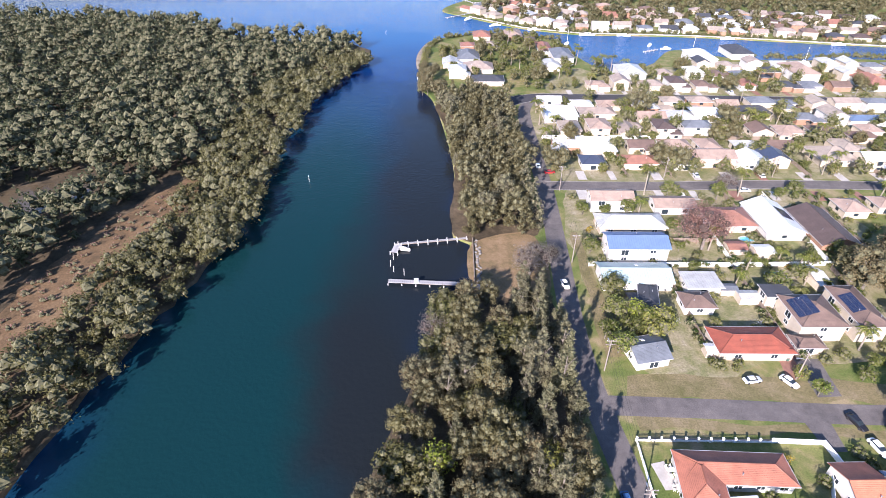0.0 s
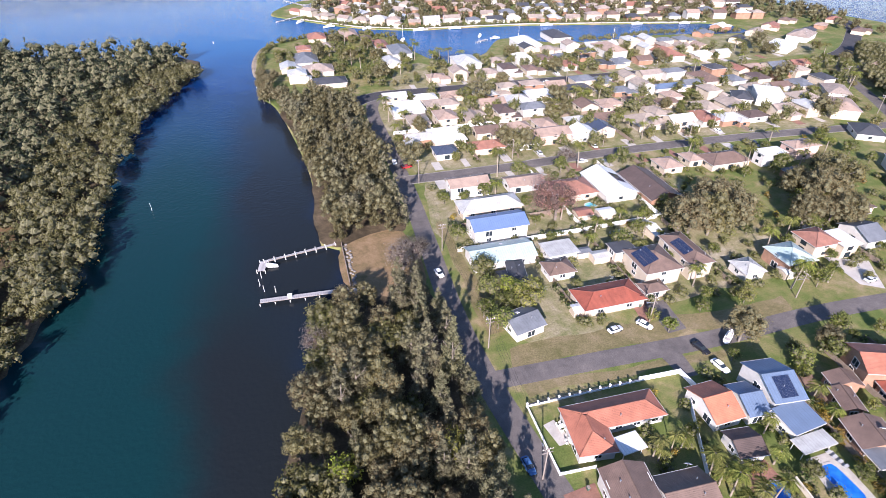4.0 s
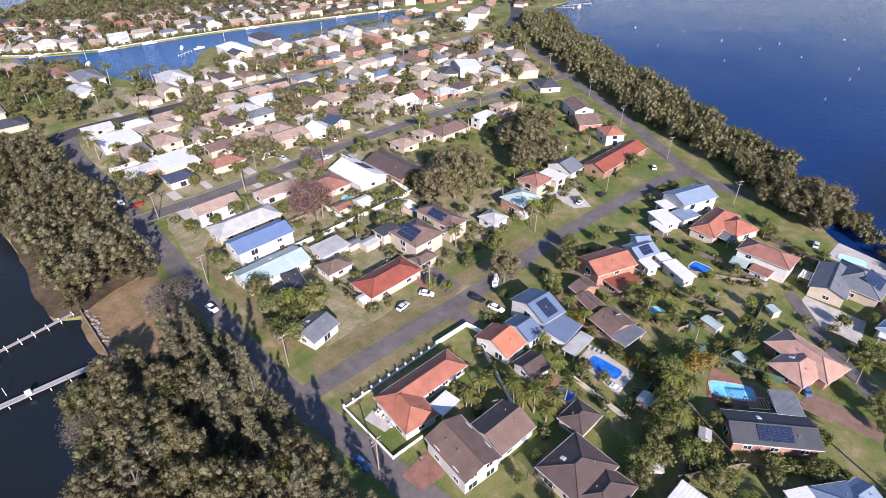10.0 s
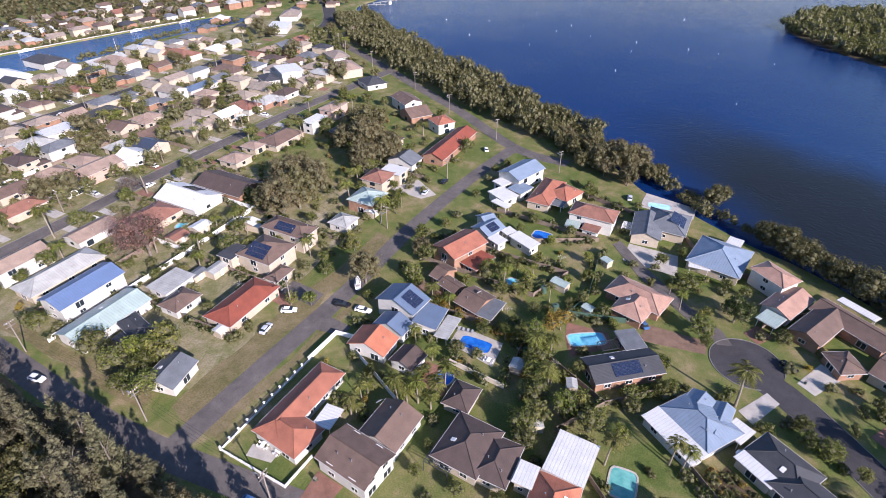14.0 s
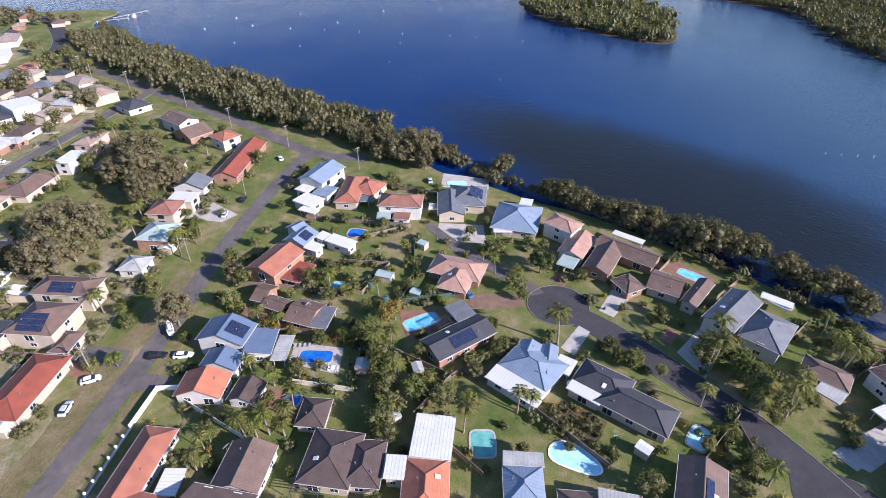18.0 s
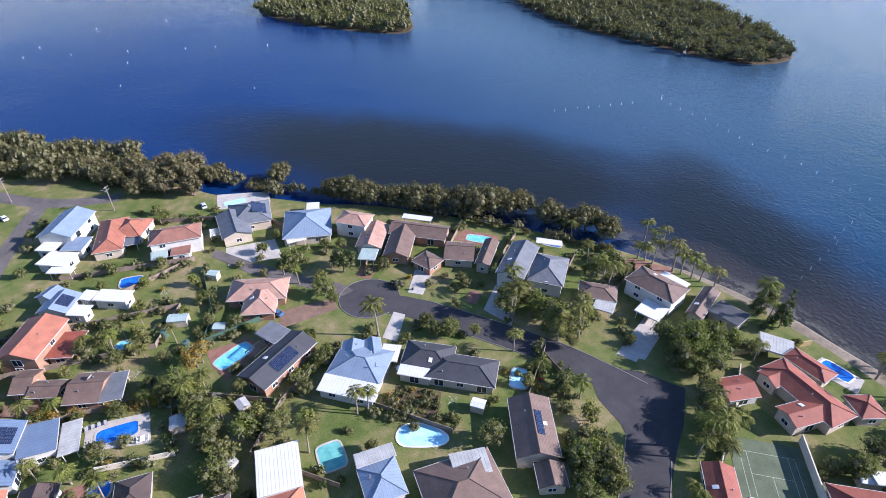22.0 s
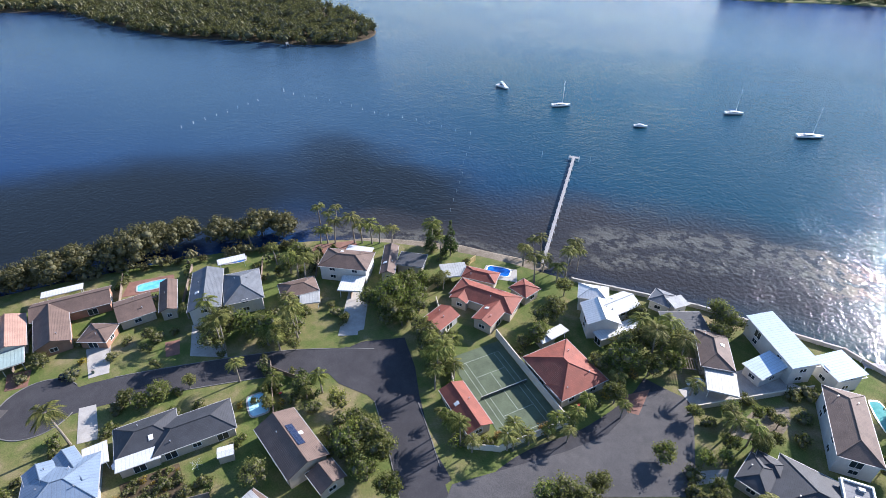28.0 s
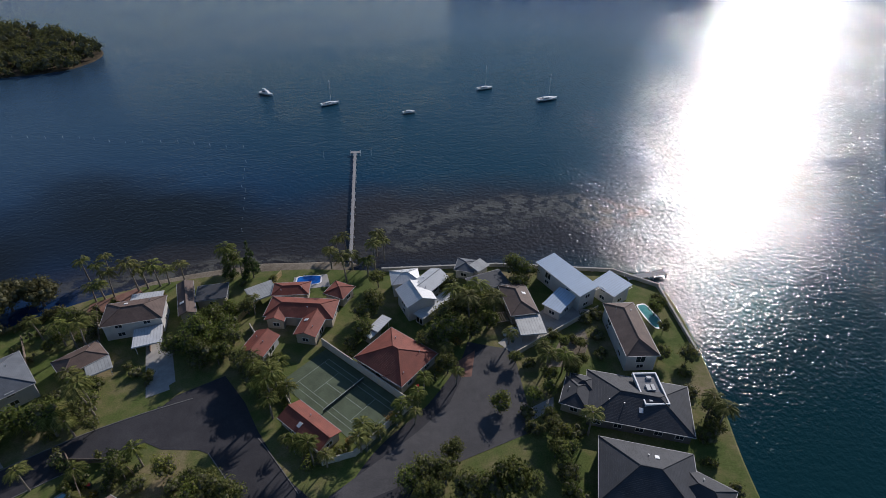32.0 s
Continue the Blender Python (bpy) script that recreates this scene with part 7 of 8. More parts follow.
slab("pool_deck", [(56.2, -121.3), (57.3, -127.5), (47.8, -130.2), (45.3, -124.4)], CONCRETE, "white tiled pool terrace")
slab("patio", [(44.0, 68.8), (46.9, 69.5), (48.5, 63.0), (45.1, 62.9)], CONCRETE, "pale courtyard paving")
slab("patio", [(54.6, -89.9), (54.5, -98.8), (52.9, -98.6), (52.4, -89.2)], CONCRETE, "pale concrete path beside the garage")

bed = slab("garden_bed", [(88.0, -22.6), (81.8, -32.0), (74.6, -28.2), (80.8, -19.2)], LITTER, "mulched garden bed with low shrubs and paths")
for k in range(26):
    u, v = (k % 7 + 0.5) / 7, (k // 7 + 0.5) / 4
    tree(("shrub", "lime_shrub", "pale_shrub", "shrub")[k % 4], 87.4 - 6.2 * u - 7.0 * v + (k * 5 % 3) * 0.3, -23.0 - 9.0 * u + 3.6 * v, 0.4 + 0.12 * (k % 3))
# tennis court
COURT = pose(31, -84, 0, 0, 0, -34)
court = tagged(new("tennis_court"), "faded green tennis court with white lines and net", "tennis court")
court.matrix_basis = COURT
part("court_surface", boxed(-15.2, 15.2, -7.4, 7.4, 0.0, 0.05), surface("green_court_paint", (0.1, 0.125, 0.072), 0.9, 0.3, 0.25, 3.0), court)
LINE = surface("court_line_paint", (0.33, 0.36, 0.29), 0.8, 0.15)
for x0, x1, yy in ((-11.9, 11.9, 5.49), (-11.9, 11.9, -5.49), (-11.9, 11.9, 4.11), (-11.9, 11.9, -4.11), (-6.4, 6.4, 0.0)):
    part("court_line", boxed(x0, x1, yy - 0.05, yy + 0.05, 0.05, 0.056), LINE, court)
for xx, half in ((-11.9, 5.49), (11.9, 5.49), (-6.4, 4.06), (6.4, 4.06)):
    part("court_line", boxed(xx - 0.05, xx + 0.05, -half + 0.06, half - 0.06, 0.05, 0.055), LINE, court)
part("net", boxed(-0.02, 0.02, -6.3, 6.3, 0.06, 0.95), surface("dark_net", (0.06, 0.07, 0.06), 0.9, 0.2), court)
part("net_band", boxed(-0.035, 0.035, -6.3, 6.3, 0.95, 1.02), WHITE_PAINT, court)
for s in (-6.4, 6.4):
    part("net_post", tube(bmesh.new(), [(0, s, 0), (0, s, 1.1)], [0.06, 0.06], 8), GREEN_STEEL, court)
fence(40.6, -99.8, 14.6, -82.2, 2.6, CREAM_WALL, "tall pale rendered wall beside the tennis court", 5.0, 0.2, "wall", "garden_wall")
fence(14.6, -82.2, 24.7, -68.3, 2.2, CREAM_WALL, "pale rendered wall behind a row of palms", 5.0, 0.2, "wall", "garden_wall")
fence(24.7, -68.3, 31, -65.5, 1.8, CREAM_WALL, "low cream garden wall on the corner", 3.0, 0.2, "wall", "garden_wall")
fence(31, -65.5, 46, -84, 1.6, CREAM_WALL, "cream garden wall beside the street", 5.0, 0.2, "wall", "garden_wall")
fence(62, -104.5, 52, -93, 1.5, CREAM_WALL, "cream garden wall beside the garage", 5.0, 0.2, "wall", "garden_wall")
fence(61.5, -128, 66.5, -104.5, 1.9, surface("tan_boundary_wall", (0.5, 0.36, 0.16), 0.85, 0.15), "tan boundary wall beside the lawn", 6.0, 0.2, "wall", "garden_wall")
fence(-9.5, -101, -33, -121.5, 1.6, CREAM_WALL, "pale boundary wall along the drive", 6.0, 0.2, "wall", "garden_wall")
fence(87.5, -60.5, 73, -62, 1.4, TIMBER, "curved timber retaining fence by the street", 4.0)
fence(73, -62, 68.5, -59.3, 1.4, TIMBER, "timber retaining fence by the street", 4.0)
def rail_fence(x1, y1, x2, y2, label, bay=2.6, height=1.25):
    """A low white plinth wall with square capped posts and dark rails in place of shade."""
    d = Vector((x2 - x1, y2 - y1, 0))
    n = max(1, round(d.length / bay))
    w = d.length / n
    base = thing("front_fence", pose(x1, y1, 0, 0, 0, math.degrees(math.atan2(d.y, d.x))), label, "fence")
    for k in range(n):
        part("plinth", boxed(k * w + 0.19, (k + 1) * w - 0.19, -0.09, 0.09, -0.1, 0.5), WHITE_PAINT, base)
        # Dark rails added to stand in for the shadow behind the fence.
        for z in (0.66, 0.84, 1.02):
            part("rail", boxed(k * w + 0.19, (k + 1) * w - 0.19, -0.03, 0.03, z, z + 0.06), DARK_RAIL, base, "dark rail standing in for shade")
    for k in range(n + 1):
        bm = boxed(k * w - 0.18, k * w + 0.18, -0.18, 0.18, -0.1, height)
        box(bm, k * w - 0.23, k * w + 0.23, -0.23, 0.23, height, height + 0.08)
        part("post", bm, WHITE_PAINT, base)


DARK_RAIL = surface("dark_rail_paint", (0.05, 0.05, 0.055), 0.5, 0.15)
# white wall round the corner house
fence(42.5, 74.5, 42, 56.5, 0.75, WHITE_PAINT, "low white rendered front wall with square posts", 3.0, 0.2, "fence", "front_fence")
fence(42, 56.5, 50, 56, 0.75, WHITE_PAINT, "low white rendered front wall with square posts", 3.0, 0.2, "fence", "front_fence")
rail_fence(42.5, 74.5, 72, 74.2, "white plinth fence with posts and dark rails for shade")
fence(72, 74.2, 83, 73.7, 1.5, WHITE_PAINT, "tall white rendered front wall", 3.0, 0.2, "fence", "front_fence")
fence(83, 73.7, 84, 66.5, 1.5, WHITE_PAINT, "tall white rendered side wall", 3.0, 0.2, "fence", "front_fence")
fence(69, 44, 80, 66, 1.7, WHITE_PAINT, "white painted side fence between gardens")
fence(87.5, 42, 86, 27, 1.6, CREAM_WALL, "cream wall behind the pool", 5.0, 0.15)
fence(57, 40, 69, 44, 1.7, WHITE_PAINT, "white painted fence beside brown house")
# green fence by the long pool, and back fences
fence(118.8, 20.6, 123, 5.6, 1.9, GREEN_STEEL, "dark green metal fence beside the pool")
fence(154, 20, 128.5, 17.5, 1.7, GREEN_STEEL, "dark green metal back fence")
fence(128.5, 17.5, 119, 20.6, 1.7, GREEN_STEEL, "dark green metal back fence")
for x1, y1, x2, y2 in ((105, 70, 104, 28), (124, 70, 122, 32), (138, 70, 137, 26), (122, 32, 137, 26), (163, 60, 160, 22), (104, 28, 88, 27), (190, 40, 183, 12), (149, 42, 160, 22), (100, -22, 85, -14), (85, -14, 70, -30), (103, -8, 92, 4), (92, 4, 80, 12), (80, 12, 66, -4), (104, 28, 92, 4),
                       (152, -42, 138, -28), (136, -55, 150, -66), (123, -66, 136, -80), (107, -80, 120, -94), (99, -95, 108, -108), (84, -93, 94, -112), (181, 0, 168, -8), (168, -8, 160, -24), (67, -45, 85, -62)):
    fence(x1, y1, x2, y2, 1.7, TIMBER, "weathered timber paling fence between gardens")
for x1, y1, x2, y2 in ((46, 139, 92, 139), (92, 139, 124, 140), (69, 97, 69, 138), (91, 99, 91, 138), (120, 100, 122, 138), (48, 153, 92, 153), (92, 139, 92, 186), (108, 140, 108, 186), (123, 140, 123, 186), (140, 142, 140, 187), (153, 96, 153, 120), (173, 96, 173, 122), (46, 240, 110, 240), (110, 240, 215, 239),
                       (75, 200, 75, 288), (93, 200, 93, 288), (107, 240, 107, 286), (125, 200, 125, 286), (150, 200, 150, 286), (180, 200, 180, 286), (212, 198, 212, 280)):
    fence(x1, y1, x2, y2, 1.7, WHITE_PAINT if x1 in (46, 92, 123) else TIMBER, "pale fence between back gardens" if x1 in (46, 92, 123) else "weathered timber paling fence between gardens", 9.0)

# pools
pool(96.7, 39, 8.4, 4.2, -88, "blue", label="deep blue rectangular garden swimming pool")
pool(111.9, 13.4, 9.6, 4.6, -58, "cyan", label="light blue rectangular pool beside green fence")
pool(71.5, -23.5, 11.0, 6.4, 64, "pale", "kidney", "pale blue kidney-shaped pool with white coping", WHITE_PAINT)
pool(73.9, -3.9, 6.6, 5.2, 4, "teal", label="green-tinted rectangular backyard swimming pool")
pool(82.8, 41, 5.0, 4.0, 10, "blue", "oval", "small oval deep blue pool")
pool(139, -67.8, 8.2, 3.8, 54, "cyan", label="light blue rectangular pool on brick terrace")
pool(128.5, -89, 8.0, 3.6, 46, "blue", label="deep blue waterside swimming pool")
pool(-47.5, -120.3, 9.6, 3.0, 110, "teal", label="long green pool with white coping by water", rim=WHITE_PAINT)
pool(78.8, -51.4, 6.2, 4.2, 145, "pale", label="small pale blue pool behind fence")
pool(155, 40.2, 6.0, 4.8, 88, "blue", label="deep blue pool beside the lawn")
pool(52.5, -126.6, 7.0, 4.0, 12, "blue", label="blue pool on a white tiled terrace", rim=WHITE_PAINT)
pool(103, 134, 5.4, 4.6, 0, "teal", label="dark green backyard pool")
pool(103.6, 155, 5.2, 3.0, 0, "cyan", "oval", "small light blue backyard pool")
pool(101.6, 244.4, 5.5, 3.5, 0, "cyan", label="small light blue backyard pool")
pool(125.5, 40, 4.6, 4.2, 0, "cyan", "oval", "round light blue above-ground pool")
pool(194.4, 7.5, 8.0, 4.0, -82, "pale", label="pale blue lakeside terrace pool")
pool(102.5, 27.5, 4.4, 4.4, 0, "cyan", "oval", "small round blue pool among shrubs")

# sheds
for x, y, lx, ly, turn, roof in ((129.9, 26.4, 5, 3, 75, "green"), (147.8, 16.7, 3, 2.4, 60, "green"), (93.2, 26.2, 3.4, 3, 0, "palegrey"), (79, 16.6, 3.6, 3, 30, "palegrey"), (140.2, 99.3, 5, 4, 0, "white"), (122.4, 16, 3, 2.4, 70, "green"), (93.2, 12.4, 3, 2.4, 20, "palegrey"), (74, -38, 3, 2.4, 50, "white"),
                              (88.5, 122.5, 6, 4, 0, "palegrey"), (113, 132, 4, 10, 8, "white"), (84, 126, 5, 3, 0, "grey"), (104, 146, 6, 5, 0, "white"), (96, 148, 6, 5, 0, "brownred"), (28.5, -104, 4, 3, 60, "white"), (56, 119, 6, 8, 0, "slate"), (69, 101, 3, 3, 0, "white")):
    shed(x, y, lx, ly, turn, 2.2, roof, WALLS["cream"])

# vehicles
car(75.8, 91.7, 8, "silver", "silver-blue wagon parked on the verge")
car(84.6, 91.2, -60, "white", "white car parked on a brick driveway")
car(93.6, 79.3, -75, "black", "black car parked near the driveway", long=5.0)
car(94.2, 72.6, -80, "white", "white utility parked on the driveway", long=5.0)
trailer = thing("boat_trailer", pose(103, 80.4, 0, 0, 0, 35), "boat trailer parked beside the road", "trailer")
for s_y in (-0.7, 0.7):
    part("frame", boxed(-2.4, 3.4, s_y - 0.05, s_y + 0.05, 0.42, 0.52), STEEL, trailer)
    part("wheel", tube(bmesh.new(), [(-0.6, s_y * 1.45 - 0.09, 0.3), (-0.6, s_y * 1.45 + 0.09, 0.3)], [0.3, 0.3], 12), RUBBER, trailer)
stored = boat(103, 80.4, 35, 5.6, 0, 0.7, "grey covered runabout stored on its trailer")
stored.location.z = 0.85
car(36.8, 129, -80, "white", "white car parked on the riverside street")
car(36.5, 60, -85, "blue", "dark blue car parked under trees")
car(210.5, 84.8, 30, "white", "white car parked beside the driveway")
car(174.3, 87.5, 0, "black", "black car parked beside the street")
car(124.4, 1.2, 40, "blue", "blue car parked beside salmon-roofed house")
car(195, 18.6, 10, "silver", "silver car parked by the lake")
car(125, -34.4, 50, "black", "black car parked by the kerb")
car(-8.3, -109.3, 30, "white", "white car parked on the drive")
car(163, 90, 5, "silver", "silver car parked in a driveway")
car(118, 189, 0, "white", "white car parked on the second street")
car(181, 196, 0, "black", "dark car parked on the second street")
car(150, 293, 0, "white", "white car driving lane side of main road")
car(40, 210, 88, "white", "white car parked on the riverside street")
car(44, 204, 10, "red", "red car on the street corner")
van = thing("caravan", pose(-13.6, -110.4, 0.05, 0, 0, 25), "white caravan parked beside the drive", "caravan")
part("body", boxed(-2.8, 2.8, -1.15, 1.15, 0.5, 2.6, bevel=0.15), WHITE_PAINT, van)
for k in (-1.5, 0.0, 1.5):
    part("window", boxed(k - 0.45, k + 0.45, -1.17, -1.152, 1.4, 2.0), GLASS, van)
for s in (-1, 1):
    part("wheel", tube(bmesh.new(), [(0, s * 1.0 - 0.1, 0.33), (0, s * 1.0 + 0.1, 0.33)], [0.33, 0.33], 12), RUBBER, van)

# jetties, boats and posts
jetty(42, -137, 59, -217, 1.15, 0.5, 5.0, "long narrow pale timber jetty over shallow water", True, False)
jetty(61.2, -217.7, 57, -218.3, 1.8, 0.5, 3.5, "end platform of the long jetty")
jetty(8.8, 129, -16.5, 130.5, 1.7, 0.35, 4.2, "grey timber jetty on dark piles", True, False)
jetty(8, 154.3, -15, 150.5, 0.9, 0.35, 3.2, "narrow grey walkway with white-topped piles")
jetty(-15, 150.5, -16, 145.5, 2.2, 0.3, 2.6, "small floating boat platform")
jetty(13.5, 127.6, 8.6, 127.4, 3.4, 0.36, 3.0, "square timber landing at the bank")
fence(9.6, 129.5, 10, 153.8, 0.7, TIMBER, "low timber seawall along the bank", 4.0, 0.2, "seawall", "seawall")
for k in range(34):
    rr = random.Random(k)
    bm = bmesh.new()
    bmesh.ops.create_icosphere(bm, subdivisions=1, radius=rr.uniform(0.3, 0.7))
    for v in bm.verts:
        v.co *= rr.uniform(0.75, 1.15)
        v.co.z *= 0.6
    me = bpy.data.meshes.new("rock")
    bm.to_mesh(me)
    bm.free()
    me.materials.append(STONE)
    ob = tagged(new("rock", me), "rough grey rock on the bank", "rock", "rocks by the jetty")
    ob.location = (11.3 + rr.uniform(-0.8, 0.9), 130 + k * 0.7, 0.15)
locker = thing("storage_box", pose(-8, 130, 0.35), "white storage box on the jetty", "storage box")
part("body", boxed(-0.6, 0.6, -0.45, 0.45, 0, 0.9), WHITE_PAINT, locker)
part("lid", boxed(-0.66, 0.66, -0.5, 0.5, 0.9, 1.0, bevel=0.03), WHITE_PAINT, locker)
boat(-13.2, 148.3, -15, 5.0, 0, 0.6, "small white runabout boat tied at the jetty")
for x, y in ((-16, 143), (-15.3, 136), (-12, 134.5), (-16.5, 139)):
    marker(x, y, 2.6, "white-topped mooring pile near the jetty")
boat(127, -291, 160, 9.0, 0, 2.0, "white motor cruiser with flybridge at mooring")
boat(87, -279, 215, 10.0, 12.0, 0.7, "white sailing yacht with bare mast at mooring")
boat(43, -271, 200, 6.5, 0, 0.8, "small white motor boat at mooring")
boat(5, -314, 205, 9.5, 12.0, 0.7, "white sailing yacht with bare mast at mooring")
boat(-30, -299, 205, 12.0, 13.0, 0.8, "large white sailing yacht at mooring")
for x, y, turn, long in ((41.7, 472, 200, 10), (71.9, 458, 190, 11), (110.4, 442, 185, 12), (138.4, 440, 175, 10), (158.5, 402, 10, 8), (215, 432, 175, 10), (290, 416, 170, 9), (330, 408, 170, 9), (20, 494, 230, 9), (150, 412, 60, 7), (480, 300, 30, 10)):
    boat(x, y, turn, long, 0, 1.4, "white motor cruiser moored in the canal")
for x, y in ((240, 370), (175, 396), (90, 415)):
    boat(x, y, 70, 9, 10.0, 0.7, "white yacht moored in the canal")
jetty(150, 398, 140, 392, 1.6, 0.4, 3.0, "short white canal jetty", False)
for a in ((2, 498, 22, 516), (22, 516, 60, 549), (34, 553, 12, 590), (60, 549, 40, 588), (46, 575, 20, 640), (30, 565, 70, 575), (28, 585, 66, 596), (24, 605, 62, 618), (470, 312, 500, 300), (455, 318, 470, 300)):
    jetty(*a, 1.8, 0.4, 6.0, "distant white marina jetty", False)
for x, y in ((-54, 196), (-45, 441), (-102, 462), (72, -213), (52, -218), (231, -220), (-16, 330)):
    marker(x, y, 3.2)
for k in range(16):
    marker(231 - k * 8.0, -220.5 + math.sin(k) * 1.2, 1.3)
for k in range(8):
    marker(236 - k * 0.6, -155 - k * 6.6, 1.5)
for k in range(9):
    marker(104 - k * 2.5, -205 + k * 7.5 if k < 4 else -180 + (k - 4) * 7, 1.3)
for x, y in ((453, 186), (447, 153), (445, 125), (443, 97), (439, 62), (435, 25), (431, 5), (424, -30), (470, 120), (500, 160), (410, 60), (395, 130), (480, 210), (440, 220), (400, 180), (360, 60), (330, -12), (520, 90), (536, 40)):
    marker(x, y, 1.6)
hut = thing("boat_shed", pose(316, -311, -0.7, 0, 0, 30), "small white boat shed on piles", "boat shed")
part("wall", boxed(-4, 4, -3, 3, 0.8, 3.4), WALLS["dark"], hut)
me, rise = roof_mesh(8, 6, 3.45, "g", 14, 0.5)
me.materials.append(ROOFS["white"])
part("roof", me, None, hut)
for sx in (-3.7, 3.7):
    for sy in (-2.7, 2.7):
        part("pile", boxed(sx - 0.15, sx + 0.15, sy - 0.15, sy + 0.15, -1.5, 0.8), TIMBER, hut)
jetty(311, -306, 300, -297, 1.4, 0.3, 4.0, "short timber jetty at the boat shed", False)

# power poles and lines
RIVER_POLES = [(38.2, 56.6), (40.5, 95), (41.2, 141), (45.5, 189), (46, 236)]
LAKE_POLES = [(203.6, 49.1), (224, 85.5), (244, 120), (268.7, 154), (295, 200), (322, 245)]
STREET_POLES = [(87, 92.5), (134.5, 89.6), (178, 88), (90, 200), (135, 201.5), (180, 200), (100, 288), (160, 288), (220, 287), (280, 284)]
for p in RIVER_POLES:
    power_pole(*p, 0, 10.5)
for p in LAKE_POLES:
    power_pole(*p, -33, 10.0)
for p in STREET_POLES:
    power_pole(*p, 90, 9.0)
for row in (RIVER_POLES, LAKE_POLES):
    for a, b in zip(row, row[1:]):
        wires(a, b)

# seawalls and shore
far_bank = [(22, 503), (64, 463), (108, 444.5), (136, 443.5), (193, 438.5), (259, 425.5), (349, 405.5)]
for (x1, y1), (x2, y2) in zip(far_bank, far_bank[1:]):
    fence(x1, y1, x2, y2, 0.7, CONCRETE, "pale concrete seawall along the canal", 15.0, 0.5, "seawall", "seawall")
fence(31, -133.5, -4, -139.5, 1.2, CONCRETE, "pale concrete seawall along the point", 6.0, 0.5, "seawall", "seawall")
fence(-4, -139.5, -40, -140.3, 1.2, CONCRETE, "pale concrete seawall along the point", 6.0, 0.5, "seawall", "seawall")
fence(-40, -140.3, -52.5, -134, 1.2, CONCRETE, "pale concrete seawall along the point", 6.0, 0.5, "seawall", "seawall")
fence(-52.5, -134, -56.5, -106, 1.0, CONCRETE, "pale concrete seawall beside the channel", 6.0, 0.5, "seawall", "seawall")
jetty(-44, -137, -56, -141, 2.2, 0.5, 4.0, "short timber jetty at the point")
sheet("beach", [(104, -113), (92, -121.5), (78, -126), (62, -130.5), (44, -133), (40, -136), (50, -137), (64, -134.5), (80, -129.5), (95, -124), (107, -114.5)], -0.5, SAND, "narrow strip of shore sand and weed", "beach", ragged=1.5, bank=1.5, fall=0.5)
sheet("beach_north", [(-13, 350), (-13, 385), (-6, 415), (6, 430), (3, 433), (-10, 420), (-17, 386), (-16, 352)], -0.3, SAND, "sandy beach at the channel mouth", "beach", bank=2, fall=0.6)
bulb = sheet("cul_de_sac", [(122 + 8.8 * math.cos(k * math.pi / 12), -25 + 8.8 * math.sin(k * math.pi / 12)) for k in range(24)], 0.03, DARK_ASPHALT, "round asphalt end of the cul-de-sac", "road", step=0)
bm = bmesh.new()
ring = [[bm.verts.new((122 + r * math.cos(k * math.pi / 24), -25 + r * math.sin(k * math.pi / 24), z)) for r, z in ((8.75, 0.0), (8.75, 0.13), (8.95, 0.13), (8.95, 0.0))] for k in range(-13, 28)]
for a, b in zip(ring, ring[1:]):
    for k in range(3):
        bm.faces.new((a[k], b[k], b[k + 1], a[k + 1]))
part("kerb", bm, KERB, bulb, "worn grey concrete kerb")
sheet("road_corner", [(76.1, -68.7), (70.5, -80.2), (61.6, -87.2), (53.5, -79.7), (47.8, -72.6), (38.0, -62.2), (30.4, -57.3), (33.1, -51.2), (36.9, -53.6), (43.7, -59.7), (50.6, -64.3), (58.5, -66.4), (66.5, -65.8)], 0.046, DARK_ASPHALT, "wide dark asphalt street junction", "road", step=0)
sheet("road_turning", [(29.9, -56.5), (24.1, -62.8), (12.6, -75.3), (6.0, -84.1), (3.8, -91.6), (3.7, -98.3), (-2.7, -104.0), (-7.1, -103.6), (-9.8, -98.6), (-13.5, -78.5), (29.4, -53.4)], 0.05, SHEEN_ASPHALT, "wide asphalt turning area with sheen painted pale", "road", step=0)
DRY = ground_material("dry_verge", [(0.3, (0.12, 0.11, 0.045)), (0.55, (0.19, 0.155, 0.08)), (0.8, (0.25, 0.195, 0.12))], 0.12, 2.5)
sheet("verge", [(44, 87.2), (60, 86.4), (90, 85.4), (130, 85.4), (132, 90), (100, 92), (60, 93.5), (45, 93)], 0.012, DRY, "dry brown grass verge beside the street", "verge", ragged=2.5)
sheet("verge_south", [(44, 81), (70, 79.5), (100, 77.5), (100, 75.5), (60, 77.5), (44, 77)], 0.012, DRY, "dry brown grass verge beside the street", "verge", ragged=1.5, seed=4.0)
sheet("verge_riverside", [(42, 100), (43, 130), (44, 160), (46, 160), (47, 130), (47, 100)], 0.014, DRY, "dry brown grass verge beside the street", "verge", ragged=2.0, seed=7.0)

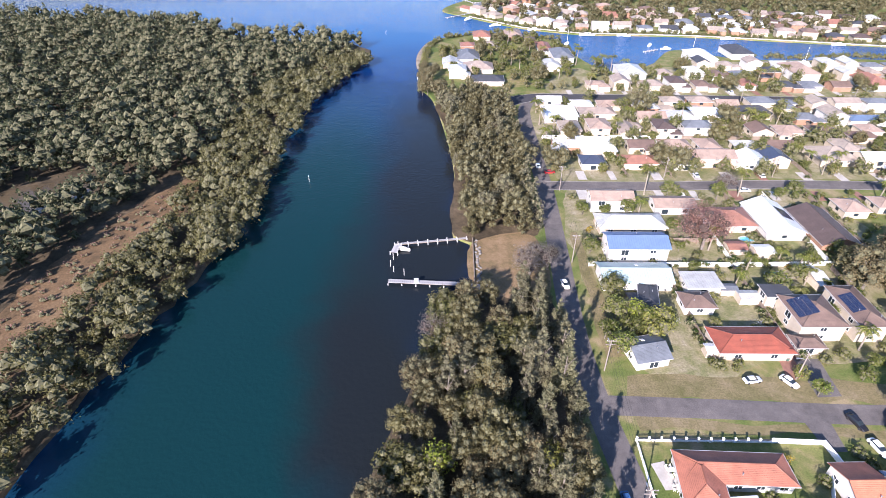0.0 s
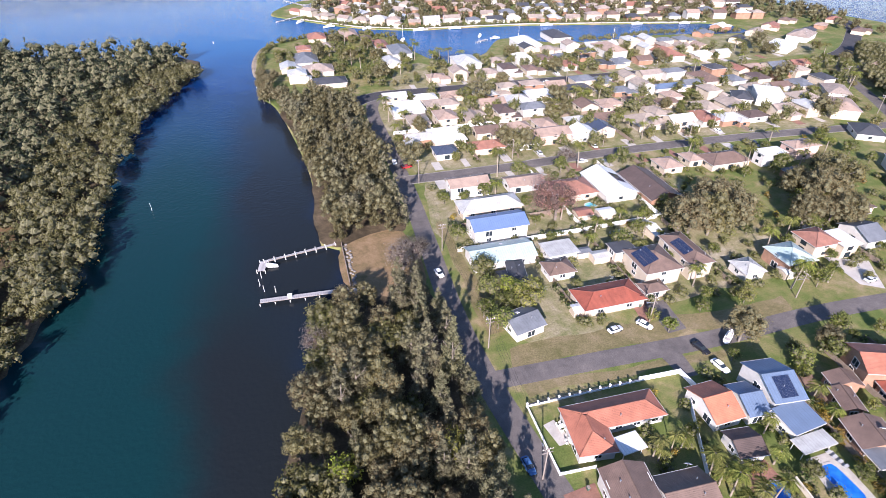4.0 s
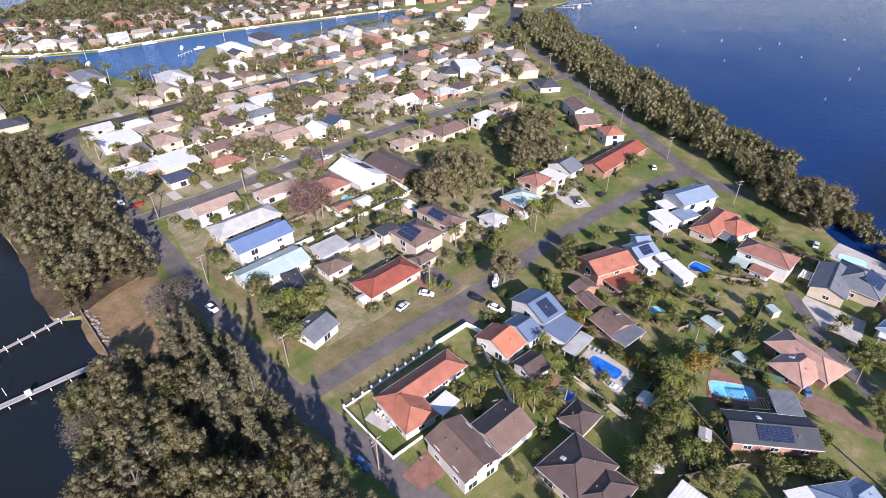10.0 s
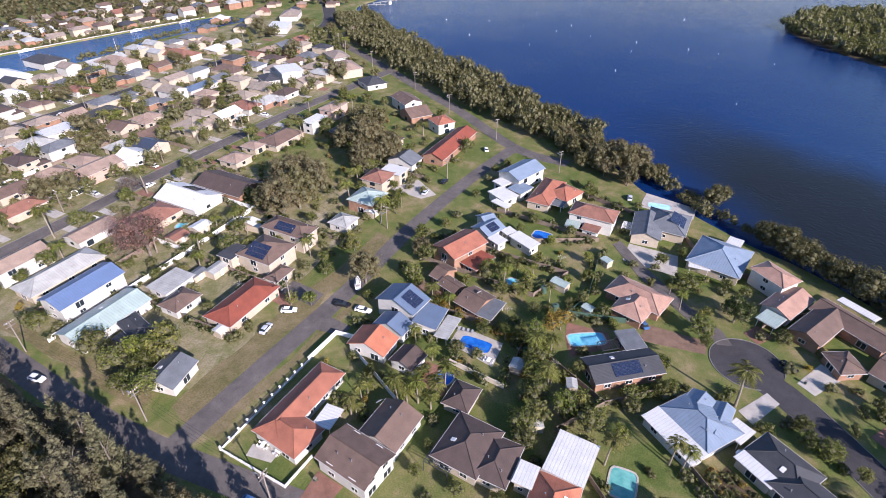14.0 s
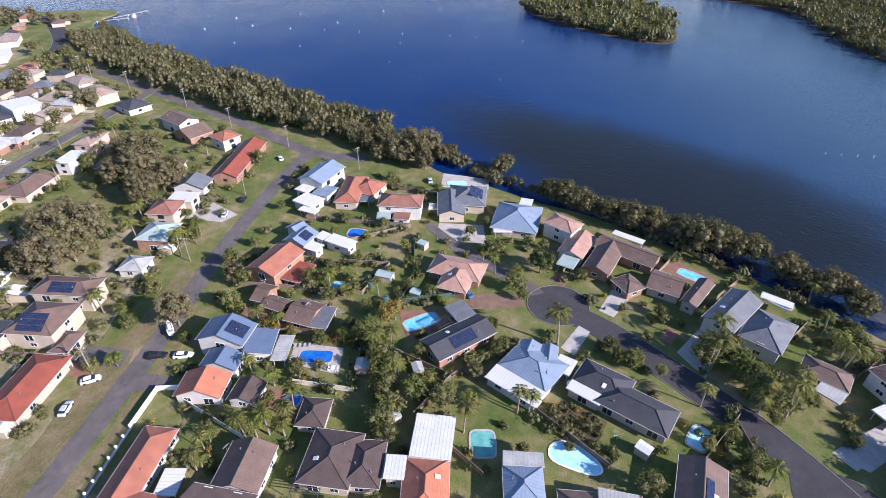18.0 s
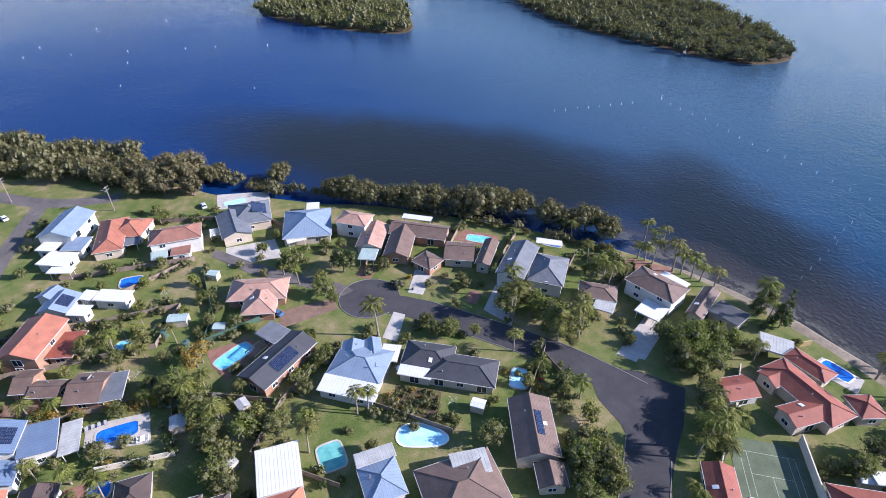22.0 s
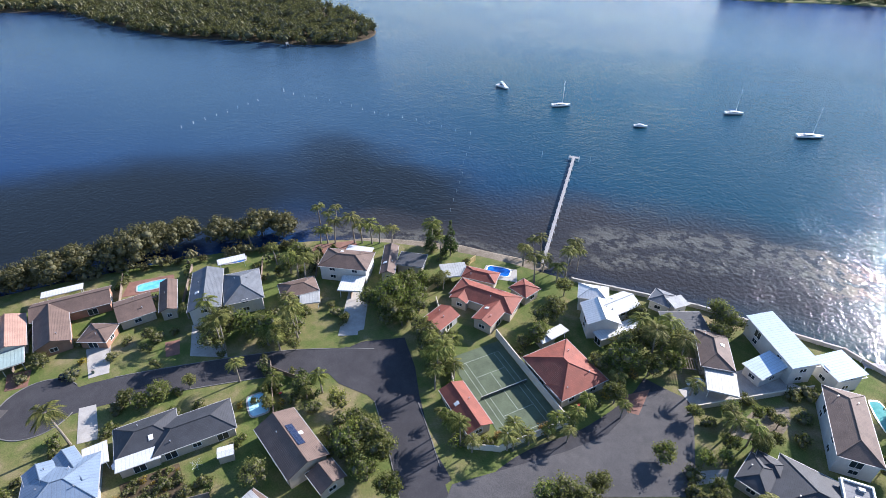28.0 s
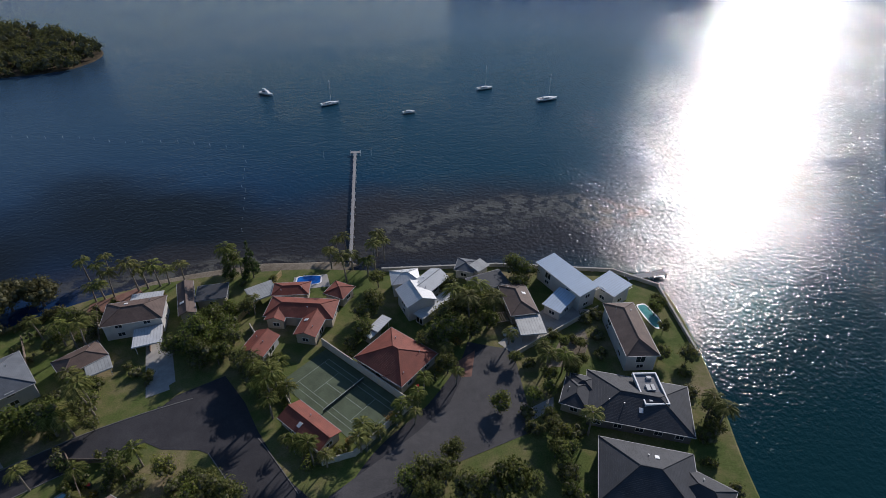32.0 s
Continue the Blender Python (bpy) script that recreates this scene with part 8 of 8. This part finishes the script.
# dry back yards and pale drives of the farther streets
YARD = ground_material("dry_yard", [(0.25, (0.11, 0.13, 0.045)), (0.45, (0.19, 0.18, 0.085)), (0.6, (0.28, 0.24, 0.15)), (0.78, (0.38, 0.34, 0.26))], 0.09, 2.0)
sheet("yard_ground_near", [(48, 97), (90, 98), (130, 99), (150, 97), (152, 128), (140, 188), (90, 188), (48, 188)], 0.006, YARD, "dry patchy yards with bare earth between houses", "ground", ragged=3.0, seed=2.0)
sheet("yard_ground", [(48, 199), (120, 200), (200, 199), (262, 196), (310, 250), (300, 284), (200, 289), (52, 290)], 0.006, YARD, "dry patchy yards with bare earth between houses", "ground", ragged=3.0, seed=5.0)
sheet("yard_ground_north", [(60, 303), (150, 303), (300, 300), (370, 312), (360, 360), (200, 370), (140, 355), (105, 340), (80, 350)], 0.006, YARD, "dry patchy yards with bare earth between houses", "ground", ragged=3.0, seed=8.0)
DRIVES = random.Random(12)
for y0, y1, first, last in ((198.4, 206, 55, 270), (189.4, 182, 52, 215), (290.6, 283, 60, 300), (302.4, 310, 70, 330)):
    x = first
    while x < last:
        w = DRIVES.uniform(2.6, 4.5)
        slab("driveway", [(x, y0), (x + w, y0), (x + w, y1), (x, y1)], CONCRETE if DRIVES.random() < 0.7 else BRICK_PAVING, "short driveway between the street and a house")
        if DRIVES.random() < 0.18:
            car(x + w / 2, (y0 + y1) / 2, 90, DRIVES.choice(("white", "silver", "black", "white")), "car parked in a driveway off the street", z=0.08)
        x += DRIVES.uniform(12, 19)

# undergrowth along the fences
fence_spots = []
RND = random.Random(77)
for o in list(scene.objects):
    if o.name.startswith("fence") and o.type == "EMPTY":
        panels = [c for c in o.children if c.name.startswith("panel")]
        reach = max(c.location.x for c in panels) + panels[0].data.vertices[1].co.x
        m = o.matrix_basis
        k = 0.5
        while k < reach:
            p = m @ Vector((k, RND.choice((-1, 1)) * RND.uniform(0.7, 1.6), 0))
            if not any(a + 0.6 < p.x < b - 0.6 and c + 0.6 < p.y < d - 0.6 for a, b, c, d in BUILT) and not any((p.x - a) ** 2 + (p.y - b) ** 2 < (r * 0.7) ** 2 for a, b, r in POOL_SPOTS):
                fence_spots.append((p.x, p.y))
            k += RND.uniform(1.2, 3.4)
forest("garden_hedges", fence_spots[::2], 1.15, 1.7, 0.1, 6, 90, 0.24, "green", "leafy green shrubs and hedges along fences", 41)
forest("garden_hedges", fence_spots[1::2], 1.3, 2.2, 0.1, 6, 90, 0.24, "dark", "dark green shrubs and hedges along fences", 42)

# outdoor furniture and small fittings
DISH = surface("grey_dish", (0.4, 0.4, 0.4), 0.5, 0.1)


def umbrella(x, y, colour=WHITE_PAINT, label="white garden umbrella on a pole"):
    base = thing("garden_umbrella", pose(x, y, 0), label, "umbrella")
    part("pole", tube(bmesh.new(), [(0, 0, 0), (0, 0, 2.5)], [0.03, 0.03], 6), STEEL, base)
    bm = bmesh.new()
    top = bm.verts.new((0, 0, 2.65))
    rim = [bm.verts.new((1.5 * math.cos(k * math.pi / 4), 1.5 * math.sin(k * math.pi / 4), 2.1)) for k in range(8)]
    low = bm.verts.new((0, 0, 2.58))
    for k in range(8):
        bm.faces.new((top, rim[k], rim[(k + 1) % 8]))
        bm.faces.new((low, rim[(k + 1) % 8], rim[k]))
    part("canopy", bm, colour, base)
    part("base_plate", boxed(-0.3, 0.3, -0.3, 0.3, 0, 0.06), CONCRETE, base)


def table_set(x, y, turn, material=WHITE_PAINT, label="white outdoor table with chairs"):
    base = thing("outdoor_table", pose(x, y, 0.06, 0, 0, turn), label, "table")
    part("tabletop", boxed(-0.8, 0.8, -0.5, 0.5, 0.7, 0.75), material, base)
    for sx in (-0.7, 0.7):
        for sy in (-0.4, 0.4):
            part("leg", boxed(sx - 0.03, sx + 0.03, sy - 0.03, sy + 0.03, 0, 0.7), material, base)
    for cx, cy, a in ((-0.45, -0.95, 0), (0.45, -0.95, 0), (-0.45, 0.95, 180), (0.45, 0.95, 180)):
        chair = thing("outdoor_chair", pose(x, y, 0.06, 0, 0, turn) @ pose(cx, cy, 0, 0, 0, a), "simple outdoor chair by a table", "chair", "outdoor chairs")
        part("seat", boxed(-0.24, 0.24, -0.24, 0.24, 0.42, 0.46), material, chair)
        part("backrest", boxed(-0.24, 0.24, -0.26, -0.22, 0.5, 0.88), material, chair)
        for sx in (-0.21, 0.21):
            for sy in (-0.21, 0.21):
                part("leg", boxed(sx - 0.02, sx + 0.02, sy - 0.02, sy + 0.02, 0, 0.42), material, chair)


def lounger(x, y, turn):
    base = thing("sun_lounger", pose(x, y, 0.07, 0, 0, turn), "grey sun lounger on the pool deck", "sun lounger", "loungers by the pool")
    part("bed", boxed(-0.3, 0.3, -0.9, 0.4, 0.28, 0.36), DISH, base)
    part("backrest", boxed(-0.3, 0.3, 0, 0.65, -0.03, 0.05), DISH, base).matrix_basis = pose(0, 0.4, 0.33, 35, 0, 0)
    for sx in (-0.27, 0.27):
        for sy in (-0.8, 0.3):
            part("leg", boxed(sx - 0.025, sx + 0.025, sy - 0.025, sy + 0.025, 0, 0.28), STEEL, base)


def dish(x, y, z, turn):
    base = thing("satellite_dish", pose(x, y, z, 0, 0, turn), "grey satellite dish on a short pole", "satellite dish")
    part("pole", tube(bmesh.new(), [(0, 0, -0.6), (0, 0, 0.9)], [0.04, 0.04], 6), STEEL, base)
    bm = bmesh.new()
    rings = [[bm.verts.new((0.9 * q * math.cos(k * math.pi / 8), 0.25 * q * q, 0.9 * q * math.sin(k * math.pi / 8))) for k in range(16)] for q in (0.15, 0.6, 1.0)]
    for a, b in zip(rings, rings[1:]):
        for k in range(16):
            bm.faces.new((a[k], a[(k + 1) % 16], b[(k + 1) % 16], b[k]))
    bm.faces.new(rings[0])
    part("reflector", bm, DISH, base).matrix_basis = pose(0, 0, 1.1, -35, 0, 0)


def tank(x, y, material, label):
    base = thing("water_tank", pose(x, y, 0), label, "water tank")
    part("body", tube(bmesh.new(), [(0, 0, 0), (0, 0, 1.9), (0, 0, 2.1)], [1.0, 1.0, 0.35], 20), material, base)
    part("lid", tube(bmesh.new(), [(0, 0, 2.1), (0, 0, 2.18)], [0.3, 0.3], 12), RUBBER, base)


def hoist(x, y):
    base = thing("clothes_hoist", pose(x, y, 0, 0, 0, 20), "rotary clothes hoist on the lawn", "clothes hoist")
    part("pole", tube(bmesh.new(), [(0, 0, 0), (0, 0, 2.0)], [0.03, 0.03], 6), STEEL, base)
    for k in range(4):
        a = k * math.pi / 2
        part("arm", tube(bmesh.new(), [(0, 0, 1.8), (1.5 * math.cos(a), 1.5 * math.sin(a), 2.0)], [0.02, 0.02], 5), STEEL, base)
    for q in (0.6, 1.0, 1.4):
        part("line", tube(bmesh.new(), [(q * math.cos(k * math.pi / 2), q * math.sin(k * math.pi / 2), 1.8 + q * 0.13) for k in range(5)], [0.008] * 5, 3), FRAME, base)


def pergola(x, y, length, width, turn, height, material, label):
    """An open roof of slats on two beams and four posts."""
    base = thing("pergola", pose(x, y, 0, 0, 0, turn), label, "pergola")
    for sx in (-1, 1):
        for sy in (-1, 1):
            part("post", boxed(sx * (length / 2 - 0.2) - 0.06, sx * (length / 2 - 0.2) + 0.06, sy * (width / 2 - 0.2) - 0.06, sy * (width / 2 - 0.2) + 0.06, -0.1, height - 0.2), material, base)
    for sy in (-1, 1):
        part("beam", boxed(-length / 2, length / 2, sy * (width / 2 - 0.2) - 0.05, sy * (width / 2 - 0.2) + 0.05, height - 0.2, height), material, base)
    n = int(length / 0.6)
    for k in range(n):
        u = -length / 2 + (k + 0.5) * length / n
        part("slat", boxed(u - 0.07, u + 0.07, -width / 2, width / 2, height + 0.002, height + 0.12), material, base)


pergola(61.5, 30.5, 7.5, 6.0, -4, 3.0, DARK_RAIL, "dark timber pergola beside the brown house")
pergola(110.2, 6.9, 6.5, 3.6, -51, 2.6, DARK_RAIL, "dark slatted pergola beside the pool")
pergola(171, 15, 5.0, 3.6, 0, 2.5, WHITE_PAINT, "white slatted pergola beside grey-roofed house")
pergola(-6, -113, 5.0, 4.0, 20, 2.5, TIMBER, "timber pergola between the waterside houses")
def wheelie_bin(x, y, turn, lid_m, label):
    base = thing("wheelie_bin", pose(x, y, 0.02, 0, 0, turn), label, "bin", "bins beside the houses")
    part("body", loft(bmesh.new(), [[(-a, -b, z), (a, -b, z), (a, b, z), (-a, b, z)] for a, b, z in ((0.2, 0.24, 0.05), (0.28, 0.34, 1.0))]), GREEN_STEEL, base)
    part("lid", boxed(-0.3, 0.3, -0.37, 0.37, 1.0, 1.07, bevel=0.02), lid_m, base)
    for sx in (-0.22, 0.22):
        part("wheel", tube(bmesh.new(), [(sx - 0.03, 0.26, 0.12), (sx + 0.03, 0.26, 0.12)], [0.12, 0.12], 10), RUBBER, base)


for k, (x, y) in enumerate(((46, 52), (70, 70), (88, 98.6), (106, 62), (122, 60), (137, 10.5), (121, -38), (76, -56), (-9, -106), (14, -88), (58, -92), (152, 52))):
    wheelie_bin(x, y, 40 * k, CAR_PAINT["red"] if k % 2 else surface_pole, "dark green wheelie bin with %s lid" % ("red" if k % 2 else "brown"))
umbrella(90.5, -25)
umbrella(64.5, 46.5)
table_set(47.4, 67, 10)
table_set(47.8, 63, 80)
table_set(92.5, 33.5, 0)
table_set(68, -52, 20, TIMBER, "timber outdoor table with chairs")
table_set(133, -64, 50, TIMBER, "timber outdoor table with chairs")
for k in range(5):
    lounger(99.5 + 0.2 * k, 46.6 - k * 1.25, 100)
dish(66.5, 49.5, 3.2, 150)
dish(112, 45, 3.6, 150)
tank(119.5, 24.5, GREEN_STEEL, "dark green round water tank")
tank(126, 30, GREEN_STEEL, "dark green round water tank")
tank(74, 133, CONCRETE, "pale concrete water tank")
for x, y in ((112, 36), (74, 108), (98, 18), (143, 30), (77, -33), (86, 111), (64, 112), (150, 130)):
    hoist(x, y)


# parapet and boxes on the flat roof deck
deck = thing("roof_parapet", pose(-39.9, -88.9, 4.82, 0, 0, -83), "white parapet round a grey flat roof", "parapet")
part("rim", boxed(-4.7, 4.7, -2.8, -2.5, 0, 0.4), WHITE_PAINT, deck)
part("rim", boxed(-4.7, 4.7, 2.5, 2.8, 0, 0.4), WHITE_PAINT, deck)
part("rim", boxed(-4.7, -4.4, -2.5, 2.5, 0, 0.4), WHITE_PAINT, deck)
part("rim", boxed(4.4, 4.7, -2.5, 2.5, 0, 0.4), WHITE_PAINT, deck)
for x, y, a, b in ((-3.4, 1.2, 0.5, 0.4), (-3.4, -1.0, 0.5, 0.4), (0.2, 0.5, 0.9, 0.5), (0.2, -0.6, 0.9, 0.4), (3.2, -0.6, 0.4, 0.6)):
    part("roof_unit", boxed(x - a, x + a, y - b, y + b, 0.0, 0.45, bevel=0.04), DISH, deck, "pale grey roof unit")

# the trees and shrubs farther off, joined by kind
def joined(name, copies, material_of):
    """One mesh out of many moved copies."""
    vs, loops, starts, mats, nv, nl = [], [], [], [], 0, 0
    for me, m in copies:
        co = np.empty(len(me.vertices) * 3)
        me.vertices.foreach_get("co", co)
        r = np.array(m)
        vs.append(co.reshape(-1, 3) @ r[:3, :3].T + r[:3, 3])
        li, st, mi = np.empty(len(me.loops), int), np.empty(len(me.polygons), int), np.empty(len(me.polygons), int)
        me.loops.foreach_get("vertex_index", li)
        me.polygons.foreach_get("loop_start", st)
        me.polygons.foreach_get("material_index", mi)
        loops.append(li + nv)
        starts.append(st + nl)
        mats.append(mi)
        nv, nl = nv + len(me.vertices), nl + len(me.loops)
    out = bpy.data.meshes.new(name)
    starts = np.concatenate(starts)
    out.vertices.add(nv)
    out.loops.add(nl)
    out.polygons.add(len(starts))
    out.vertices.foreach_set("co", np.concatenate(vs).ravel())
    out.loops.foreach_set("vertex_index", np.concatenate(loops))
    out.polygons.foreach_set("loop_start", starts)
    out.polygons.foreach_set("material_index", np.concatenate(mats))
    for q in material_of.materials:
        out.materials.append(q)
    out.update(calc_edges=True)
    return out


FAR_LABELS = {"gum": "grey-olive trees with dense uneven crowns", "mangrove": "low spreading mangroves along the lake shore", "garden": "leafy green trees in farther gardens", "shrub": "rounded green shrubs in farther gardens", "lime_shrub": "lime-green shrubs in farther gardens"}
for kind, spots in FAR_TREES.items():
    made = TREE_KINDS[kind][1]
    base = tagged(new("far_shrubs" if "shrub" in kind else "far_trees"), FAR_LABELS[kind], "shrubs" if "shrub" in kind else "trees", kind="stuff")
    part("leaves", joined("leaves", [(made[k][0], m) for k, m in spots], made[0][0]), None, base)
    if "shrub" not in kind:
        part("trunks", joined("trunks", [(made[k][1], m) for k, m in spots], made[0][1]), None, base)
